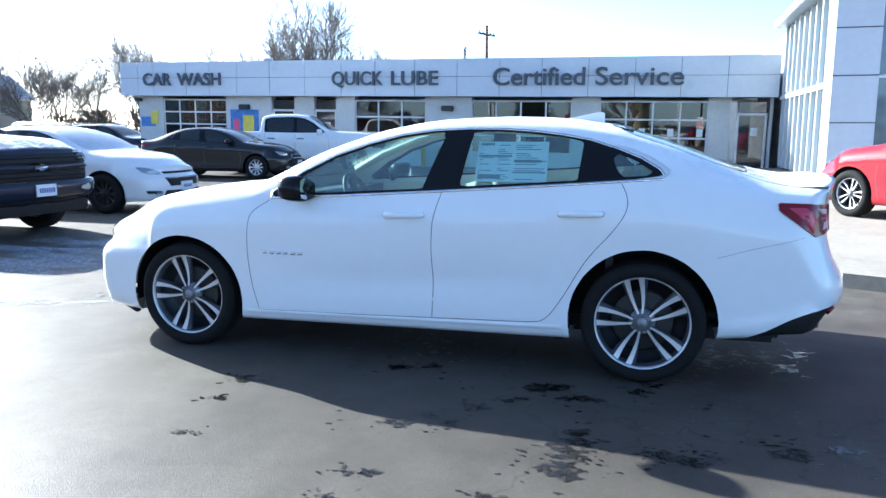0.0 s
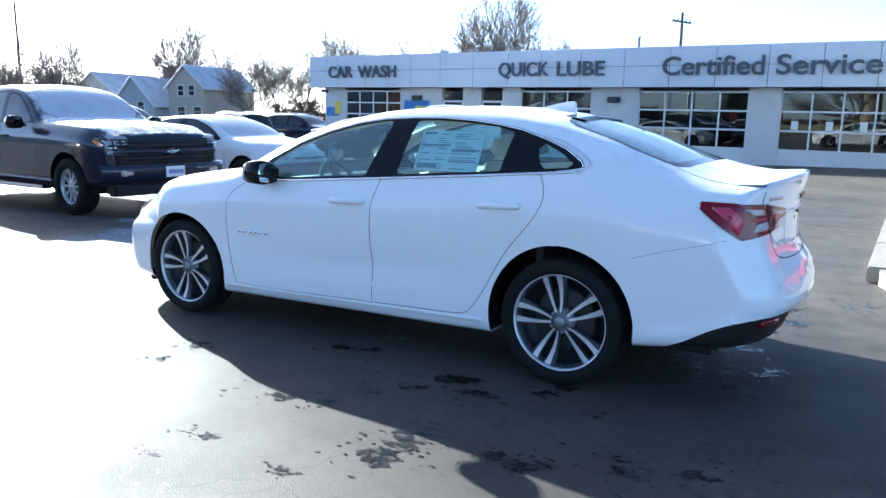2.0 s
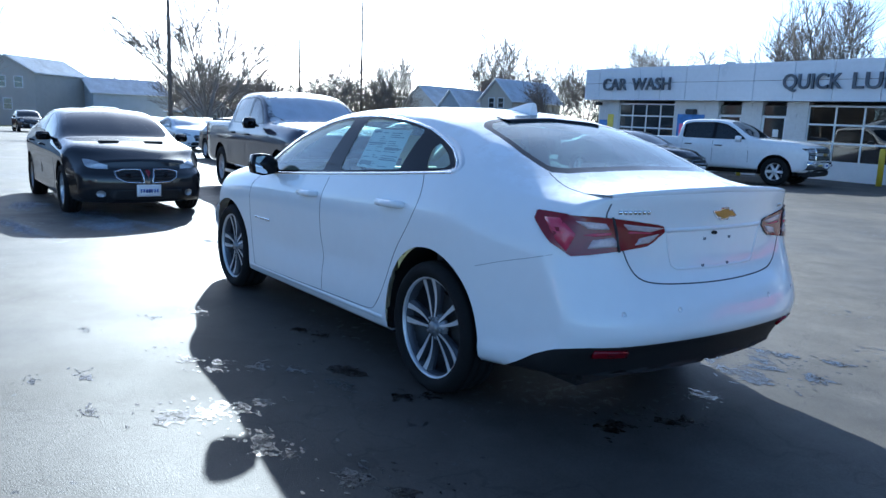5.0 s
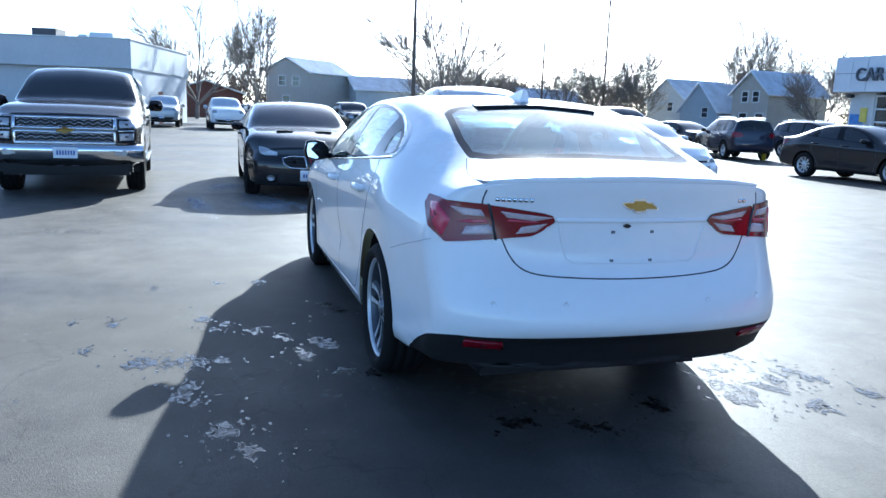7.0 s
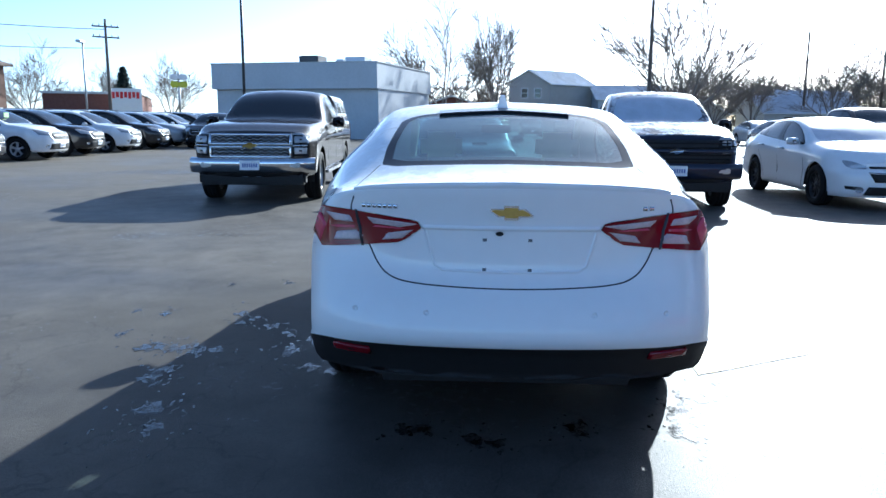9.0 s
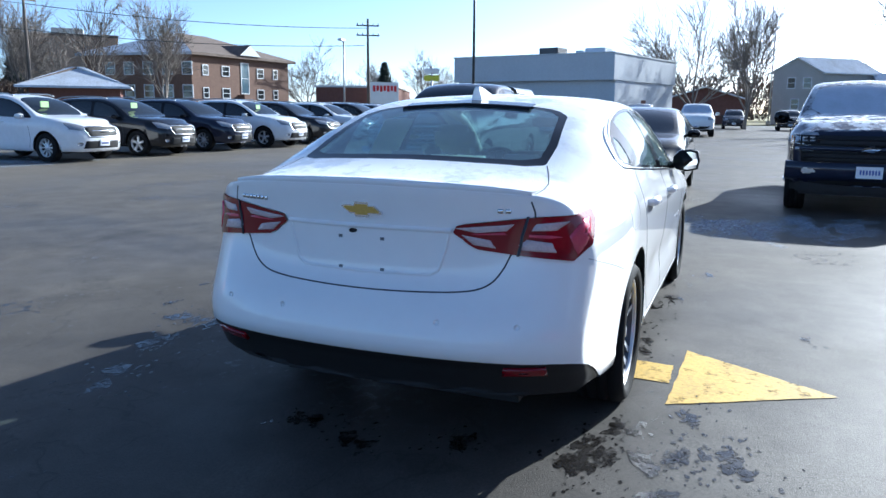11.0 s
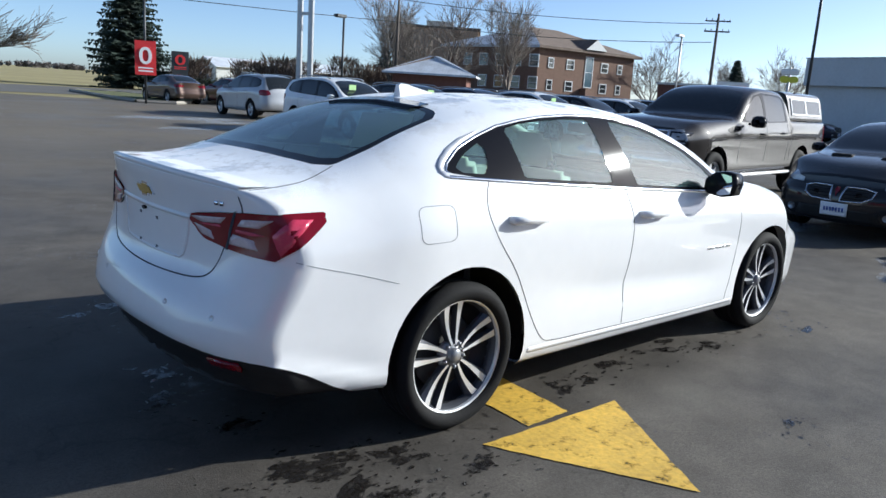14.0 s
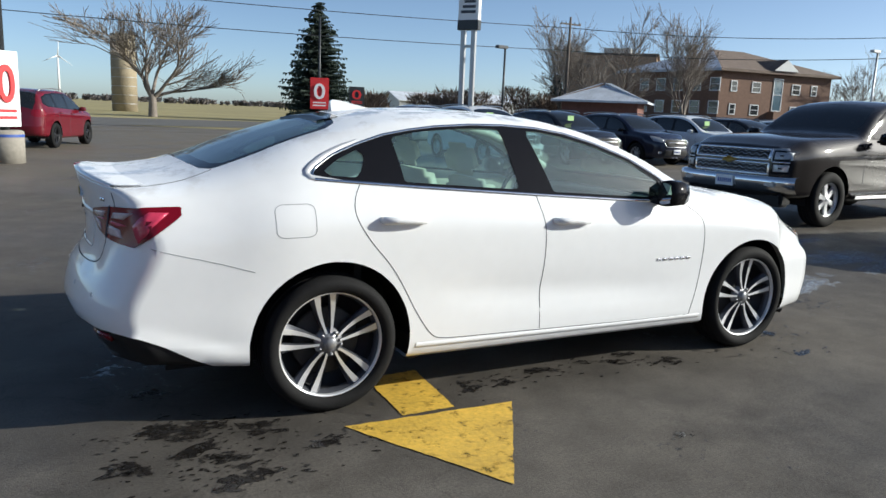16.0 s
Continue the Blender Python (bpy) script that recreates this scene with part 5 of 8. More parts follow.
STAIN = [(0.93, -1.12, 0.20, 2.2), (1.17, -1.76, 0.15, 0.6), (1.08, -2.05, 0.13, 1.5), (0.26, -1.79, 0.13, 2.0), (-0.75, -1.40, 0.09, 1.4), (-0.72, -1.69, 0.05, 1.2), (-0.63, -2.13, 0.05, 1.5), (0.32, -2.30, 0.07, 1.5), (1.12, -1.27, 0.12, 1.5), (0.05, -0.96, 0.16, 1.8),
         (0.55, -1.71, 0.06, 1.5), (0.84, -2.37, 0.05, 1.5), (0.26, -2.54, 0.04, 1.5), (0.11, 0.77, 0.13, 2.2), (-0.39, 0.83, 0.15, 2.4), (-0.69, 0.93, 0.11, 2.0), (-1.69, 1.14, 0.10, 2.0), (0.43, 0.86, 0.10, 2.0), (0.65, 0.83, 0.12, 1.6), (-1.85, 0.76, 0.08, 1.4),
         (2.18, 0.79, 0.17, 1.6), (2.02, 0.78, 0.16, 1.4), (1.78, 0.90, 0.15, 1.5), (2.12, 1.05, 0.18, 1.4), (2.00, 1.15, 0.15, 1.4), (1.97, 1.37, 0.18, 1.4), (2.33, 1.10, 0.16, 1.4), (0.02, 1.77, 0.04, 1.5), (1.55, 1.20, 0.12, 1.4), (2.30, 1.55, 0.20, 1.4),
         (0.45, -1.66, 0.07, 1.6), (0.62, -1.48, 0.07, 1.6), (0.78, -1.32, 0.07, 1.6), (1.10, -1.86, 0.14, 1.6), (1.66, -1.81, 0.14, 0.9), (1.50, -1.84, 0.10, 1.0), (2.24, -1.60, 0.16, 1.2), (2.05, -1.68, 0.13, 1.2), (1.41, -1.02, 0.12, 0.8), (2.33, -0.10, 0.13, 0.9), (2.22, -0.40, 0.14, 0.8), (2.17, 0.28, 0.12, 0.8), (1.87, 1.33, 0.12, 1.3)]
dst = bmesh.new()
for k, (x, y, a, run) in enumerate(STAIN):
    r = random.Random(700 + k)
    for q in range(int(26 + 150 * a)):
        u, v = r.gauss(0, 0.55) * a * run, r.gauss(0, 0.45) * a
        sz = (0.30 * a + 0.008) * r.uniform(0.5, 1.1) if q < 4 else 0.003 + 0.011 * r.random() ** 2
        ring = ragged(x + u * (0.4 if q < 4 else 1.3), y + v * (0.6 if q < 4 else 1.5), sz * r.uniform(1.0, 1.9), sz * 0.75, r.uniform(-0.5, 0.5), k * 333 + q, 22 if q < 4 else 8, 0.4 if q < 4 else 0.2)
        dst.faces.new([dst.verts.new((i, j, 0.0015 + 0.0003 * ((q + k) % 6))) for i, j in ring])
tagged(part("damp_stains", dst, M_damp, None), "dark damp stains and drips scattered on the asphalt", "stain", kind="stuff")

# ---- service building ----
M_panel = mat("white_metal_panel", (0.62, 0.66, 0.72), rough=0.35, noise_scale=0.8, vary=0.06, rough_vary=0.08)
M_block = mat("painted_block", (0.62, 0.63, 0.63), rough=0.8, noise_scale=1.2, vary=0.10, bump=0.004, random_vary=0.05)
M_sign = mat("grey_sign_letters", (0.075, 0.09, 0.115), rough=0.5, noise_scale=3, vary=0.1)
M_frame = mat("white_frame", (0.70, 0.72, 0.73), rough=0.4, noise_scale=3, vary=0.06)
M_pane = mat("dark_shop_glass", (0.03, 0.035, 0.038), rough=0.03, spec=0.8, noise_scale=0.8, vary=0.4)
M_door = mat("dark_door", (0.06, 0.06, 0.065), rough=0.5, noise_scale=3, vary=0.2)
M_ybin = mat("yellow_plastic", (0.55, 0.42, 0.03), rough=0.5, noise_scale=3, vary=0.15)
M_metal = mat("galvanised_metal", (0.42, 0.43, 0.44), rough=0.45, metal=0.8, noise_scale=3, vary=0.15)
M_dark_metal = mat("dark_metal", (0.04, 0.045, 0.05), rough=0.45, metal=0.3, noise_scale=4, vary=0.2)
M_poster = mat("blue_poster", (0.08, 0.22, 0.55), rough=0.5, noise_scale=5, vary=0.4)
M_poster2 = mat("yellow_poster", (0.75, 0.62, 0.10), rough=0.5, noise_scale=5, vary=0.2)
M_pink = mat("pink_poster", (0.75, 0.12, 0.25), rough=0.5, noise_scale=5, vary=0.2)

TILT = SWING @ pose(-8, 21.6, 0, 0, 0.95, 0)
svc = thing("service_building", TILT, "low white service garage with panelled fascia and glazed bay doors", "building")
OX = 8.0


def sx(x):
    return x + OX


WALL0, WALL1, FZ0, FZ1 = -20.2, 4.6, 2.60, 3.94
openings = [(-19.0, -16.0, 0.0, 2.50), (-13.9, -12.9, 0.0, 2.48), (-12.05, -11.1, 0.0, 2.48), (-10.3, -7.45, 0.0, 2.48), (-5.65, -2.0, 0.0, 2.48), (-1.0, 2.58, 0.0, 2.48), (3.3, 4.5, 0.0, 2.48)]
edges = [WALL0] + [v for o in openings for v in (o[0], o[1])] + [WALL1]
for i in range(0, len(edges), 2):
    part("wall", box_bm(sx(edges[i]), sx(edges[i + 1]), 0.5, 0.8, -0.4, 2.62), M_block, svc)
# block courses of the piers
for i in range(0, len(edges), 2):
    bm = bmesh.new()
    x0, x1 = sx(edges[i]), sx(edges[i + 1])
    nb = max(1, round((x1 - x0) / 0.4))
    for c in range(13):
        for k in range(nb + 1):
            a = x0 + (k - 0.5 * (c % 2)) * (x1 - x0) / nb
            b = a + (x1 - x0) / nb
            a, b = max(a, x0), min(b, x1)
            if b - a > 0.05:
                add_box(bm, a + 0.004, b - 0.004, 0.488, 0.502, 0.02 + c * 0.2, 0.212 + c * 0.2)
    ob = part("blockwork", bm, M_block, svc)
    tagged(ob, kind="stuff")
part("side_wall", box_bm(sx(WALL0), sx(WALL0) + 0.3, 0.8, 12, -0.4, 3.6), M_block, svc)
part("rear_wall", box_bm(sx(WALL0), sx(WALL1), 11.7, 12, -0.4, 3.6), M_block, svc)
part("roof_deck", box_bm(sx(WALL0), sx(WALL1), 0.4, 12, 3.45, 3.6), M_dark_metal, svc)
part("shop_floor", box_bm(sx(WALL0), sx(WALL1), 0.8, 11.7, -0.3, -0.02), M_kerb, svc)
part("inner_wall", box_bm(sx(WALL0) + 0.3, sx(WALL1), 5.5, 5.6, 0, 3.4), M_metal, svc)
# fascia panels
part("fascia_core", box_bm(sx(-20.65), sx(4.68), 0.03, 0.7, FZ0, FZ1 - 0.03), M_dark_metal, svc)
px = [-20.65, -19.82, -19.05, -17.5, -16.4, -15.16, -13.7, -12.19, -10.65, -9.27, -7.71, -6.09, -4.52, -3.01, -1.4, 0.16, 1.65, 3.11, 4.68]
for a, b in zip(px, px[1:]):
    for z0, z1 in ((FZ0, FZ0 + 0.70), (FZ0 + 0.715, FZ1)):
        part("fascia_panel", box_bm(sx(a) + 0.008, sx(b) - 0.008, 0.0, 0.05, z0, z1, 0.006), M_panel, svc)
part("fascia_end", box_bm(sx(-20.68), sx(-20.65), 0.0, 4, FZ0, FZ1), M_panel, svc)
# lettering
def lettering(text, x0, x1, z0, z1, y=-0.07, parent=svc, material=M_sign, name="lettering"):
    cu = bpy.data.curves.new(name, 'FONT')
    cu.body, cu.extrude, cu.bevel_depth = text, 0.035, 0.0
    cu.offset = 0.012
    cu.materials.append(material)
    ob = new(name, cu)
    ob.parent = parent
    bpy.context.view_layer.update()
    bb = [Vector(c) for c in ob.bound_box]
    w, h = max(c.x for c in bb) - min(c.x for c in bb), max(c.y for c in bb) - min(c.y for c in bb)
    mx, my = min(c.x for c in bb), min(c.y for c in bb)
    fx, fz = (x1 - x0) / w, (z1 - z0) / h
    m = Matrix.Translation((x0, y, z0)) @ Matrix.Rotation(radians(90), 4, 'X') @ Matrix.Diagonal((fx, fz, 1, 1)) @ Matrix.Translation((-mx, -my, 0))
    dg = bpy.context.evaluated_depsgraph_get()
    me = bpy.data.meshes.new_from_object(ob.evaluated_get(dg))
    bpy.data.objects.remove(ob)
    me.transform(m)
    return link(name, me, parent, "dark grey raised letters reading " + text)


def word_row(words, z0, z1):
    for text, x0, x1, lo in words:
        lettering(text, sx(x0), sx(x1), z0 + lo, z1)


word_row([("CAR", -19.5, -18.16, 0), ("WASH", -17.86, -15.85, 0)], 3.0, 3.50)
word_row([("QUICK", -11.0, -8.94, -0.085), ("LUBE", -8.60, -6.78, 0)], 2.99, 3.51)
word_row([("Certified", -4.73, -1.50, 0), ("Service", -1.15, 1.74, 0)], 2.98, 3.60)


def glazed_door(parent, x0, x1, z0, z1, cols, rows, y=0.55, solid=1, name="bay_door"):
    """A sectional bay door: frame bars, panes, and a solid bottom panel."""
    d = part(name, box_bm(x0, x1, y + 0.02, y + 0.05, z0, z0 + (z1 - z0) * solid / (rows + solid), 0.004), M_frame, parent)
    hz = (z1 - z0) / (rows + solid)
    wx = (x1 - x0) / cols
    for r in range(rows):
        for c in range(cols):
            p = part("pane", box_bm(x0 + c * wx + 0.03, x0 + (c + 1) * wx - 0.03, y + 0.03, y + 0.036, z0 + (r + solid) * hz + 0.03, z0 + (r + 1 + solid) * hz - 0.03), M_shop, d)
            p.visible_shadow = False
    for r in range(solid, rows + solid + 1):
        part("rail", box_bm(x0, x1, y, y + 0.045, z0 + r * hz - 0.03, z0 + r * hz + 0.03, 0.004), M_frame, d)
    for c in range(cols + 1):
        part("stile", box_bm(max(x0, x0 + c * wx - 0.028), min(x1, x0 + c * wx + 0.028), y + 0.002, y + 0.043, z0 + solid * hz, z1), M_frame, d)
    return d


M_shop = glass_mat("shop_glass", (0.36, 0.39, 0.40), base=0.09)
glazed_door(svc, sx(-10.3), sx(-7.45), 0.0, 2.46, 3, 3)
glazed_door(svc, sx(-5.65), sx(-2.0), 0.0, 2.46, 4, 3)
glazed_door(svc, sx(-1.0), sx(2.58), 0.0, 2.46, 4, 3)
cw = glazed_door(svc, sx(-19.0), sx(-16.0), 0.0, 2.46, 4, 4, name="wash_door")
for x0, x1 in ((-13.9, -12.9), (-12.05, -11.1), (3.5, 4.45)):
    d = part("door", box_bm(sx(x0), sx(x1), 0.56, 0.60, 2.02, 2.10), M_frame, svc, "white framed glass door")
    part("door_pane", box_bm(sx(x0) + 0.08, sx(x1) - 0.08, 0.575, 0.585, 0.1, 2.02), M_pane, d)
    part("transom", box_bm(sx(x0) + 0.05, sx(x1) - 0.05, 0.575, 0.585, 2.12, 2.46), M_pane, d)
    for a in (x0, x1 - 0.08):
        part("jamb", box_bm(sx(a), sx(a) + 0.08, 0.55, 0.61, 0, 2.10), M_frame, d)
    part("kick_plate", box_bm(sx(x0) + 0.08, sx(x1) - 0.08, 0.57, 0.59, 0, 0.2), M_frame, d)
    part("notice", box_bm(sx((x0 + x1) / 2) - 0.02, sx((x0 + x1) / 2) + 0.2, 0.565, 0.572, 1.35, 1.62), M_paper, d)
part("entry_wall", box_bm(sx(3.3), sx(3.5), 0.56, 0.66, 0, 2.48), M_metal, svc)
for x0 in (-6.77, -15.3):
    part("wall_lamp", box_bm(sx(x0), sx(x0 + 0.44), 0.28, 0.5, 2.08, 2.28, 0.03), M_dark_metal, svc, "dark box-shaped wall lamp")
part("wall_lamp", box_bm(sx(-20.3), sx(-20.0), 0.3, 0.5, 2.38, 2.52, 0.03), M_dark_metal, svc)
pp = part("poster", box_bm(sx(-15.78), sx(-14.5), 0.46, 0.485, 1.1, 2.08), M_poster, svc, "blue car wash poster")
part("poster_shape", box_bm(sx(-15.65), sx(-15.35), 0.45, 0.458, 1.2, 1.7), M_pink, pp)
part("poster_shape", box_bm(sx(-15.2), sx(-14.7), 0.45, 0.458, 1.2, 1.85), M_poster2, pp)
pp = part("poster", box_bm(sx(-20.1), sx(-19.4), 0.46, 0.485, 1.35, 1.75), M_poster, svc, "small blue and yellow price board")
part("poster_shape", box_bm(sx(-19.6), sx(-19.25), 0.45, 0.458, 1.45, 2.0), M_poster2, pp)
for x, y, r, h in ((-15.7, 3.4, 0.2, 0.75), (-6.2, 3.4, 0.22, 0.5), (-6.8, 3.6, 0.06, 1.1)):
    v = mv(svc, "roof_vent", lathe([(0.0, h), (r * 1.15, h), (r * 1.15, h - 0.12), (r, h - 0.12), (r, 0)], 14), M_frame)
    v.matrix_basis = Matrix.Translation((sx(x), y, 3.6)) @ Matrix.Rotation(radians(90), 4, 'X')
for x in (-1.0, 0.0, 0.95, 1.9):
    part("door_notice", box_bm(sx(x) + 0.35, sx(x) + 0.55, 0.56, 0.566, 1.28, 1.55), M_paper, svc)
# shelves and lifts seen dimly through the bay doors
for x, w, h in ((-9.4, 1.6, 1.8), (-4.2, 1.8, 1.6), (-0.2, 1.4, 2.0), (1.6, 1.2, 1.4)):
    part("workbench", box_bm(sx(x), sx(x + w), 4.4, 5.2, 0, h, 0.04), M_door, svc)
yb = thing("grit_bin", SWING @ pose(-6.3, 21.7, 0.0), "yellow plastic grit bin standing against the garage wall", "bin")
part("bin_body", box_bm(-0.36, 0.36, -0.28, 0.28, 0.0, 0.58, 0.05), M_ybin, yb)
part("bin_lid", box_bm(-0.44, 0.44, -0.33, 0.33, 0.58, 0.70, 0.03), M_ybin, yb)


def bollard(x, y, h=1.15):
    b = thing("bollard", SWING @ pose(x, y, 0), "yellow steel bollard before the garage", "bollard", "yellow bollards")
    mv(b, "post", tube([(0, 0, 0), (0, 0, h * 0.96), (0, 0, h)], [0.085, 0.085, 0.05], 12), M_ybin)


bollard(-7.2, 21.2)
bollard(-12.0, 21.0)
bollard(-20.4, 18.5)
# ---- showroom at the end of the garage ----
shr = thing("showroom", SWING @ pose(4.75, 13.3, 0), "two-storey showroom corner with white mullions and pale glass", "building")
M_shr = mat("pale_glass", (0.10, 0.16, 0.20), rough=0.04, spec=0.9, noise_scale=0.5, vary=0.2)
part("column", box_bm(0.0, 0.9, -0.02, 0.9, 0.1, 4.6), M_panel, shr)
for z in (1.5, 2.5, 3.5):
    part("panel_joint", box_bm(0.0, 0.9, -0.03, -0.02, z, z + 0.02), M_dark_metal, shr)
part("glass_front", box_bm(0.9, 30, 0.1, 0.2, 0.5, 4.5), M_shr, shr)
part("front_sill", box_bm(0.9, 30, 0.0, 0.3, 0.1, 0.5), M_panel, shr)
for k in range(8):
    part("front_mullion", box_bm(3.0 + k * 3.0, 3.08 + k * 3.0, 0.02, 0.22, 0.5, 4.5), M_frame, shr)
part("front_rail", box_bm(0.9, 30, 0.05, 0.22, 2.45, 2.52), M_frame, shr)
part("glass_side", box_bm(0.12, 0.2, 0.9, 8.3, 0.2, 4.5), M_shr, shr)
for k in range(9):
    part("side_mullion", box_bm(0.02, 0.16, 0.9 + k * 0.88, 1.0 + k * 0.88, 0.2, 4.5), M_frame, shr)
part("side_rail", box_bm(0.0, 0.18, 0.9, 8.3, 2.3, 2.42), M_frame, shr)
part("roof_edge", box_bm(-0.3, 30, -0.3, 8.3, 4.5, 4.75, 0.02), M_metal, shr)
part("back_mass", box_bm(0.2, 30, 8.3, 20, 0, 4.5), M_block, shr)
part("inner_core", box_bm(4.0, 29, 4.0, 8.2, 0.13, 4.4), M_block, shr)

# ---- other vehicles ----
P_BLACK = paint_mat("black_paint", (0.012, 0.012, 0.014))
P_BLUE = paint_mat("dark_blue_paint", (0.012, 0.016, 0.035))
P_GREY = paint_mat("dark_grey_paint", (0.014, 0.011, 0.011), 0.0, 1.0)
P_SILVER = paint_mat("silver_paint", (0.42, 0.43, 0.45), 0.6)
P_WHITE = paint_mat("white_paint", (0.78, 0.79, 0.80))
P_RED = paint_mat("red_paint", (0.36, 0.008, 0.02))
P_DRED = paint_mat("dark_red_paint", (0.12, 0.006, 0.014))
P_BROWN = paint_mat("brown_paint", (0.095, 0.062, 0.05), 0.35)
M_frost_glass = mat("frosted_windshield", (0.42, 0.47, 0.55), rough=0.45, coat=0.3, noise_scale=6, vary=0.15)
M_frost_white = frost_mat("white_paint_light_frost", (0.78, 0.79, 0.80), frost=0.35)
# frost set high: it also paints in the sun glare on the hood
M_frost_blue = frost_mat("blue_paint_light_frost", (0.010, 0.012, 0.030), frost=0.55)
M_chrome_dull = mat("dull_chrome", (0.55, 0.56, 0.58), rough=0.22, metal=1.0, noise_scale=6, vary=0.1)


def scaled(s, kx, ky, kz):
    """A sedan's measures stretched to another length, width and height."""
    o = dict(s)
    o["x0"], o["x1"] = s["x0"] * kx, s["x1"] * kx
    o["curves"] = {k: [(x * kx, v * (ky if k in ("w", "yb", "yr") else kz)) for x, v in c] for k, c in s["curves"].items()}
    for e in ("rear", "front"):
        o[e + "_prof"] = [(z * kz, x * kx) for z, x in s[e + "_prof"]]
        a, b, yw, n = s[e + "_roll"]
        o[e + "_roll"] = (a * kx, b * kx, yw * ky, n)
        o[e + "_start"] = s[e + "_start"] * kx
    return o


SUV = dict(
    x0=-2.28, x1=2.28, tuck=0.06, waist=0.015, ncap=8,
    curves=dict(
        w=[(-2.28, 0.72), (-2.0, 0.86), (-1.5, 0.915), (0, 0.92), (1.5, 0.92), (2.0, 0.89), (2.28, 0.85)],
        zbot=[(-2.28, 0.26), (-1.0, 0.26), (1.0, 0.27), (2.28, 0.36)],
        zsh=[(-2.28, 0.70), (-1.8, 0.82), (0, 0.90), (1.5, 0.96), (2.28, 0.92)],
        yb=[(-2.28, 0.62), (-2.0, 0.76), (-1.5, 0.84), (-0.8, 0.87), (0.5, 0.87), (1.6, 0.84), (2.28, 0.78)],
        zb=[(-2.28, 0.80), (-1.9, 0.95), (-1.3, 1.02), (-0.8, 1.04), (0, 1.06), (1.0, 1.10), (1.6, 1.14), (2.28, 1.14)],
        yr=[(-2.28, 0.5), (-1.8, 0.66), (-1.1, 0.74), (-0.7, 0.71), (-0.2, 0.66), (0.5, 0.64), (1.5, 0.62), (2.28, 0.58)],
        zr=[(-2.28, 0.86), (-1.9, 1.0), (-1.3, 1.08), (-1.05, 1.11), (-0.8, 1.25), (-0.4, 1.45), (-0.1, 1.54), (0.3, 1.59), (1.0, 1.59), (1.7, 1.55), (2.28, 1.50)],
        zc=[(-2.28, 0.88), (-1.9, 1.03), (-1.3, 1.11), (-1.05, 1.14), (-0.8, 1.29), (-0.4, 1.51), (-0.1, 1.60), (0.3, 1.65), (1.0, 1.655), (1.7, 1.62), (2.28, 1.56)]),
    rear_prof=[(0.25, 2.18), (0.42, 2.28), (0.6, 2.31), (0.75, 2.28), (1.0, 2.25), (1.15, 2.22), (1.45, 2.06), (1.56, 1.98), (1.7, 1.9)],
    rear_roll=(0.06, 0.16, 0.85, 8), rear_start=1.4,
    front_prof=[(0.2, -2.2), (0.35, -2.30), (0.6, -2.33), (0.8, -2.29), (0.95, -2.15)],
    front_roll=(0.14, 0.12, 0.78, 6), front_start=-1.6)

TRUCK = dict(
    x0=-2.93, x1=2.93, tuck=0.06, waist=0.012, ncap=8, extra=[0.92, 1.0, 1.06, 1.09, 1.11, 1.13, 1.16, 1.2],
    curves=dict(
        w=[(-2.93, 0.90), (-2.6, 0.98), (-2.0, 1.01), (0, 1.01), (2.5, 1.01), (2.93, 0.98)],
        zbot=[(-2.93, 0.42), (-1.2, 0.44), (1.2, 0.46), (2.93, 0.52)],
        zsh=[(-2.93, 0.95), (-2.0, 1.02), (0, 1.04), (2.93, 1.04)],
        yb=[(-2.93, 0.84), (-2.5, 0.90), (-1.2, 0.95), (0, 0.96), (1.0, 0.955), (1.13, 0.96), (2.93, 0.95)],
        zb=[(-2.93, 1.08), (-2.5, 1.18), (-1.2, 1.24), (0, 1.25), (1.0, 1.27), (1.14, 1.30), (2.93, 1.31)],
        yr=[(-2.93, 0.72), (-2.4, 0.80), (-1.3, 0.84), (-1.05, 0.84), (-0.6, 0.76), (-0.2, 0.72), (0.5, 0.71), (1.04, 0.70), (1.08, 0.72), (1.14, 0.90), (2.93, 0.90)],
        zr=[(-2.93, 1.12), (-2.5, 1.24), (-1.5, 1.31), (-1.15, 1.33), (-0.9, 1.48), (-0.55, 1.70), (-0.3, 1.79), (0.0, 1.84), (0.5, 1.85), (0.98, 1.82), (1.07, 1.76), (1.13, 1.36), (1.17, 1.335), (2.93, 1.33)],
        zc=[(-2.93, 1.14), (-2.5, 1.27), (-1.5, 1.345), (-1.15, 1.365), (-0.9, 1.52), (-0.55, 1.75), (-0.3, 1.85), (0.0, 1.90), (0.5, 1.91), (0.98, 1.875), (1.07, 1.80), (1.13, 1.37), (1.17, 1.34), (2.93, 1.335)]),
    rear_prof=[(0.4, 2.88), (0.6, 2.93), (1.4, 2.93)], rear_roll=(0.01, 0.05, 0.98, 14), rear_start=2.5,
    front_prof=[(0.35, -2.78), (0.5, -2.90), (0.7, -2.93), (1.0, -2.92), (1.12, -2.86), (1.3, -2.78)],
    front_roll=(0.06, 0.10, 0.9, 8), front_start=-2.2)

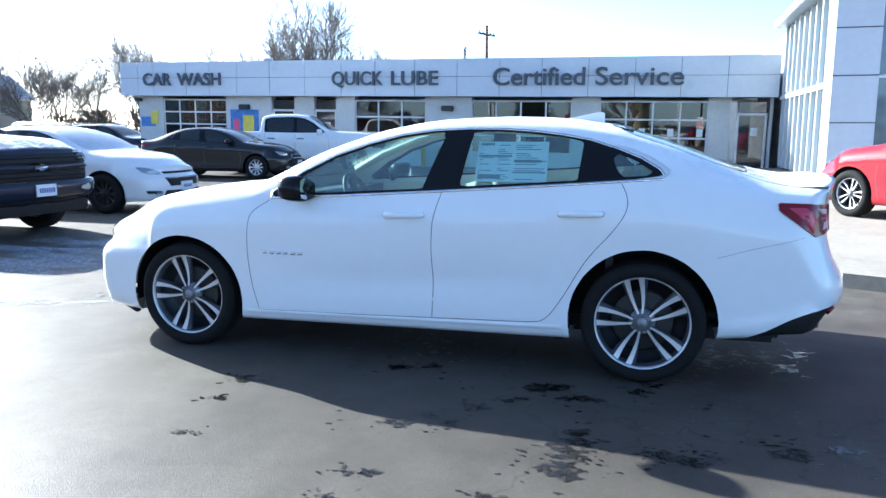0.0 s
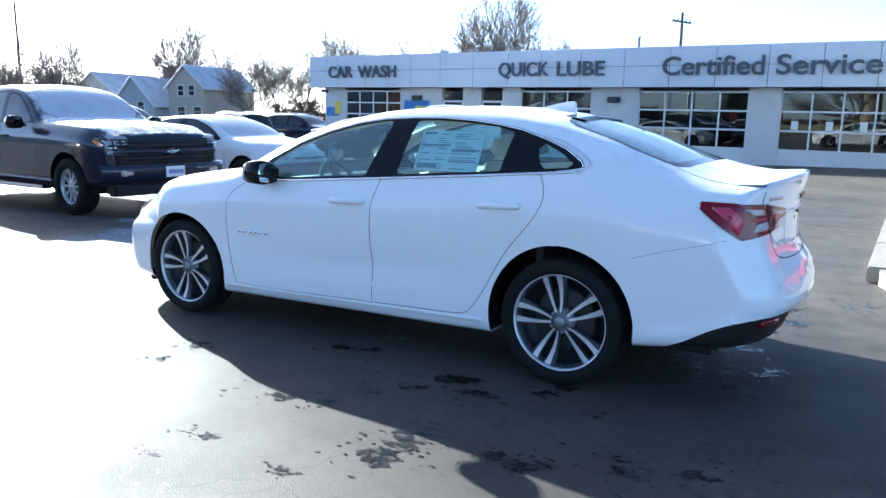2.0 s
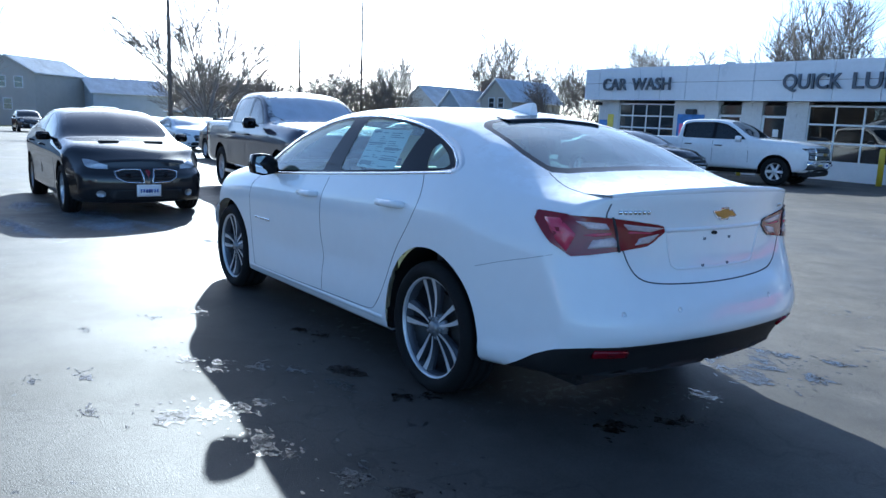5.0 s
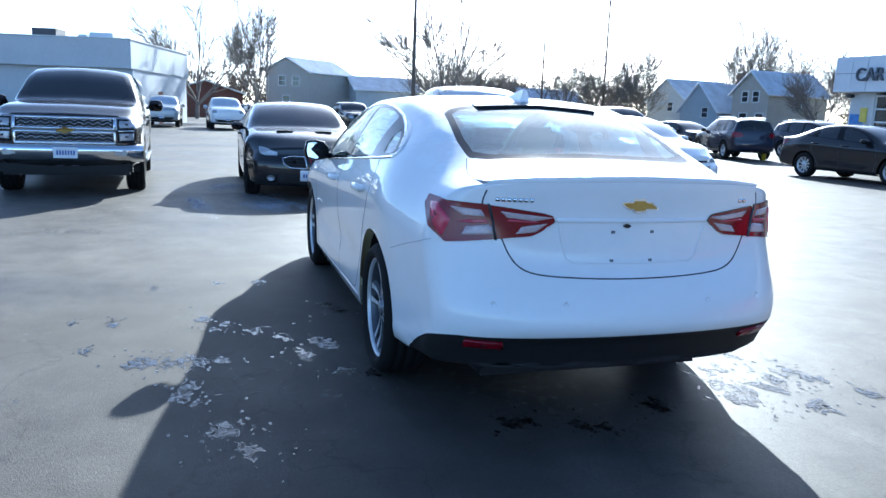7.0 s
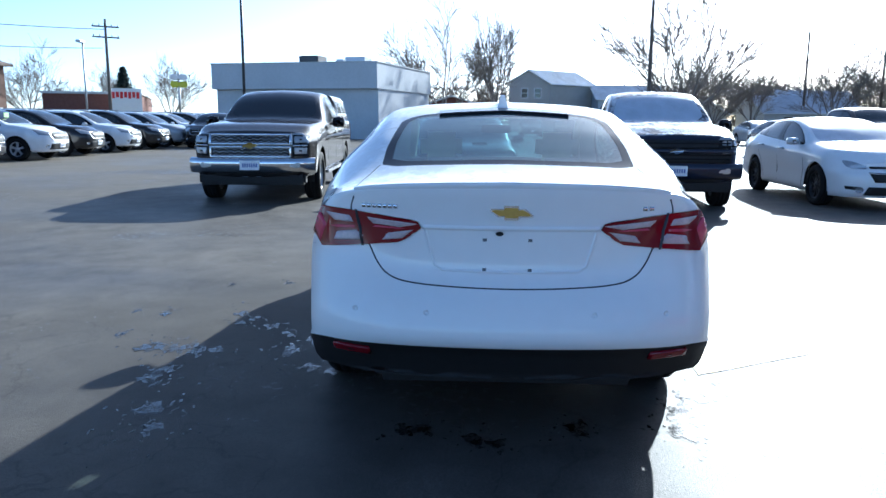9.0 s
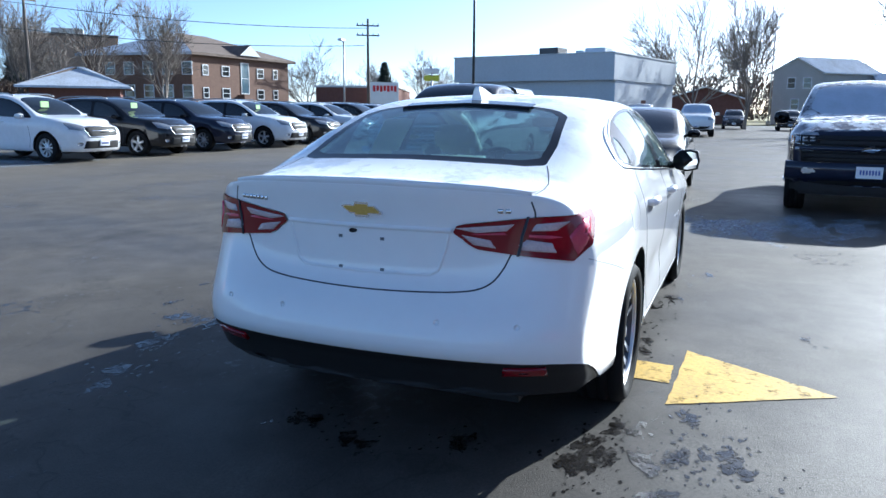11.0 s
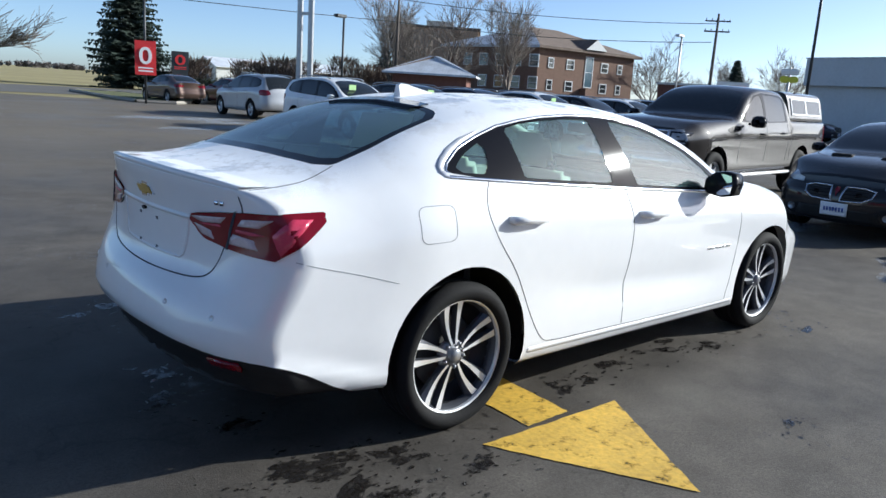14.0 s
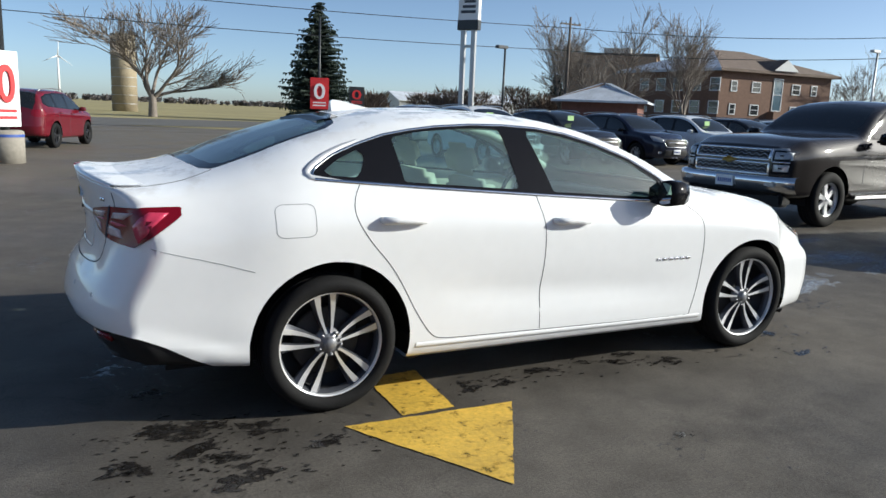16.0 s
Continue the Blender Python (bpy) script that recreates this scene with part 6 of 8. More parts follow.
SPECS = {
    "sedan": (HERO, dict(wb=1.415, fx=-1.415, arch=0.40, az=0.325, r=0.335, rim=0.22, yw=0.79,
                         wf=WIN_F, wr=WIN_R + [], wq=WIN_Q, dlo=DLO, head=HEAD, tail=TAIL, glass=(REAR_GLASS, WIND), plate=0.44, gr=[(-0.30, 0.44), (0.30, 0.44), (0.36, 0.60), (0.30, 0.67), (-0.30, 0.67), (-0.36, 0.60)],
                         low=[(-0.5, 0.25), (0.5, 0.25), (0.45, 0.38), (-0.45, 0.38)], gaps=[[(-0.9, 0.9), (-0.95, 0.6), (-0.89, 0.28)], [(0.26, 1.03), (0.23, 0.6), (0.23, 0.3)], [(1.28, 1.08), (1.31, 0.95), (1.1, 0.68), (0.88, 0.32)]], handles=((0.06, 0.895), (1.07, 0.93)), mir=(-0.60, 0.98, 1.03))),
    "suv": (SUV, dict(fx=-1.36, rx=1.36, arch=0.42, az=0.36, r=0.36, rim=0.23, yw=0.79,
                      dlo=[(-0.95, 1.06), (0, 1.085), (1.0, 1.125), (1.75, 1.165), (1.95, 1.25), (1.85, 1.42), (1.5, 1.51), (0.9, 1.55), (0.2, 1.54), (-0.1, 1.50), (-0.45, 1.38), (-0.75, 1.21)],
                      wf=[(-0.78, 1.085), (0.2, 1.11), (0.26, 1.52), (-0.1, 1.475), (-0.45, 1.35)], wr=[(0.3, 1.115), (1.1, 1.145), (1.18, 1.51), (0.9, 1.525), (0.36, 1.52)], wq=[(1.2, 1.155), (1.7, 1.185), (1.85, 1.27), (1.78, 1.41), (1.5, 1.485), (1.27, 1.505)],
                      head=[(1.22, 0.80), (1.72, 0.76), (1.74, 0.86), (1.35, 0.94), (1.05, 0.96)], tail=[(1.10, 0.92), (1.30, 0.86), (1.72, 0.90), (1.72, 1.05), (1.35, 1.10), (1.12, 1.06)],
                      glass=([(1.80, -0.1), (1.80, 0.5), (1.9, 0.58), (2.2, 0.64), (2.215, 0.4), (2.22, -0.1)], [(-0.2, -0.1), (-0.2, 0.4), (-0.3, 0.60), (-0.85, 0.69), (-1.03, 0.6), (-1.08, 0.3), (-1.09, -0.1)]), plate=0.47,
                      gr=[(-0.42, 0.62), (0.42, 0.62), (0.52, 0.80), (0.45, 0.86), (-0.45, 0.86), (-0.52, 0.80)], low=[(-0.55, 0.34), (0.55, 0.34), (0.5, 0.52), (-0.5, 0.52)],
                      gaps=[[(-0.85, 1.0), (-0.9, 0.6), (-0.85, 0.35)], [(0.26, 1.08), (0.24, 0.35)], [(1.18, 1.1), (1.12, 0.8), (0.9, 0.4)]], handles=((0.05, 0.96), (0.98, 1.0)), mir=(-0.68, 0.98, 1.10))),
    "truck": (TRUCK, dict(fx=-1.90, rx=1.74, arch=0.48, az=0.42, r=0.405, rim=0.25, yw=0.86,
                          dlo=[(-1.02, 1.29), (0.0, 1.29), (0.98, 1.31), (0.98, 1.72), (0.8, 1.775), (0.0, 1.795), (-0.35, 1.73), (-0.6, 1.60)],
                          wf=[(-0.90, 1.31), (-0.08, 1.31), (-0.06, 1.765), (-0.33, 1.70), (-0.58, 1.57)], wr=[(0.02, 1.31), (0.90, 1.33), (0.90, 1.71), (0.76, 1.75), (0.04, 1.765)], wq=None,
                          head=[(1.85, 0.97), (2.25, 0.95), (2.25, 1.12), (1.88, 1.13)], tail=[(1.86, 0.90), (2.03, 0.90), (2.03, 1.28), (1.86, 1.28)],
                          glass=(None, [(-0.36, -0.1), (-0.38, 0.45), (-0.45, 0.66), (-0.95, 0.77), (-1.10, 0.6), (-1.16, 0.3), (-1.17, -0.1)]), plate=0.62,
                          gr=None, low=[(-0.7, 0.45), (0.7, 0.45), (0.7, 0.60), (-0.7, 0.60)],
                          gaps=[[(-1.08, 1.2), (-1.12, 0.8), (-1.1, 0.5)], [(-0.02, 1.25), (-0.02, 0.5)], [(0.95, 1.28), (0.97, 0.9), (0.95, 0.5)], [(1.12, 1.33), (1.12, 0.5)]], handles=((-0.2, 1.10), (0.75, 1.12)), mir=(-0.86, 1.16, 1.30)))}
SHELLS = {}


def sub(poly, kx, kz):
    return [(a * kx, b * kz) for a, b in poly]


def vehicle(kind, name, label, category, x, y, heading, paint, k=(1, 1, 1), group="", wheels="five", face=M_alloy, glass=M_dark_win, shield=None, detail=1, front="plain", plate=True, bands=()):
    """A parked vehicle: x, y is the middle of its wheelbase on the ground, heading the way its nose points (degrees from +x)."""
    spec, q = SPECS[kind]
    kx, ky, kz = k
    s = scaled(spec, kx, ky, kz) if k != (1, 1, 1) else spec
    if "extra" in spec:
        s = dict(s, extra=[e * kx for e in spec["extra"]])
    v = thing(name, pose(x, y, 0, 0, 0, heading - 180), label, category, group)
    key = (kind, k, detail)
    if key not in SHELLS:
        sh = Shell(s, 44 if detail < 2 else 64, 0.75 if detail < 2 else 1.0)
        fx, rx = q["fx"] * kx, q.get("rx", 1.415) * kx
        side = lambda P: P[..., 1] > 0.5 * ky
        for cx in (fx, rx):
            pts = [(cx + q["arch"] * math.cos(a), q["az"] + q["arch"] * math.sin(a)) for a in np.linspace(-0.25, math.pi + 0.25, 24)] + [(cx - q["arch"] * 0.96, -0.1), (cx + q["arch"] * 0.96, -0.1)]
            sh.region("arch", "side", pts, side)
        top = lambda P: (P[..., 1] > 0.45 * ky) & (P[..., 2] > 0.9 * kz)
        sh.region("trim", "side", sub(q["dlo"], kx, kz), top)
        for nm in ("wf", "wr", "wq"):
            if q[nm]:
                sh.region(nm, "side", sub(q[nm], kx, kz), top)
        rg, ws = q["glass"]
        if rg:
            sh.region("rear_glass", "top", [(a * kx, b * ky) for a, b in rg], lambda P: (P[..., 2] > 1.05 * kz) & (P[..., 0] > 0.9 * kx))
        sh.region("windshield", "top", [(a * kx, b * ky) for a, b in ws], lambda P: (P[..., 2] > 0.98 * kz) & (P[..., 0] < 0))
        kq = (kx * abs(s["x1"] / kx) - ky * 0.7) / (abs(s["x1"] / kx) - 0.7)
        sh.region("tail", "rear", [(a * kq, b * kz) for a, b in q["tail"]], lambda P: P[..., 0] > s["x1"] * 0.75)
        sh.region("head", "nose", [(a * kq, b * kz) for a, b in q["head"]], lambda P: P[..., 0] < s["x0"] * 0.75)
        SHELLS[key] = (sh, {})
    sh, cache = SHELLS[key]
    fx, rx = q["fx"] * kx, q.get("rx", 1.415) * kx

    def piece(nm, regs, material, sd=0, shift=0.0):
        ck = (nm, tuple(regs), sd, material.name)
        if ck not in cache:
            cache[ck] = sh.mesh(regs, material, sd, shift, name=nm)
        return link(nm, cache[ck], v) if cache[ck] else None
    piece("body", ["body"], paint)
    for sd in (1, -1):
        piece("window_trim", ["trim"], M_gloss_black, sd)
        for nm, reg in (("front_window", "wf"), ("rear_window", "wr"), ("quarter_window", "wq")):
            piece(nm, [reg], glass, sd, -0.003)
        piece("tail_light", ["tail"], M_red_lens, sd, 0.006)
        piece("headlight", ["head"], M_clear_lens, sd, 0.006)
    piece("windshield", ["windshield"], shield or glass, 0, -0.002)
    piece("rear_windshield", ["rear_glass"], glass, 0, -0.002)

    def shared(nm, make, material, label=""):
        ck = ("own", nm, material.name)
        if ck not in cache:
            cache[ck] = mesh_from(nm.rstrip("0123456789"), *make(), material)
        return link(nm.rstrip("0123456789"), cache[ck], v, label)
    for i, sd in enumerate((1, -1)):
        for j, cx in enumerate((fx, rx)):
            def well(cx=cx, sd=sd):
                vs, fs = [], []
                ang = np.linspace(-0.2, math.pi + 0.2, 16)
                rr = q["arch"] - 0.004
                for a in ang:
                    for r, yy in ((rr + 0.025, 0.855 * ky * (1.09 if kind == "truck" else 1)), (rr + 0.025, 0.80 * ky), (rr + 0.025, 0.5)):
                        vs.append((cx + r * math.cos(a), yy * sd, q["az"] + r * math.sin(a)))
                for a in range(len(ang) - 1):
                    for b in range(2):
                        fs.append((a * 3 + b, a * 3 + b + 1, a * 3 + b + 4, a * 3 + b + 3))
                fs.append(tuple(a * 3 + 2 for a in range(len(ang))))
                return vs, fs
            shared("wheel_well%d" % (i * 2 + j), well, M_black_plastic)
            wheel(v, cx, q["yw"] * ky * sd, q["r"], q["rim"], 0.11 if kind != "truck" else 0.13, wheels, face, 20 * (i + j), detail)
        for j, g in enumerate(q["gaps"]):
            shared("shut_line%d" % (i * 4 + j), lambda g=g, sd=sd: sh.strip(sub(g, kx, kz), 0.012, 0.0015, sd, dense=0.12), M_gap)
        for j, (hx, hz) in enumerate(q["handles"]):
            def handle(hx=hx * kx, hz=hz * kz, sd=sd):
                p, _ = sh.hit((hx, 4 * sd, hz), (0, -sd, 0))
                return tube([(hx - 0.11, p.y - 0.01 * sd, hz), (hx - 0.09, p.y + 0.03 * sd, hz), (hx + 0.09, p.y + 0.03 * sd, hz), (hx + 0.11, p.y - 0.01 * sd, hz)], 0.016, 6)
            shared("door_handle%d" % (i * 2 + j), handle, paint if kind != "truck" else M_black_plastic)
        mx, my, mz = q["mir"][0] * kx, q["mir"][1] * ky, q["mir"][2] * kz
        big = 1.5 if kind == "truck" else 1.0
        def mirror(sd=sd):
            vs, fs = [], []
            for xx, sc in ((-0.09, 0.4), (-0.06, 0.9), (0.0, 1.0), (0.06, 0.95)):
                for a in np.linspace(0, 2 * math.pi, 10, endpoint=False):
                    vs.append((mx + xx, my * sd + 0.10 * big ** 0.4 * sc * math.cos(a) * sd, mz + 0.075 * big * sc * max(-0.8, min(0.9, 1.25 * math.sin(a)))))
            for r in range(3):
                for c in range(10):
                    fs.append((r * 10 + c, r * 10 + (c + 1) % 10, (r + 1) * 10 + (c + 1) % 10, (r + 1) * 10 + c))
            fs += [tuple(range(10)), tuple(range(30, 40))]
            arm = tube([(mx, (my - 0.16) * sd, mz - 0.04), (mx, (my - 0.05) * sd, mz - 0.02)], 0.025, 6)
            return join([(vs, fs), arm])
        shared("side_mirror%d" % i, mirror, M_gloss_black if paint in (P_BLACK, P_BLUE, M_frost_blue, P_GREY) else paint)
    # front and rear fittings
    if front == "split":
        for i, sd in enumerate((1, -1)):
            lip = [(0.05 * sd, 0.475), (0.28 * sd, 0.485), (0.38 * sd, 0.54), (0.40 * sd, 0.615), (0.28 * sd, 0.645), (0.08 * sd, 0.645)]
            shared("grille%d" % i, lambda lip=lip: sh.patch(lip, 0.006, "face", n=3), M_black_plastic)
            shared("grille_surround%d" % i, lambda lip=lip: sh.strip(lip, 0.022, 0.016, 1, "face", closed=True, dense=0.06), M_chrome_dull)
            for j, zz in enumerate((0.52, 0.56, 0.60)):
                shared("grille_bar%d" % (i * 3 + j), lambda zz=zz, sd=sd: sh.strip([(0.09 * sd, zz), (0.34 * sd, zz)], 0.012, 0.012, 1, "face", dense=0.1), M_gloss_black)
        shared("emblem", lambda: sh.patch([(0.0, 0.53), (0.028, 0.60), (0.02, 0.63), (-0.02, 0.63), (-0.028, 0.60)], 0.02, "face", n=1), M_red_lens, "small red arrowhead emblem")
    elif front == "bar":
        for i, out in enumerate(([(-0.40, 0.655), (0.40, 0.655), (0.42, 0.69), (-0.42, 0.69)], [(-0.36, 0.45), (0.36, 0.45), (0.43, 0.575), (-0.43, 0.575)])):
            shared("grille%d" % i, lambda out=out: sh.patch(out, 0.008, "face", n=3), M_black_plastic)
        shared("grille_bar", lambda: sh.strip([(-0.44, 0.59), (0.44, 0.59)], 0.022, 0.014, 1, "face", dense=0.06), M_chrome_dull)
        for i, sd in enumerate((1, -1)):
            shared("fog_slot%d" % i, lambda sd=sd: sh.patch([(0.50 * sd, 0.325), (0.70 * sd, 0.335), (0.72 * sd, 0.385), (0.52 * sd, 0.375)], 0.006, "face", n=2), M_black_plastic)
    elif q["gr"]:
        shared("grille", lambda: sh.patch([(a * ky, b * kz) for a, b in q["gr"]], 0.014, "face", n=5), M_black_plastic)
        shared("grille_surround", lambda: sh.strip([(a * ky, b * kz) for a, b in q["gr"]], 0.03, 0.014, 1, "face", closed=True, dense=0.1), M_chrome_dull)
        shared("grille_bar", lambda: sh.strip([(-0.34 * ky, sum(b for _, b in q["gr"]) / len(q["gr"]) * kz), (0.34 * ky, sum(b for _, b in q["gr"]) / len(q["gr"]) * kz)], 0.035, 0.02, 1, "face", dense=0.1), M_chrome_dull)
    shared("lower_intake", lambda: sh.patch([(a * ky, b * kz) for a, b in q["low"]], 0.006, "face", n=2), M_black_plastic)
    if plate:
        zp = (q["plate"] if front != "split" else 0.375) * kz
        pl = shared("number_plate", lambda: sh.patch([(-0.152, zp - 0.076), (0.152, zp - 0.076), (0.152, zp + 0.076), (-0.152, zp + 0.076)], 0.022, "face", n=1), M_plate, "white licence plate with unreadable blue marks")
        ck = ("own", "plate_marks")
        if ck not in cache:
            cache[ck] = mesh_from("plate_marks", *join([sh.strip([(-0.115 + 0.034 * i, zp), (-0.095 + 0.034 * i, zp)], 0.06, 0.026, 1, "face", dense=0.1) for i in range(7)]), M_plate_ink)
        link("plate_marks", cache[ck], pl)
    for sd in (1, -1):
        fy, fz = {"sedan": (0.56, 0.33), "suv": (0.62, 0.45), "truck": (0.70, 0.60)}[kind]
        shared("fog_light%d" % (sd > 0), lambda sd=sd: sh.patch([(fy * ky * sd + 0.055 * math.cos(a), fz * kz + 0.045 * math.sin(a)) for a in np.linspace(0, 2 * math.pi, 12, endpoint=False)], 0.012, "face", n=1), M_clear_lens)
    part("floor_pan", box_bm(s["x0"] * 0.9, s["x1"] * 0.9, -0.55 * ky, 0.55 * ky, 0.24 if kind == "sedan" else 0.3, 0.5), M_black_plastic, v)
    if kind == "suv":
        for sd in (1, -1):
            shared("roof_rail%d" % (sd > 0), lambda sd=sd: tube([(-0.1 * kx, 0.60 * ky * sd, 1.60 * kz), (0.1 * kx, 0.61 * ky * sd, 1.655 * kz), (0.8 * kx, 0.61 * ky * sd, 1.67 * kz), (1.6 * kx, 0.59 * ky * sd, 1.635 * kz), (1.8 * kx, 0.585 * ky * sd, 1.59 * kz)], 0.018, 6), M_metal)
    return v, sh, s


def truck_front(v, sh, style):
    """Grille, bumper and lamps of a pickup."""
    if style == "chrome":
        for z0, z1 in ((0.96, 1.10), (0.76, 0.91)):
            g = mv(v, "grille", sh.patch([(-0.62, z0), (0.62, z0), (0.62, z1), (-0.62, z1)], 0.012, "face", n=2), M_black_plastic)
            for k in range(3):
                zz = z0 + (k + 0.5) * (z1 - z0) / 3
                mv(g, "grille_wave", sh.strip([(-0.6 + i * 0.06, zz + (0.016 if i % 2 else -0.016)) for i in range(21)], 0.012, 0.02, 1, "face", dense=0.2), M_chrome_dull)
            mv(g, "grille_frame", sh.strip([(-0.63, z0), (0.63, z0), (0.63, z1), (-0.63, z1)], 0.035, 0.024, 1, "face", closed=True), M_chrome)
        bump = M_chrome
        em = M_gold
    else:
        g = mv(v, "grille", sh.patch([(-0.80, 0.74), (0.80, 0.74), (0.84, 1.08), (-0.84, 1.08)], 0.012, "face", n=3), M_black_plastic)
        for z in (0.80, 0.86, 0.97, 1.03):
            mv(g, "grille_bar", sh.strip([(-0.78, z), (0.78, z)], 0.025, 0.022, 1, "face"), M_gloss_black)
        mv(g, "grille_band", sh.strip([(-0.82, 0.915), (0.82, 0.915)], 0.06, 0.035, 1, "face"), P_BLUE)
        bump = P_BLUE
        em = M_chrome_dull
    if style == "chrome":
        for sd in (1, -1):
            lampbox = mv(v, "headlamp", sh.patch([(0.665 * sd, 0.76), (0.885 * sd, 0.77), (0.90 * sd, 1.09), (0.665 * sd, 1.10)], 0.010, "face", n=3), M_gloss_black, "stacked pickup headlamp with dark surround")
            for z0, z1 in ((0.975, 1.07), (0.80, 0.90)):
                mv(lampbox, "lamp_lens", sh.patch([(0.69 * sd, z0), (0.865 * sd, z0 + 0.005), (0.875 * sd, z1), (0.69 * sd, z1)], 0.018, "face", n=2), M_clear_lens)
            mv(lampbox, "lamp_bar", sh.strip([(0.67 * sd, 0.935), (0.88 * sd, 0.935)], 0.022, 0.022, 1, "face"), M_chrome)
    if style == "dark":
        for sd in (1, -1):
            lampbox = mv(v, "headlamp", sh.patch([(0.60 * sd, 0.985), (0.90 * sd, 0.975), (0.925 * sd, 1.09), (0.62 * sd, 1.075)], 0.014, "face", n=3), M_gloss_black, "slim pickup headlamp with dark surround")
            for a in (0.65, 0.735, 0.82):
                mv(lampbox, "lamp_lens", sh.patch([(a * sd, 1.005), ((a + 0.065) * sd, 1.003), ((a + 0.07) * sd, 1.062), ((a + 0.005) * sd, 1.058)], 0.022, "face", n=1), M_clear_lens)
            mv(lampbox, "turn_lamp", sh.patch([(0.895 * sd, 0.99), (0.925 * sd, 0.99), (0.935 * sd, 1.06), (0.905 * sd, 1.06)], 0.022, "face", n=1), M_amber)
            mv(v, "lamp_blade", sh.strip([(0.66 * sd, 0.90), (0.88 * sd, 0.905)], 0.05, 0.02, 1, "face"), M_clear_lens)
    zb = 0.93 if style == "chrome" else 0.915
    mv(v, "emblem", sh.patch([(a * 1.15, zb + b * 1.3) for a, b in BOW], 0.045, "face", n=1), em, "cross-shaped emblem on the grille")
    vs, fs = [], []
    ys = np.linspace(-1.0, 1.0, 25)
    for y in ys:
        xx = -2.99 + 0.10 * y * y + 0.10 * abs(y) ** 8
        vs += [(xx + 0.10, y, 0.74), (xx, y, 0.725), (xx - 0.012, y, 0.65), (xx + 0.005, y, 0.56), (xx + 0.06, y, 0.50), (xx + 0.2, y, 0.48)]
    for i in range(24):
        for k in range(5):
            fs.append((i * 6 + k, i * 6 + k + 1, i * 6 + k + 7, i * 6 + k + 6))
    b = mv(v, "front_bumper", (vs, fs), bump, "chrome front bumper" if style == "chrome" else "dark painted front bumper")
    for sd in (1, -1):
        part("bumper_lamp", box_bm(-2.955, -2.91, 0.70 * sd - 0.09, 0.70 * sd + 0.09, 0.585, 0.665, 0.015), M_clear_lens, b)
    part("bumper_plate", box_bm(-3.02, -3.005, -0.152, 0.152, 0.55, 0.70), M_plate, b)
    part("plate_marks", [add_box(q, -3.024, -3.019, -0.12 + 0.035 * i, -0.10 + 0.035 * i, 0.595, 0.655) for q in [bmesh.new()] for i in range(7)][-1], M_plate_ink, b)
    part("air_dam", box_bm(-2.85, -2.6, -0.85, 0.85, 0.30, 0.5, 0.04), M_black_plastic, v)


# dark grey pickup with a canopy over its bed
v, s2, _ = vehicle("truck", "pickup_truck", "dark grey pickup with chrome grille and a bed canopy", "pickup", -9.4, -3.82, 3.0, P_GREY, wheels="six", detail=2, plate=False)
truck_front(v, s2, "chrome")
M_canopy = paint_mat("canopy_paint", (0.085, 0.078, 0.075), 0.3, 1.0)
cap = mv(v, "canopy", prism(smooth_poly([(-0.90, 1.325), (0.90, 1.325), (0.895, 1.42), (0.80, 1.78), (0.70, 1.865), (0.35, 1.885), (-0.35, 1.885), (-0.70, 1.865), (-0.80, 1.78), (-0.895, 1.42)], 1), 1.145, 2.90, "x"), M_canopy, "grey bed canopy with sliding side windows", False)
for sd in (1, -1):
    lean = Matrix.Translation((0, 0.852 * sd, 1.60)) @ Matrix.Rotation(radians(14.8 * sd), 4, 'X')
    for a, b in ((1.30, 1.98), (2.04, 2.76)):
        part("canopy_window", box_bm(a, b, -0.006, 0.006, -0.13, 0.13, 0.003, lean), M_dark_win, cap)
        part("window_frame", [add_box(q, *e, -0.011, 0.011, *z, 0, lean) for q in [bmesh.new()] for e, z in (((a - 0.03, a), (-0.16, 0.16)), ((b, b + 0.03), (-0.16, 0.16)), ((a, b), (-0.16, -0.13)), ((a, b), (0.13, 0.16)))][-1], M_frame, cap)
    part("running_board", box_bm(-1.3, 1.2, 0.95 * sd - 0.08, 0.95 * sd + 0.08, 0.40, 0.45, 0.015), M_chrome_dull, v)
# dark blue pickup
v, s2, _ = vehicle("truck", "pickup_truck", "dark blue crew cab pickup with frosted hood and windshield", "pickup", -8.96, 3.17, -5.0, M_frost_blue, wheels="ten", shield=M_frost_glass, detail=2, plate=False)
truck_front(v, s2, "dark")
part("bed_cover", box_bm(1.2, 2.88, -0.88, 0.88, 1.335, 1.37, 0.012), M_black_plastic, v)
for sd in (1, -1):
    part("running_board", box_bm(-1.3, 1.2, 0.98 * sd - 0.08, 0.98 * sd + 0.08, 0.34, 0.40, 0.015), M_chrome_dull, v)
# black sports sedan with a split grille
v, s2, _ = vehicle("sedan", "black_sedan", "black sedan with a split grille and hood scoops", "car", -8.43, -0.33, 0.0, P_BLACK, k=(1.0, 1.0, 1.0), wheels="five", front="split", detail=2)
for sd in (1, -1):
    part("hood_scoop", box_bm(-1.62, -1.48, 0.30 * sd - 0.13, 0.30 * sd + 0.13, 0.965, 1.005, 0.012), M_black_plastic, v)
# older white sedan
vehicle("sedan", "white_sedan", "older white sedan with a frosted windshield and dark steel wheels", "car", -8.65, 6.43, -1.2, M_frost_white, k=(0.985, 0.97, 1.0), wheels="ten", face=M_alloy_dark, shield=M_frost_glass, detail=2, front="bar")
# black compact
vehicle("sedan", "compact_sedan", "black compact sedan parked by the car wash", "car", -10.6, 14.9, 4.0, P_BLACK, k=(0.95, 0.97, 1.01), wheels="ten", detail=2)
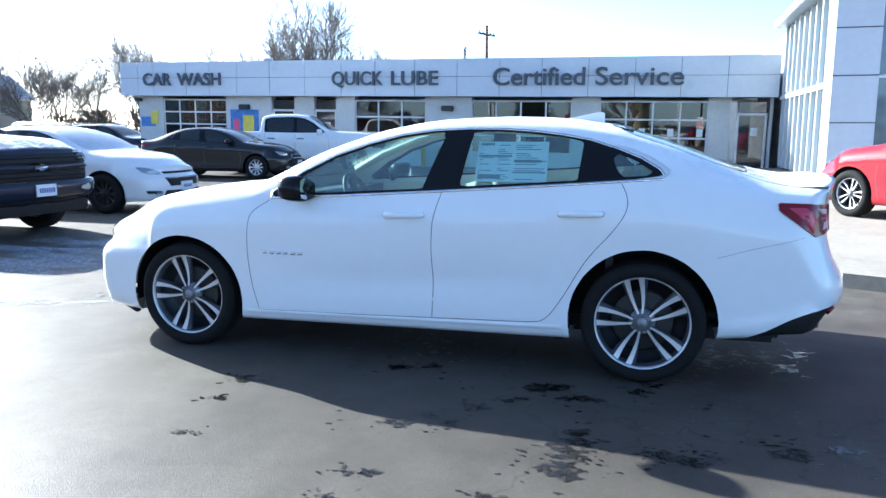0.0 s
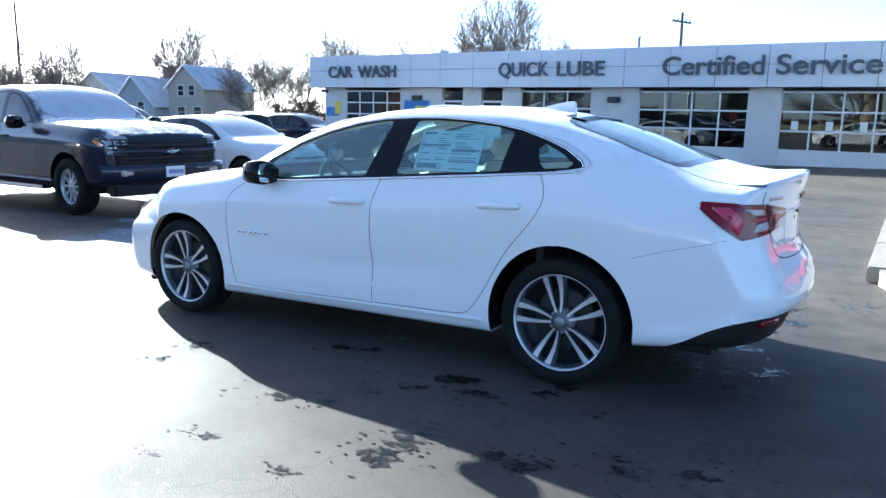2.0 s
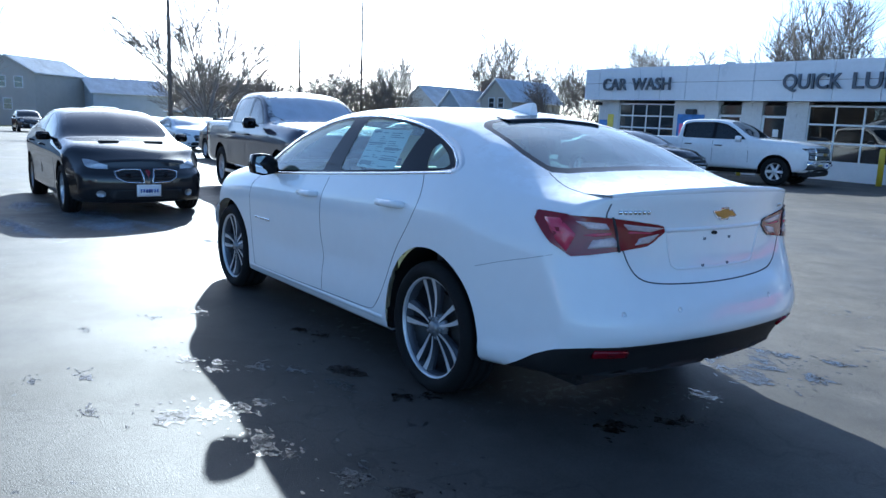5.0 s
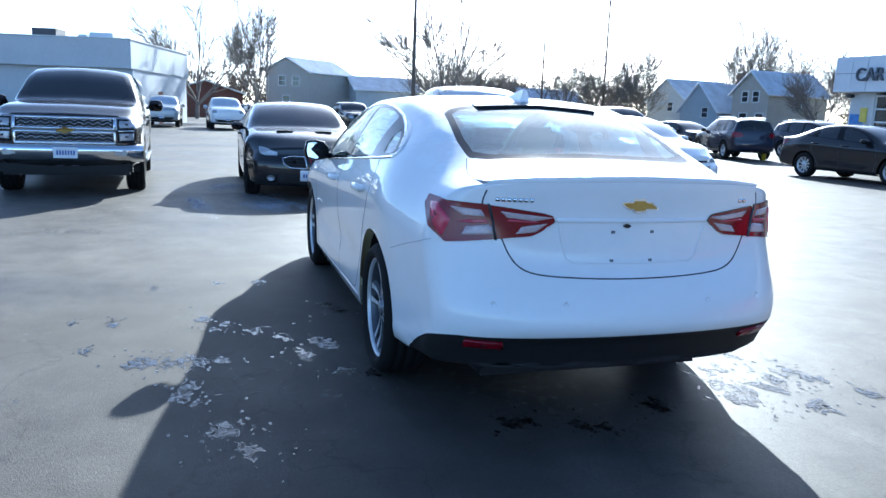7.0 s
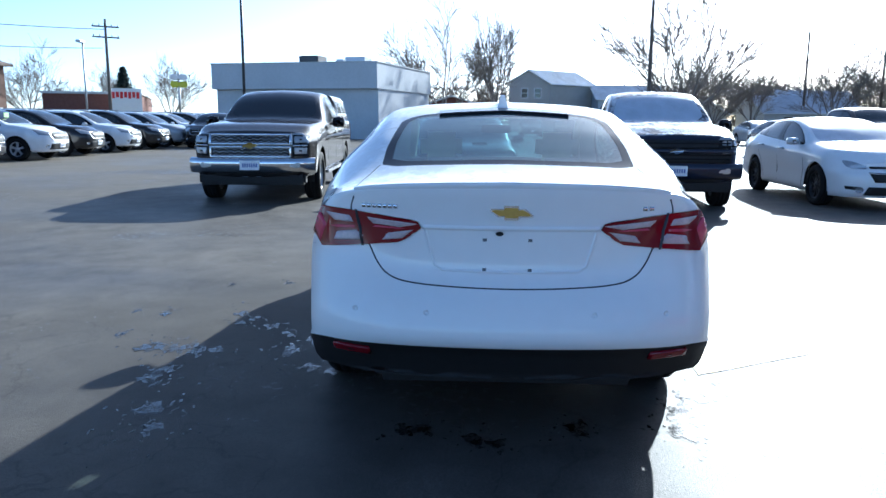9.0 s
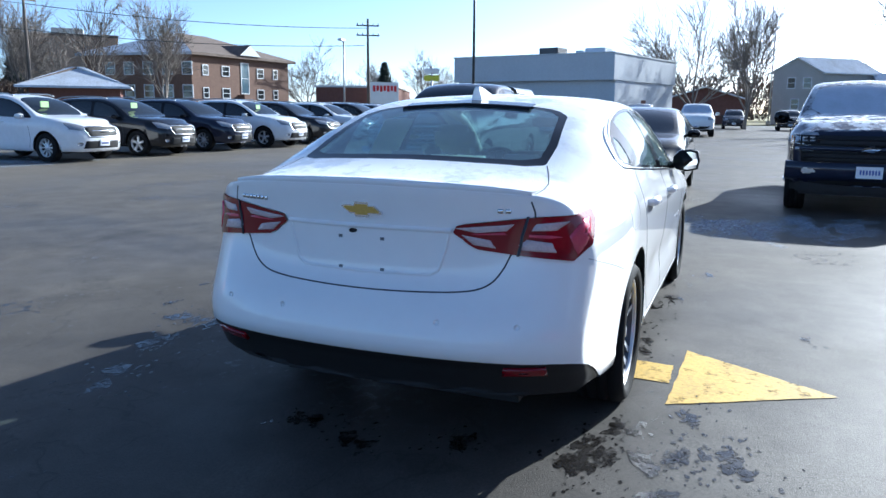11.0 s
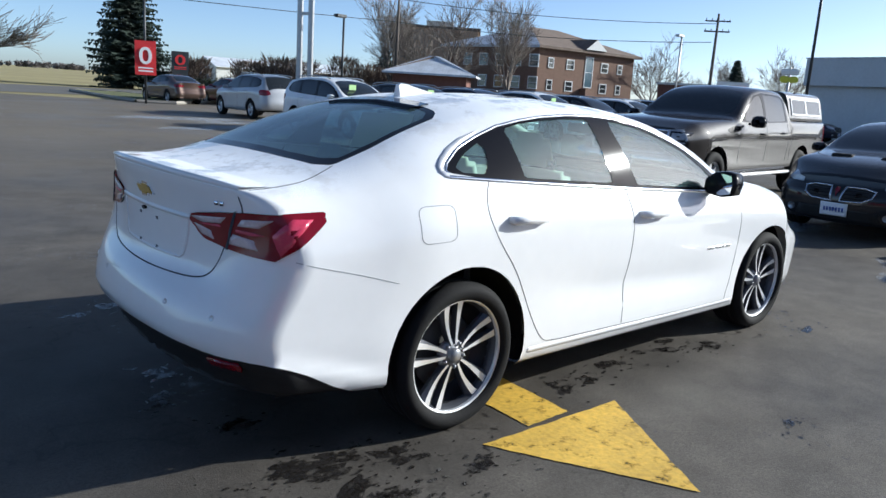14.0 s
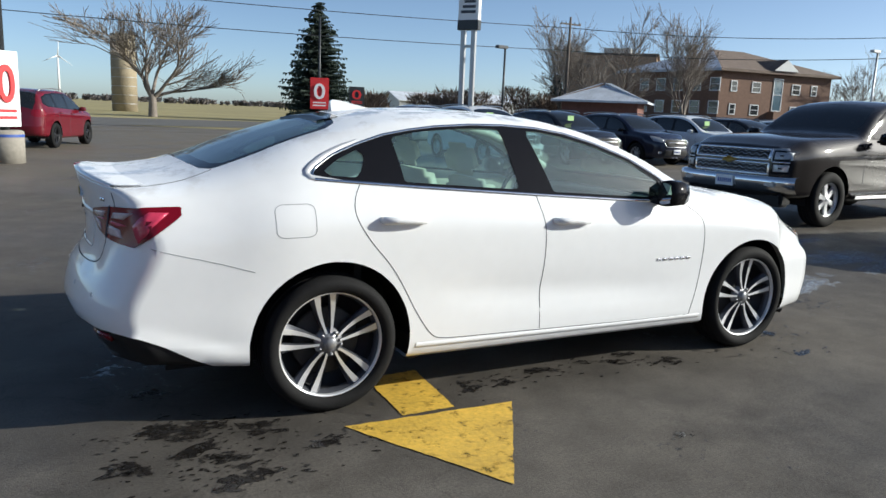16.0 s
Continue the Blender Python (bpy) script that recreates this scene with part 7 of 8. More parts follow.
# white pickup
v, s2, _ = vehicle("truck", "pickup_truck", "white crew cab pickup parked before the garage", "pickup", -9.6, 18.0, 11.2, P_WHITE, wheels="six", detail=1, plate=False)
truck_front(v, s2, "chrome")
# red sedan by the showroom
vehicle("sedan", "red_sedan", "bright red sedan on the showroom walk", "car", 5.7, 6.21, 123.0, P_RED, k=(0.95, 0.97, 1.02), wheels="twin", detail=2)
bpy.data.objects["red_sedan"].location.z = 0.13
# row of sport utilities along the road side
ROW = [(-10.35, -16.8, 90, P_WHITE, "white"), (-13.3, -16.7, 91, P_BLACK, "black"), (-16.3, -16.8, 90, P_BLUE, "dark blue"), (-19.3, -16.6, 90, P_WHITE, "white"), (-22.3, -16.8, 91, P_BLACK, "black"), (-25.3, -16.7, 90, P_WHITE, "white"),
       (-28.3, -16.8, 90, P_BLACK, "black"), (-31.3, -16.8, 90, P_SILVER, "silver"), (-34.3, -16.8, 90, P_WHITE, "white"), (-37.3, -16.8, 90, P_BLACK, "black"), (-40.3, -16.8, 90, P_SILVER, "silver"), (-43.3, -16.8, 90, P_BLUE, "dark blue")]
for k, (x, y, h, p, c) in enumerate(ROW):
    v, s2, _ = vehicle("suv", "sport_utility", c + " sport utility vehicle in the sales row", "car", x + 0.6, y + 0.8, h, p, k=(1, 1, 1) if k % 3 else (1.03, 1.01, 1.02), group="sales row", wheels="five" if k % 2 else "ten")
    if k in (0, 1, 3):
        tg = part("price_card", box_bm(-0.80, -0.78, -0.12, 0.12, 1.27, 1.42, 0, Matrix.Translation((-0.0, 0.3, 0.075))), mat("green_card", (0.45, 0.70, 0.30), rough=0.7, noise_scale=5, vary=0.1), v)
vehicle("suv", "sport_utility", "silver sport utility vehicle seen from behind", "car", -11.4, -24.5, 267, P_SILVER, k=(1.03, 1.01, 1.03), wheels="five")
vehicle("sedan", "brown_sedan", "metallic brown sedan at the end of the row", "car", -13.2, -37.0, 272, P_BROWN, k=(0.95, 0.97, 1.0), wheels="five")
vehicle("sedan", "dark_red_sedan", "dark red sedan beside the brown one", "car", -16.4, -36.5, 272, P_DRED, k=(0.95, 0.97, 1.0), wheels="five")
vehicle("suv", "red_sport_utility", "dark red sport utility vehicle leaving towards the road", "car", 2.33, -21.6, 248, P_DRED, k=(0.93, 0.97, 1.0), wheels="five", face=M_alloy_dark)
# far side of the lot
FAR = [("suv", -72.0, -6.0, 0, P_BLACK, "black"), ("suv", -66.0, 1.0, 2, P_BLUE, "dark blue"), ("suv", -62.0, 5.2, 0, P_BLACK, "black"), ("truck", -42.0, 6.6, 5, P_GREY, "dark grey"), ("sedan", -52.0, 12.0, 0, P_WHITE, "white"), ("sedan", -36.0, 10.5, 0, P_SILVER, "silver"),
       ("truck", -45.5, -4.6, 0, P_SILVER, "silver"), ("truck", -43.0, -1.0, 3, P_WHITE, "white"), ("suv", -31.0, -12.5, 0, P_BLACK, "black"),
       ("sedan", -20.5, 6.6, 0, P_BLACK, "black"), ("sedan", -24.0, 12.2, 4, P_BLUE, "dark blue"), ("suv", -26.0, 17.0, 0, P_SILVER, "silver"), ("truck", -22.0, 13.8, 2, P_BROWN, "brown"), ("sedan", -27.0, 20.5, 4, P_BLACK, "black"), ("suv", -21.0, 23.2, 0, P_BLUE, "dark blue"),
       ("sedan", -33.0, 22.0, 0, P_WHITE, "white"), ("sedan", -30.0, 7.5, 0, P_WHITE, "white"), ("suv", -21.5, 19.0, 165, P_BLUE, "dark blue"), ("sedan", -40.0, 17.0, 0, P_SILVER, "silver")]
for kind, x, y, h, p, c in FAR:
    nm = {"suv": "sport_utility", "sedan": "parked_sedan", "truck": "pickup_truck"}[kind]
    vehicle(kind, nm, c + {"suv": " sport utility vehicle", "sedan": " sedan", "truck": " pickup truck"}[kind] + " parked far across the lot", "car", x, y, h, p, wheels="five", shield=M_frost_glass if c in ("white", "silver") else None)

# ---- distance: buildings, poles, trees ----
M_siding_grey = mat("grey_siding", (0.40, 0.39, 0.37), rough=0.8, noise_scale=1.5, vary=0.1)
M_siding_tan = mat("tan_siding", (0.46, 0.42, 0.36), rough=0.8, noise_scale=1.5, vary=0.1)
M_siding_blue = mat("blue_grey_siding", (0.42, 0.48, 0.54), rough=0.8, noise_scale=1.5, vary=0.1)
M_siding_white = mat("white_siding", (0.62, 0.63, 0.62), rough=0.8, noise_scale=1.5, vary=0.08)
M_roof_frost = mat("frosted_shingle", (0.50, 0.54, 0.60), rough=0.85, noise_scale=0.8, vary=0.3, bump=0.02, bump_scale=8)
M_roof_brown = mat("brown_shingle", (0.16, 0.12, 0.095), rough=0.9, noise_scale=1.0, vary=0.25, bump=0.02, bump_scale=8)
M_brick = mat("brown_brick", (0.17, 0.10, 0.07), rough=0.9, noise_scale=3.0, vary=0.25, bump=0.01, bump_scale=14)
M_tanbrick = mat("tan_brick", (0.42, 0.29, 0.20), rough=0.9, noise_scale=2.0, vary=0.2)
M_redbrick = mat("red_brick", (0.165, 0.075, 0.058), rough=0.9, noise_scale=3.0, vary=0.25)
M_stucco = mat("pale_stucco", (0.52, 0.54, 0.56), rough=0.85, noise_scale=0.7, vary=0.08)
M_stucco2 = mat("cream_stucco", (0.58, 0.56, 0.50), rough=0.85, noise_scale=0.7, vary=0.08)
M_bark = mat("winter_bark", (0.21, 0.18, 0.155), rough=0.95, noise_scale=4, vary=0.3)
M_spruce = mat("spruce_needles", (0.032, 0.05, 0.036), rough=0.9, noise_scale=2, vary=0.4)
M_wood_pole = mat("weathered_pole", (0.15, 0.125, 0.105), rough=0.95, noise_scale=3, vary=0.25)
M_red_sign = mat("red_banner", (0.60, 0.025, 0.03), rough=0.6, noise_scale=2, vary=0.1)
M_white_sign = mat("white_banner", (0.80, 0.81, 0.82), rough=0.6, noise_scale=2, vary=0.04)
M_brush = mat("brown_brush", (0.17, 0.125, 0.095), rough=0.95, noise_scale=1.2, vary=0.4)
M_hedge = mat("dark_hedge", (0.03, 0.04, 0.022), rough=0.95, noise_scale=2, vary=0.4)


def window(parent, origin, along, up, w, h, material=M_pane):
    """A framed window on a wall: origin is its lower corner, along a unit vector, out to the right of it."""
    a, u = Vector(along).normalized(), Vector(up).normalized()
    n = a.cross(u)
    o = Vector(origin)
    def slab(x0, x1, z0, z1, d0, d1):
        vs = [o + a * x + u * z + n * d for d in (d0, d1) for x, z in ((x0, z0), (x1, z0), (x1, z1), (x0, z1))]
        return vs, [(0, 1, 2, 3), (4, 5, 6, 7), (0, 1, 5, 4), (1, 2, 6, 5), (2, 3, 7, 6), (3, 0, 4, 7)]
    f = mv(parent, "window", join([slab(-0.1, 0, -0.1, h + 0.1, -0.02, 0.06), slab(w, w + 0.1, -0.1, h + 0.1, -0.02, 0.06), slab(0, w, -0.1, 0, -0.02, 0.06), slab(0, w, h, h + 0.1, -0.02, 0.06), slab(0, w, h * 0.5 - 0.03, h * 0.5 + 0.03, -0.02, 0.05)]), M_frame, smooth=False)
    mv(f, "pane", slab(0, w, 0, h, -0.01, 0.02), material, smooth=False)


def house(label, p0, g, l, eave, peak, wall, roof, wins=(), over=0.35, z0=-0.1):
    """A gabled house: corner p0, gable along g, ridge along l. wins: (face, along, height, w, h); face 'g' gable, 'l' long side."""
    h = thing("house", Matrix.Translation((p0[0], p0[1], 0)), label, "house")
    G, Lv = Vector((*g, 0)), Vector((*l, 0))
    Z = Vector((0, 0, 1))
    b = [Vector((0, 0, z0)), G + Z * z0, G + Lv + Z * z0, Lv + Z * z0]
    t = [Z * eave, G + Z * eave, G + Lv + Z * eave, Lv + Z * eave]
    r = [G * 0.5 + Z * peak, G * 0.5 + Lv + Z * peak]
    vs = b + t + r
    mv(h, "wall", (vs, [(0, 1, 5, 8, 4), (1, 2, 6, 5), (2, 3, 7, 9, 6), (3, 0, 4, 7)]), wall, smooth=False)
    gu, lu = G.normalized(), Lv.normalized()
    drop = (peak - eave) / (G.length / 2) * over
    for s in (0, 1):
        e0 = (t[0] - gu * over if s == 0 else t[1] + gu * over) - lu * over - Z * drop
        e1 = (t[3] - gu * over if s == 0 else t[2] + gu * over) + lu * over - Z * drop
        a0, a1 = r[0] - lu * over, r[1] + lu * over
        q = [e0, e1, a1, a0]
        mv(h, "roof", (q + [p + Z * 0.16 for p in q], [(0, 1, 2, 3), (4, 5, 6, 7), (0, 1, 5, 4), (1, 2, 6, 5), (2, 3, 7, 6), (3, 0, 4, 7)]), roof, smooth=False)
        mv(h, "fascia_board", tube([e0 + Z * 0.05, e1 + Z * 0.05], 0.09, 4), M_frame, smooth=False)
        mv(h, "barge_board", tube([e0 + Z * 0.05, a0 + Z * 0.05], 0.09, 4), M_frame, smooth=False)
    for face, a, z, w, hh in wins:
        if face == "g":
            window(h, G * a + Z * z, G if G.cross(Z).dot(-Lv) > 0 else -G, Z, w, hh)
        else:
            window(h, Lv * a + Z * z, Lv if Lv.cross(Z).dot(-G) > 0 else -Lv, Z, w, hh)
    return h


hb = house("tan sided house with frosted gable roof", (-63.8, 56.1), (-5.0, -0.75), (-1.4, 9.3), 4.95, 7.3, M_siding_tan, M_roof_frost,
           [("g", 0.42, 4.0, 0.8, 1.1), ("g", 0.72, 4.0, 0.8, 1.1), ("g", 0.3, 1.6, 1.0, 1.1), ("g", 0.75, 1.6, 1.0, 1.1), ("l", 0.45, 3.2, 0.9, 1.3)])
house("small blue grey house with frosted roof", (-71.5, 55.5), (-6.0, -1.0), (-1.2, 9.0), 3.0, 6.2, M_siding_blue, M_roof_frost, [("g", 0.4, 2.2, 0.9, 1.1), ("l", 0.3, 1.2, 0.9, 1.2)])
hd = house("white house with dark gable and brick chimney", (-83.0, 59.0), (-7.0, -1.5), (-1.5, 10.0), 4.4, 7.2, M_siding_white, M_roof_frost, [("l", 0.3, 3.0, 1.4, 1.0), ("g", 0.45, 3.0, 0.9, 1.1)])
part("chimney", box_bm(-1.0, 0.2, 8.4, 9.4, 0, 8.4), M_redbrick, hd)
house("two-storey grey house with a gable and a frosted roof", (-99.7, 5.2), (0.5, 5.6), (-6.0, 6.8), 6.4, 8.1, M_siding_grey, M_roof_frost, [("g", 0.30, 4.5, 0.8, 1.2), ("g", 0.62, 4.5, 0.8, 1.2), ("g", 0.40, 1.9, 0.8, 1.2)])
house("long low building with frosted roof", (-109.0, 17.0), (8.0, 0.6), (-0.6, 9.5), 4.4, 6.3, M_siding_blue, M_roof_frost)
house("low house with brown roof", (-88.0, 31.0), (0.3, -6.0), (-7.0, 0.0), 2.4, 4.3, M_siding_tan, M_roof_brown, [("g", 0.5, 1.0, 1.0, 1.0)])
house("low white bungalow with frosted roof", (-84.0, 34.0), (-6.5, -1.0), (-2.0, 12.0), 2.5, 4.4, M_siding_white, M_roof_frost, [("l", 0.2, 1.0, 1.2, 1.0), ("l", 0.6, 1.0, 1.2, 1.0)])
house("grey house behind bare trees", (-92.0, 40.0), (-6.5, -1.0), (-2.0, 10.0), 3.0, 5.4, M_siding_grey, M_roof_frost, [("l", 0.4, 1.2, 1.2, 1.0)])
house("red brick house behind the grey store", (-92.0, -7.0), (-2.0, 9.0), (-8.0, -1.0), 3.0, 4.4, M_redbrick, M_roof_brown)
# flat-roofed store
st = thing("grey_store", pose(0, 0, 0), "flat-roofed pale grey store with a wide parapet", "building")
A, B = Vector((-46.3, -6.6, 0)), Vector((-49.4, -19.0, 0))
fu = (B - A).normalized()
fn = Vector((fu.y, -fu.x, 0))
if fn.x < 0:
    fn = -fn
mst = Matrix(((fu.x, -fn.x, 0, A.x), (fu.y, -fn.y, 0, A.y), (0, 0, 1, 0), (0, 0, 0, 1)))
part("store_wall", box_bm(0, 12.6, 0.5, 12.2, -0.1, 3.5, 0, mst), M_stucco, st)
part("parapet", box_bm(-0.1, 12.7, 0.0, 12.4, 3.45, 5.2, 0.02, mst), M_stucco, st)
part("parapet_cap", box_bm(-0.15, 12.75, -0.05, 12.45, 5.2, 5.28, 0, mst), M_metal, st)
part("side_door", box_bm(-0.03, 0.0 + 0.02, 5.4, 6.3, 0, 2.2, 0, mst @ Matrix.Translation((0.0, 0, 0))), M_redbrick, st)
for a, b, c, d, h, m in ((3.0, 4.6, 3.5, 5.0, 0.85, M_panel), (4.8, 5.4, 3.6, 4.6, 0.7, M_panel), (6.6, 8.2, 3.0, 4.6, 0.95, M_door), (1.2, 2.4, 5, 6, 0.35, M_door)):
    part("roof_unit", box_bm(a, b, c + 2, d + 2, 5.2, 5.2 + h, 0.03, mst), m, st)
# brick apartment block with a hipped roof
ap = thing("apartment_block", pose(-66, -57, 0), "brown brick apartment block with a hipped brown roof", "building")
U, V2 = Vector((-17.6, 1.5, 0)), Vector((1.2, -14.5, 0))
Z = Vector((0, 0, 1))
base = [Vector((0, 0, 0)), U, U + V2, V2]
EV, RG = 7.7, 10.4
vs = [p - Z * 0.2 for p in base] + [p + Z * EV for p in base]
mv(ap, "wall", (vs, [(0, 1, 5, 4), (1, 2, 6, 5), (2, 3, 7, 6), (3, 0, 4, 7)]), M_brick, smooth=False)
uu, vv = U.normalized(), V2.normalized()
ev = [base[0] - uu * 0.7 - vv * 0.7, base[1] + uu * 0.7 - vv * 0.7, base[2] + uu * 0.7 + vv * 0.7, base[3] - uu * 0.7 + vv * 0.7]
ev = [p + Z * (EV - 0.1) for p in ev]
r0, r1 = U * 0.36 + V2 * 0.5 + Z * RG, U * 0.64 + V2 * 0.5 + Z * RG
for nm, q, m in (("roof", [ev[0], ev[1], r1, r0], M_roof_brown), ("roof", [ev[1], ev[2], r1], M_roof_brown), ("roof", [ev[2], ev[3], r0, r1], M_roof_brown), ("roof", [ev[3], ev[0], r0], M_roof_frost)):
    k = len(q)
    mv(ap, nm, (q + [p - Z * 0.3 for p in q], [tuple(range(k)), tuple(range(k, 2 * k))] + [(i, (i + 1) % k, k + (i + 1) % k, k + i) for i in range(k)]), m, smooth=False)
for k in range(5):
    if k == 2:
        window(ap, U * 0.47 + Z * 3.2 - vv * 0.02, -U if (-U).cross(Z).dot(-V2) > 0 else U, Z, 1.3, 3.6, M_shr)
        continue
    for z in (2.6, 5.2):
        window(ap, U * (0.1 + 0.18 * k) + Z * z - vv * 0.02, -U if (-U).cross(Z).dot(-V2) > 0 else U, Z, 1.15 if k % 2 else 0.75, 1.05)
for k in range(5):
    for z in (2.6, 5.2):
        window(ap, V2 * (0.08 + 0.18 * k) + Z * z - uu * 0.02, V2 if V2.cross(Z).dot(-U) > 0 else -V2, Z, 1.2, 1.3)
# gable over the entrance
g0, g1 = U * 0.40 - vv * 0.9 + Z * EV, U * 0.62 - vv * 0.9 + Z * EV
gp = (g0 + g1) * 0.5 + Z * 1.3
mv(ap, "entrance_gable", ([g0, g1, gp, gp + vv * 4.5, g0 + vv * 2, g1 + vv * 2], [(0, 1, 2)]), M_siding_white, smooth=False)
mv(ap, "gable_roof", ([g0, g1, gp, gp + vv * 4.5, g0 + vv * 2, g1 + vv * 2], [(0, 2, 3, 4), (1, 5, 3, 2)]), M_roof_brown, smooth=False)
part("entrance_porch", box_bm(-9.4, -7.6, 0.2, 1.6, 0, 3.0), M_brick, ap)
# taller block behind
tb = thing("tall_apartment_block", pose(-75.5, -85.5, 0, 0, 0, 45), "taller tan apartment block behind the brick one", "building")
part("wall", box_bm(-9, 9, -6, 6, 0, 10.2), M_tanbrick, tb)
part("roof_slab", box_bm(-9.3, 9.3, -6.3, 6.3, 10.2, 10.5), M_roof_brown, tb)
part("lift_house", box_bm(-4, 0, -2, 2, 10.5, 12.0), M_stucco2, tb)
for k in range(5):
    for z in (1.4, 4.3, 7.4):
        window(tb, Vector((-8 + k * 3.4, 6.02, z)), Vector((-1, 0, 0)) if False else Vector((-1, 0, 0)), Z, 1.6, 1.5)
# low building with a frosted hip roof, and the brick shops further on
pv = thing("pavilion", pose(-45.2, -52.0, 0, 0, 0, 42), "low pavilion with a frosted hipped roof", "building")
part("wall", box_bm(-3.4, 3.4, -3.4, 3.4, -0.1, 3.2), M_redbrick, pv)
for k in range(4):
    q = [Vector((-4.3, -4.3, 3.05)), Vector((4.3, -4.3, 3.05)), Vector((0.5, 0, 4.75)), Vector((-0.5, 0, 4.75))]
    q = [Matrix.Rotation(radians(90 * k), 3, 'Z') @ p for p in q]
    mv(pv, "roof", (q + [p - Z * 0.18 for p in q], [(0, 1, 2, 3), (4, 5, 6, 7), (0, 1, 5, 4), (1, 2, 6, 5), (3, 0, 4, 7)]), M_roof_frost if k in (1, 2) else M_roof_brown, smooth=False)
sh2 = thing("brick_shops", pose(-88, -46, 0, 0, 0, 20), "long low red brick shop row", "building")
part("wall", box_bm(-14, 10, -5, 5, 0, 4.0), M_redbrick, sh2)
part("roof_cap", box_bm(-14.2, 10.2, -5.2, 5.2, 4.0, 4.25), M_metal, sh2)
bs = thing("shop_sign", pose(-78, -38.5, 0, 0, 0, -62), "white shop sign with red lettering bars", "sign")
part("sign_face", box_bm(-1.7, 1.7, -0.2, 0.2, 1.6, 4.6), M_white_sign, bs)
for sd in (-1, 1):
    for i in range(7):
        part("sign_mark", box_bm(-1.45 + i * 0.42, -1.15 + i * 0.42, sd * 0.21 - 0.02, sd * 0.21 + 0.02, 3.5 + 0.1 * (i % 2), 4.2), M_red_sign, bs)
part("post", box_bm(-1.5, -1.2, -0.15, 0.15, 0, 1.6), M_metal, bs)
part("post", box_bm(1.2, 1.5, -0.15, 0.15, 0, 1.6), M_metal, bs)
ys = thing("pylon_sign", pose(-78.6, -32.6, 0, 0, 0, -70), "roadside pylon sign with stacked white and yellow boards", "sign")
mv(ys, "post", tube([(0, 0, 0), (0, 0, 6.4)], 0.13, 8), M_metal)
part("sign_board", box_bm(-0.9, 0.9, -0.15, 0.15, 5.55, 6.2, 0.12), M_white_sign, ys)
part("sign_board", box_bm(-0.9, 0.9, -0.15, 0.15, 4.75, 5.42, 0.12), mat("yellow_board", (0.6, 0.6, 0.05), rough=0.5, noise_scale=2, vary=0.1), ys)
# farm silo, far sheds, wind turbine
si = thing("silo", pose(-8.1, -101.7, 0), "old round concrete farm silo", "silo")
mv(si, "silo_wall", tube([(0, 0, -0.2), (0, 0, 4.5), (0, 0, 9.6)], [1.55, 1.55, 1.5], 24), mat("old_concrete", (0.30, 0.25, 0.17), rough=0.95, noise_scale=0.7, vary=0.3, bump=0.03, bump_scale=3))
for z in range(8):
    ring = mv(si, "hoop", lathe([(1.57, 0.9 + z * 1.1), (1.60, 0.93 + z * 1.1), (1.57, 0.96 + z * 1.1)], 24), M_metal)
    ring.matrix_basis = Matrix.Rotation(radians(90), 4, 'X') @ Matrix.Identity(4)
wt = thing("wind_turbine", pose(-25, -896, -0.03), "distant white wind turbine", "turbine")
mv(wt, "tower", tube([(0, 0, 0), (0, 0, 44)], [1.4, 0.8], 10), M_white_sign)
for a in (95, 215, 335):
    mv(wt, "blade", tube([(0, 1, 44), (16 * math.cos(radians(a)), 1, 44 + 16 * math.sin(radians(a)))], [0.7, 0.15], 5), M_white_sign)
for x, y, w, h, c in ((-52, -112, 14, 4.6, M_siding_white), (-66, -118, 16, 5.0, M_stucco)):
    b = house("white farm shed across the road", (x, y), (0.5, -7), (-w, 0), h * 0.7, h, c, M_roof_frost)


def utility_pole(x, y, h, turn=0.0, arms=1):
    p = thing("utility_pole", pose(x, y, -0.03, 0, 0, turn), "weathered wooden utility pole with crossarm", "pole", "utility poles")
    mv(p, "pole_shaft", tube([(0, 0, 0), (0, 0, h * 0.5), (0, 0, h)], [0.16, 0.14, 0.10], 8), M_wood_pole)
    for k in range(arms):
        arm = part("crossarm", box_bm(-1.1, 1.1, -0.06, 0.06, h - 0.7 - k * 0.9, h - 0.58 - k * 0.9), M_wood_pole, p)
        for q in (-1.0, -0.5, 0.5, 1.0):
            mv(arm, "insulator", tube([(q, 0, h - 0.58 - k * 0.9), (q, 0, h - 0.40 - k * 0.9)], [0.05, 0.03], 6), M_dark_metal)
    return p


utility_pole(-41.7, -53.5, 10.6, 0, 1)
utility_pole(-61.3, -32.2, 9.9, 125, 2)
utility_pole(-86.1, 39.3, 11.9, 80, 0)
utility_pole(-82.6, 46.4, 18.0, 80, 1)
utility_pole(-51.0, 12.9, 10.6, 80, 0)
utility_pole(-10.2, 50.99, 9.0, 70, 1)
utility_pole(24.0, -52.0, 9.6, 0, 1)


def wire(a, b, sag=0.5):
    n = 14
    pts = [Vector(a).lerp(Vector(b), i / n) - Vector((0, 0, sag * 4 * (i / n) * (1 - i / n))) for i in range(n + 1)]
    return tube(pts, 0.028, 4, False)


wr = thing("power_lines", pose(0, 0, 0), "thin black overhead power lines along the road", "cable")
for a, b in (((24, -52, 8.6), (-41.7, -53.5, 9.6)), ((24, -52.4, 7.0), (-41.7, -53.9, 7.6)), ((-41.7, -53.5, 9.6), (-61.3, -32.2, 9.0)), ((-41.7, -53.9, 7.6), (-61.3, -32.6, 7.4)), ((-86.1, 39.3, 11.4), (-82.6, 46.4, 14.0)), ((24, -52, 8.6), (60, -54, 8.6))):
    mv(wr, "wire", wire(a, b), M_dark_metal)


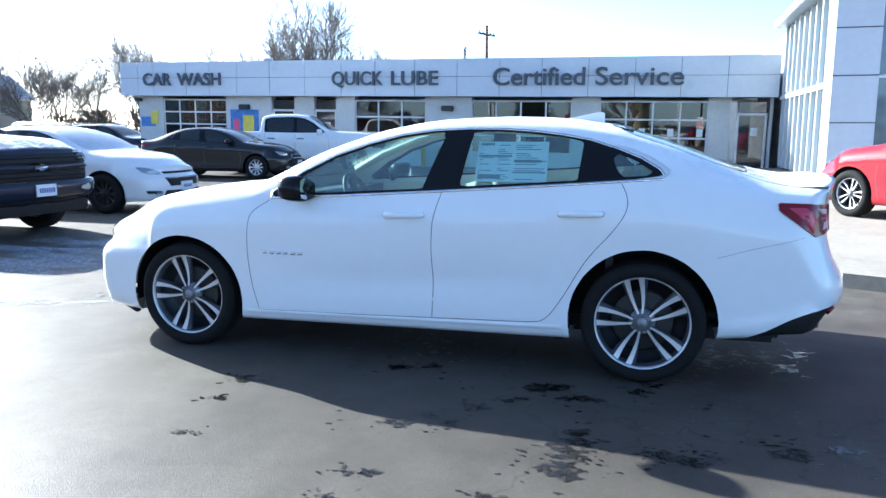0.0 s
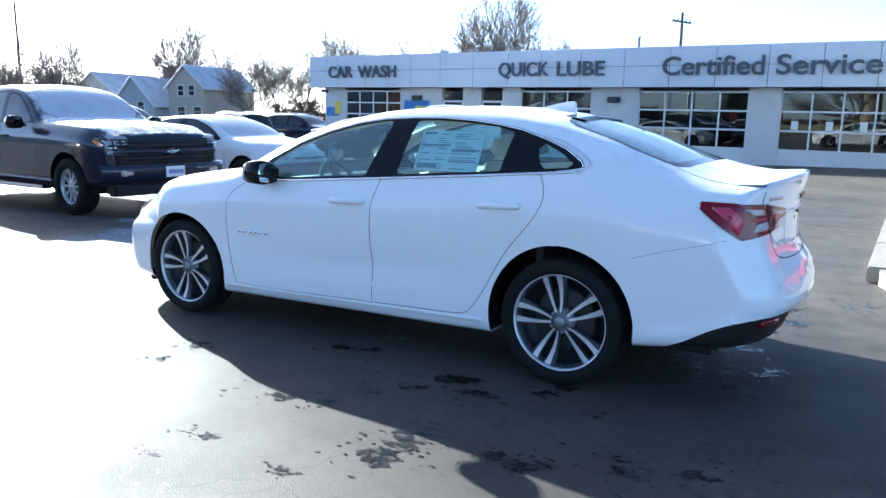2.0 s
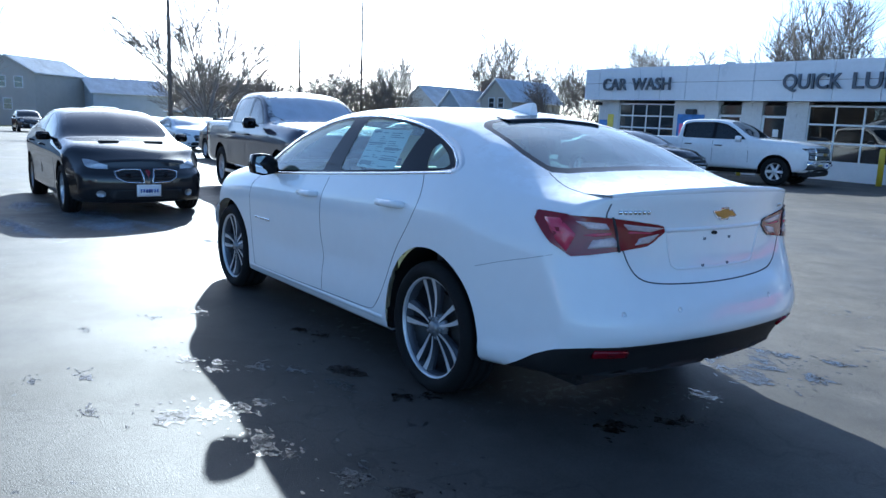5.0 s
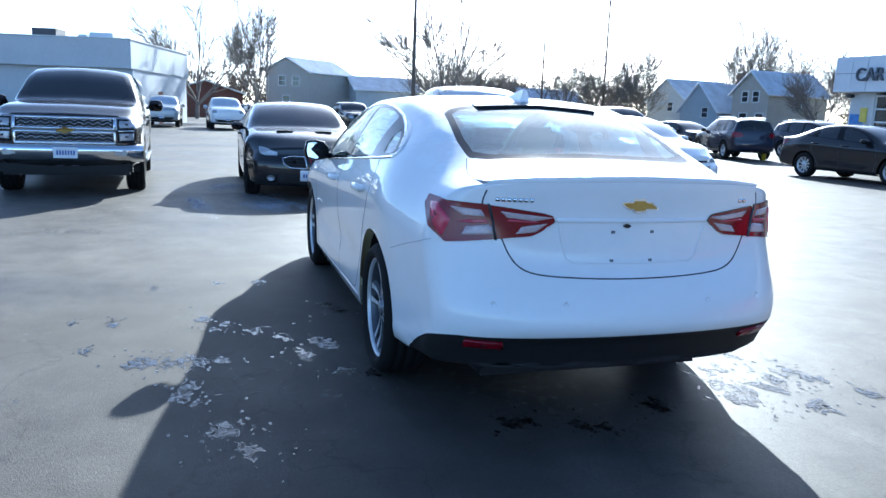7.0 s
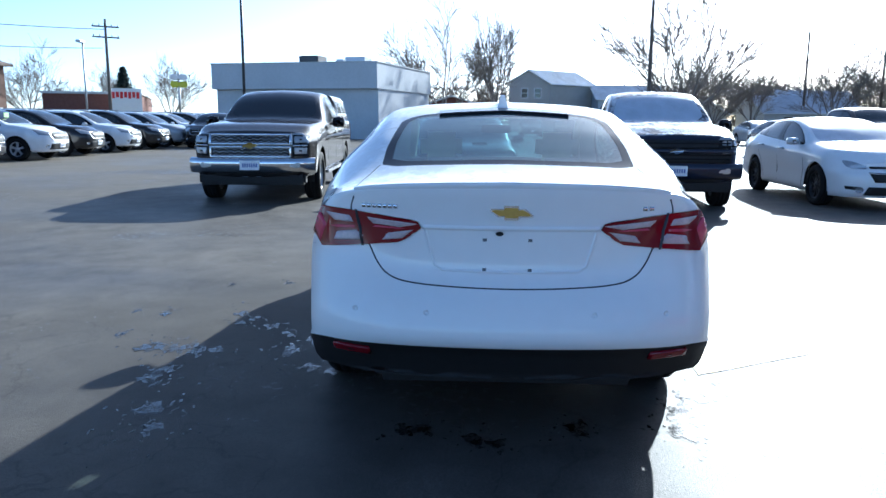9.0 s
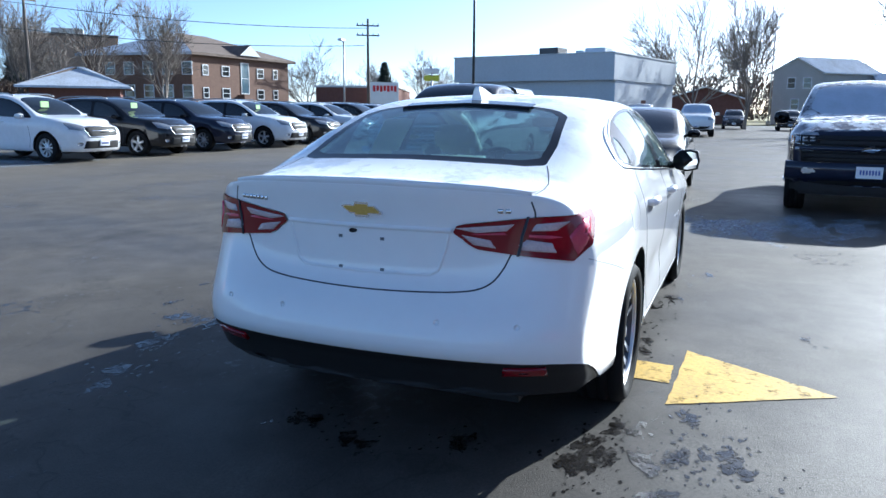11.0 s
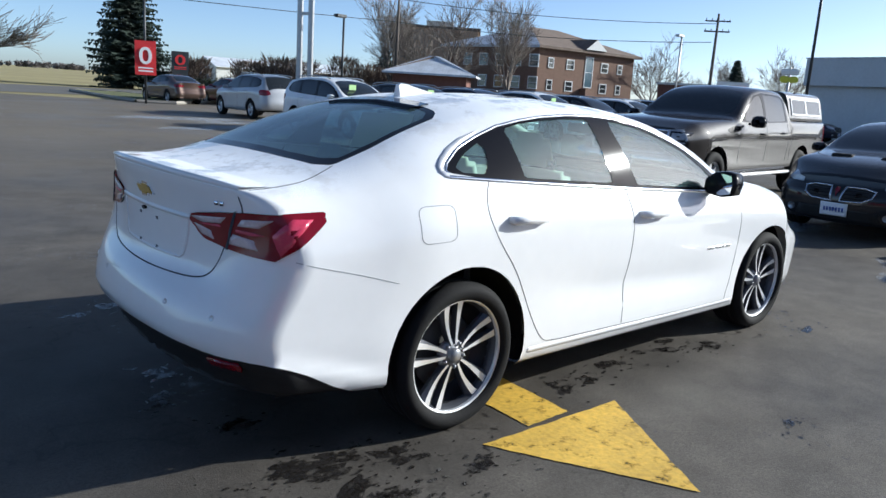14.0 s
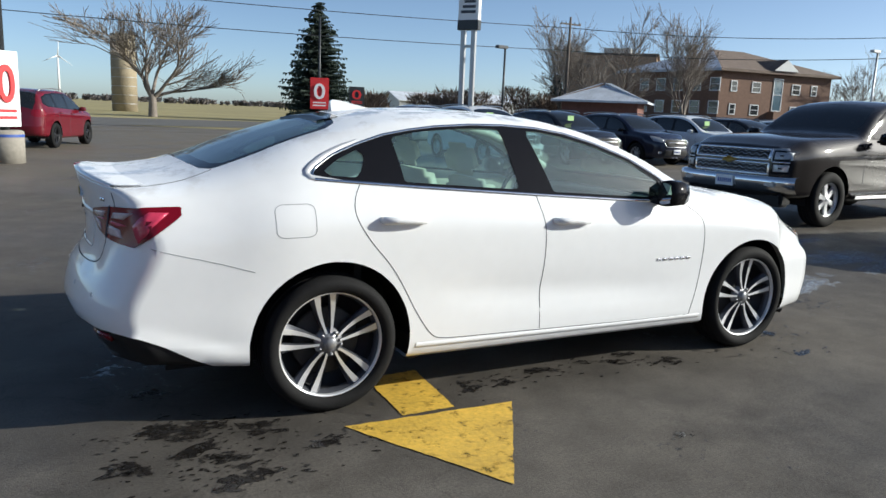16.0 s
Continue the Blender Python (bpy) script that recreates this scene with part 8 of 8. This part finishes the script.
def lamp_post(x, y, h, turn=0, material=M_dark_metal, r=0.075, head=True):
    p = thing("lamp_post", pose(x, y, 0, 0, 0, turn), "tall thin parking lot lamp post", "lamp", "lamp posts")
    mv(p, "shaft", tube([(0, 0, 0), (0, 0, h)], [r, r * 0.8], 8), material)
    mv(p, "base", tube([(0, 0, 0), (0, 0, 0.5)], r * 3, 10), M_kerb)
    if head:
        part("lamp_head", box_bm(-0.1, 0.65, -0.16, 0.16, h - 0.05, h + 0.12, 0.03), material, p)
    return p


lamp_post(-21.4, -33.0, 5.2, 10)
lamp_post(-30.8, -11.0, 10.0, 0)
lamp_post(-46.0, -26.5, 6.4, 0, M_metal)
lamp_post(-85.9, 4.5, 11.5, 0, M_metal)
# pylon of the dealership: two posts and a cabinet
py = thing("dealer_pylon", pose(-19.3, -33.6, 0, 0, 0, -55), "twin-post dealer pylon sign with a pale cabinet", "sign")
for s in (-0.32, 0.32):
    part("post", box_bm(s - 0.13, s + 0.13, -0.13, 0.13, 0, 6.2, 0.02), M_metal, py)
part("brace", box_bm(-0.3, 0.3, -0.1, 0.1, 5.1, 5.25), M_metal, py)
part("cabinet", box_bm(-0.62, 0.62, -0.2, 0.2, 6.2, 9.2, 0.03), M_white_sign, py, "white sign cabinet with dark text bars")
part("cabinet_foot", box_bm(-0.64, 0.64, -0.22, 0.22, 6.05, 6.6, 0.02), M_dark_metal, py)
part("sign_marks", [add_box(q, -0.45, 0.45 - 0.1 * i, s * 0.205 - 0.01, s * 0.205 + 0.01, 6.95 + 0.28 * i, 7.1 + 0.28 * i) for q in [bmesh.new()] for s in (-1, 1) for i in range(3)][-1], M_ink, py)


def banner(x, y, turn, ground, mark, z0, z1, w, label, text="0"):
    b = thing("banner_sign", pose(x, y, 0, 0, 0, turn), label, "sign")
    bm = bmesh.new()
    face = part("banner_face", box_bm(-w / 2, w / 2, -0.03, 0.03, z0, z1, 0.01), ground, b)
    h = z1 - z0
    lettering(text, -w * 0.30, w * 0.30, z0 + h * 0.32, z0 + h * 0.82, -0.036, b, mark, "banner_text").data.transform(Matrix.Identity(4))
    part("banner_lines", [add_box(q, -w * 0.35, w * 0.35, -0.036, -0.031, z0 + h * (0.10 + 0.09 * i), z0 + h * (0.14 + 0.09 * i)) for q in [bmesh.new()] for i in range(2)][-1], mark, b)
    return b


b = banner(3.08, -14.45, 218, M_white_sign, M_red_sign, 0.78, 2.35, 0.64, "white banner with a large red zero on a lamp post base")
mv(b, "post", tube([(0.05, 0.14, 0.7), (0.05, 0.14, 8.5)], [0.09, 0.07], 8), M_dark_metal)
mv(b, "concrete_base", tube([(0.05, 0.14, 0), (0.05, 0.14, 0.66), (0.05, 0.14, 0.70)], [0.36, 0.36, 0.32], 20), M_kerb)
mv(b, "band", tube([(0.05, 0.14, 0.56), (0.05, 0.14, 0.62)], 0.365, 20, False), M_plate_ink)
b = banner(-10.6, -33.8, 165, M_red_sign, M_white_sign, 1.35, 2.95, 0.95, "red banner with a large white zero on a tall pole")
mv(b, "post", tube([(0, 0.1, 0), (0, 0.1, 6.0)], [0.06, 0.05], 8), M_dark_metal)
b = banner(-18.0, -47.0, 165, M_dark_metal, M_red_sign, 1.7, 3.0, 1.1, "dark roadside price board with red figures")
part("board_foot", box_bm(-0.5, 0.5, -0.05, 0.05, 0, 1.7), M_dark_metal, b)
# grass island with its kerb
isl = [(-10.6, -35.0), (-12.2, -34.2), (-16.5, -38.5), (-14.5, -49.0), (-11.8, -49.5)]
tagged(mv(None, "grass_island", prism(isl, -0.02, 0.13, "z"), M_grass, smooth=False), "grass island edged by a concrete kerb", "island", kind="structure")
tagged(mv(None, "island_kerb", tube([(*p, 0.06) for p in isl] + [(*isl[0], 0.06)], 0.11, 6, False), M_kerb, smooth=False), "pale concrete kerb round the grass island", "kerb", kind="structure")


def bare_tree(seed, h, spread, side=9, fork=0.2, limbs=None, rise=0.10):
    """A leafless tree: a short trunk, long limbs that fan upward, side branches all along them, and fine twigs. limbs: (bearing, tilt, length) of the main ones."""
    r = random.Random(seed)
    trunk, crown = [], []

    def bough(p, d, length, rad, n, bend, lift, end, sides, store):
        pts, rs = [p.copy()], [rad]
        q, dd = p.copy(), d.copy()
        for i in range(n):
            dd = (dd + Vector((r.gauss(0, bend), r.gauss(0, bend), r.gauss(lift, bend * 0.6)))).normalized()
            q = q + dd * length / n
            pts.append(q.copy())
            rs.append(max(rad * (1 - (1 - end) * (i + 1) / n), 0.0135))
        store.append(tube(pts, rs, sides, False))
        return pts, rs

    def spot(pts, rs, u):
        n = len(pts) - 1
        j = min(int(u * n), n - 1)
        return pts[j].lerp(pts[j + 1], u * n - j), (pts[j + 1] - pts[j]).normalized(), rs[j]

    def aside(d, tilt):
        az = r.uniform(0, 2 * math.pi)
        a = d.cross(Vector((math.cos(az), math.sin(az), 0.15))).normalized()
        return (Matrix.Rotation(tilt, 3, a) @ d + Vector((0, 0, rise))).normalized()

    tp, tr = bough(Vector((0, 0, -0.1)), Vector((0, 0, 1)), h * fork, h * (0.027 if limbs else 0.019), 3, 0.04, 0, 0.75, 9, trunk)
    mains = limbs or [(2 * math.pi * (k + r.uniform(-0.3, 0.3)) / 7, r.uniform(0.16, 0.80) * spread, r.uniform(0.55, 0.80)) for k in range(7)]
    for az, tilt, lf in mains:
        at, _, rr = spot(tp, tr, r.uniform(0.7, 1.0))
        d = Vector((math.cos(az) * math.sin(tilt), math.sin(az) * math.sin(tilt), math.cos(tilt)))
        lp, lr = bough(at, d, lf * h, rr * (0.52 if limbs else 0.58), 7, 0.10 if not limbs else 0.19, 0.03 if not limbs else 0.0, 0.16, 6, crown)
        for k in range(side):
            u = 0.22 + 0.78 * (k + r.random()) / side
            bp, bd, br = spot(lp, lr, min(u, 0.999))
            bl = lf * h * r.uniform(0.26, 0.52) * (1.15 - 0.6 * u)
            p2, r2 = bough(bp, aside(bd, r.uniform(0.30, 0.75)), bl, br * 0.55, 4, 0.14, 0.03, 0.3, 4, crown)
            for _ in range(7):
                wp, wd, wr = spot(p2, r2, r.uniform(0.2, 0.99))
                p3, r3 = bough(wp, aside(wd, r.uniform(0.25, 0.65)), bl * r.uniform(0.4, 0.85), max(wr * 0.6, 0.017), 2, 0.16, 0.02, 0.7, 3, crown)
                for _ in range(3):
                    vp, vd, vr = spot(p3, r3, r.uniform(0.25, 0.99))
                    bough(vp, aside(vd, r.uniform(0.25, 0.6)), bl * r.uniform(0.30, 0.62), 0.0135, 1, 0.1, 0.02, 0.8, 3, crown)
    return join(trunk), join(crown)


OAK = [(0.15, 1.12, 0.58), (3.3, 1.10, 0.52), (1.2, 0.42, 0.44), (4.4, 0.50, 0.48), (2.6, 0.75, 0.46), (5.6, 0.80, 0.46)]
TREES = []
for seed, h, sp, sd, fk, lb in ((3, 10, 1.2, 10, 0.15, None), (8, 10, 0.9, 10, 0.18, None), (15, 10, 1.0, 12, 0.14, OAK), (21, 10, 1.15, 9, 0.18, None)):
    tv, cv = bare_tree(seed, h, sp, sd, fk, limbs=lb, rise=0.02 if lb else 0.07)
    top = max(p[2] for p in cv[0])
    TREES.append((mesh_from("trunk", *tv, M_bark), mesh_from("crown", *cv, M_bark), top))


def tree(k, x, y, h, turn, wide=1.0, label="tall leafless deciduous tree"):
    tme, cme, top = TREES[k]
    s = h / top
    t = thing("bare_tree", pose(x, y, -0.03, 0, 0, turn) @ Matrix.Diagonal((s * wide, s * wide, s, 1)), label, "tree", "bare trees")
    link("trunk", tme, t)
    link("crown", cme, t)


PLANT = [(0, -79.7, -3.3, 15.5, 0, 0.95), (1, -63.5, 1.9, 12.2, 60, 0.8), (0, -54.2, 16.4, 14.5, 20, 0.9), (3, -83.6, 32.3, 9.2, 0, 1.0), (1, -80.5, 50.1, 12.5, 40, 0.95), (0, -85.8, 73.7, 17.0, 90, 0.75), (0, -66, 20.0, 9, 140, 1.0), (0, -80, 27.0, 10, 200, 1.0), (0, -89, -56.1, 11.6, 80, 1.0), (1, -100, -50, 9, 10, 1.0),
         (1, -22.8, 48.33, 13, 10, 0.95), (0, -26.78, 48.96, 12.5, 100, 0.9), (3, -52.6, 60, 10.5, 0, 1.0), (0, -56, 56, 10, 50, 1.0), (3, -48, 64, 12.5, 90, 0.9), (1, -45, 60, 8.5, 170, 1.2), (0, -40, 64, 9, 220, 1.0),
         (1, -74, 62, 16, 30, 0.8), (3, -70, 68, 13, 70, 1.0), (3, -66, 71, 12, 130, 1.1), (1, -55, 70, 14, 200, 0.8), (0, -78, 44, 12, 250, 0.9), (3, -76, 38, 10, 300, 1.2), (3, -90, 28, 11, 310, 1.0), (3, -96, 38, 9, 20, 1.2), (3, -98, 46, 9, 80, 1.2), (3, -94, 52, 9.5, 140, 1.2), (0, -80, 50, 10, 33, 1.0),
         (2, -7.3, -70.5, 11.3, 0, 1.0), (1, -42.7, -55.5, 12, 60, 0.9), (0, -53.0, -60.5, 14, 120, 1.0), (1, -53.5, -50.2, 13, 33, 0.9), (0, -100, -52, 9, 180, 1.0), (3, -95, -40, 10, 250, 1.1), (3, -104, -30, 9, 30, 1.1), (0, -110, -20, 10, 77, 1.0), (1, -20, 52, 9, 0, 1.1), (0, 28, -95, 11, 40, 1.2)]
for k, x, y, h, tn, wd in PLANT:
    tree(k, x, y, h, tn, wd)
for k, x in enumerate(np.linspace(-100, -75, 12)):
    tree(3, float(x) - 25, 8 + k * 6.5, 7.5 + (k * 37 % 5) * 0.6, k * 50, 1.3, "leafless tree in the wooded skyline")


def spruce(x, y, h, seed, wide=1.0):
    """A spruce: trunk and whorls of drooping boughs made of short needle sprays."""
    r = random.Random(seed)
    t = thing("spruce", pose(x, y, -0.03), "dark green conical spruce tree", "tree")
    mv(t, "trunk", tube([(0, 0, 0), (0, 0, h * 0.97)], [h * 0.02, 0.02], 7), M_bark)
    vs, fs = [], []
    z = h * 0.06
    while z < h * 0.985:
        f = 1 - z / h
        n = max(5, int(9 + 9 * f))
        for k in range(n):
            a = 2 * math.pi * (k + r.uniform(-0.5, 0.5)) / n
            L = (h * 0.30 * wide * min(f * 1.25 + 0.02, 0.86) ** 0.7) * r.uniform(0.55, 1.12)
            zz = z + r.uniform(-0.02, 0.02) * h
            c, s = math.cos(a), math.sin(a)
            steps = max(3, int(L / 0.20))
            for i in range(steps):
                u = (i + r.random()) / steps
                px, pz = L * u, zz - L * 0.30 * u + L * 0.20 * u * u
                for q in (-1, 1, 0):
                    wd = (0.40 * (1 - 0.55 * u) + 0.08) * r.uniform(0.6, 1.4) * min(1, h / 8)
                    o = len(vs)
                    sx2, sy2 = -s * q, c * q
                    tip = (c * (px + 0.3 * wd) + sx2 * wd, s * (px + 0.3 * wd) + sy2 * wd, pz - wd * (0.4 if q else 0.8) + r.uniform(-0.08, 0.08))
                    vs += [(c * px - c * 0.12, s * px - s * 0.12, pz + 0.05), (c * px + c * 0.16, s * px + s * 0.16, pz - 0.02), tip]
                    fs.append((o, o + 1, o + 2))
        z += h * 0.017 * r.uniform(0.8, 1.2) + 0.02
    mv(t, "crown", (vs, fs), M_spruce, smooth=False)


spruce(-21.8, -66.3, 11.3, 2, 1.12)
spruce(-85.4, -42.0, 7.6, 5, 0.8)
spruce(-47.0, -62.0, 6.0, 7, 1.0)


def brush(name, x0, y0, x1, y1, h, seed, material, count, depth, label, leaf=0.16, thin=1.0):
    """A band of shrubs: each one a dense fan of fine stems that break into twigs."""
    r = random.Random(seed)
    vs, fs = [], []
    length = math.hypot(x1 - x0, y1 - y0)
    shrubs = max(6, int(length / (0.38 * h)))
    per = max(20, count // shrubs)
    for k in range(shrubs):
        u = (k + r.uniform(-0.5, 0.5)) / shrubs
        cx, cy = x0 + (x1 - x0) * u + r.uniform(-depth, depth), y0 + (y1 - y0) * u + r.uniform(-depth, depth)
        hh = h * r.uniform(0.5, 1.05)
        rad = hh * r.uniform(0.4, 0.65)
        for _ in range(per):
            a, q = r.uniform(0, 6.28), math.sqrt(r.random())
            z = hh * 0.95 * r.random() ** 0.75
            wide = rad * math.sin(min(1.0, 0.25 + z / hh) * 2.2) * q
            x, y = cx + wide * math.cos(a), cy + wide * math.sin(a)
            L = leaf * h * r.uniform(0.5, 1.5)
            w = L * r.uniform(0.05, 0.13) * thin
            dx, dy, dz = math.cos(a) * L * 0.45 * q + r.gauss(0, 0.28) * L, math.sin(a) * L * 0.45 * q + r.gauss(0, 0.28) * L, L * r.uniform(0.2, 1.0)
            b = r.uniform(0, 6.28)
            o = len(vs)
            vs += [(x - w * math.cos(b), y - w * math.sin(b), z), (x + w * math.cos(b), y + w * math.sin(b), z), (x + dx, y + dy, z + dz)]
            fs.append((o, o + 1, o + 2))
    ob = mv(None, name, (vs, fs), material, smooth=False)
    tagged(ob, label, "shrubs", kind="stuff")


# greyer than the near brush: distance haze is put into this colour
M_far = mat("far_brush", (0.15, 0.135, 0.13), rough=0.95, noise_scale=0.05, vary=0.3)
brush("brush", -28, -65, -52, -57, 4.2, 1, M_brush, 22000, 2.0, "brown leafless thicket along the road", 0.14)
brush("hedge", -24, -58, -62, -44, 1.5, 2, M_hedge, 26000, 0.7, "dark clipped evergreen hedge", 0.16, 2.2)
brush("far_hedgerow", -500, -600, 500, -640, 4.2, 3, M_far, 60000, 18, "far hazy hedgerow on the horizon", 0.4, 4.0)
brush("far_trees", -150, -30, -125, 100, 8, 4, M_brush, 30000, 8, "brown wooded skyline behind the houses", 0.16)
brush("shrub", -80, -59, -66, -55.0, 1.8, 5, M_hedge, 8000, 0.6, "low shrubs before the brick block", 0.16, 2.0)
brush("thicket", -60, 64, -30, 62, 4.0, 6, M_brush, 16000, 3, "brown undergrowth beside the car wash", 0.14)
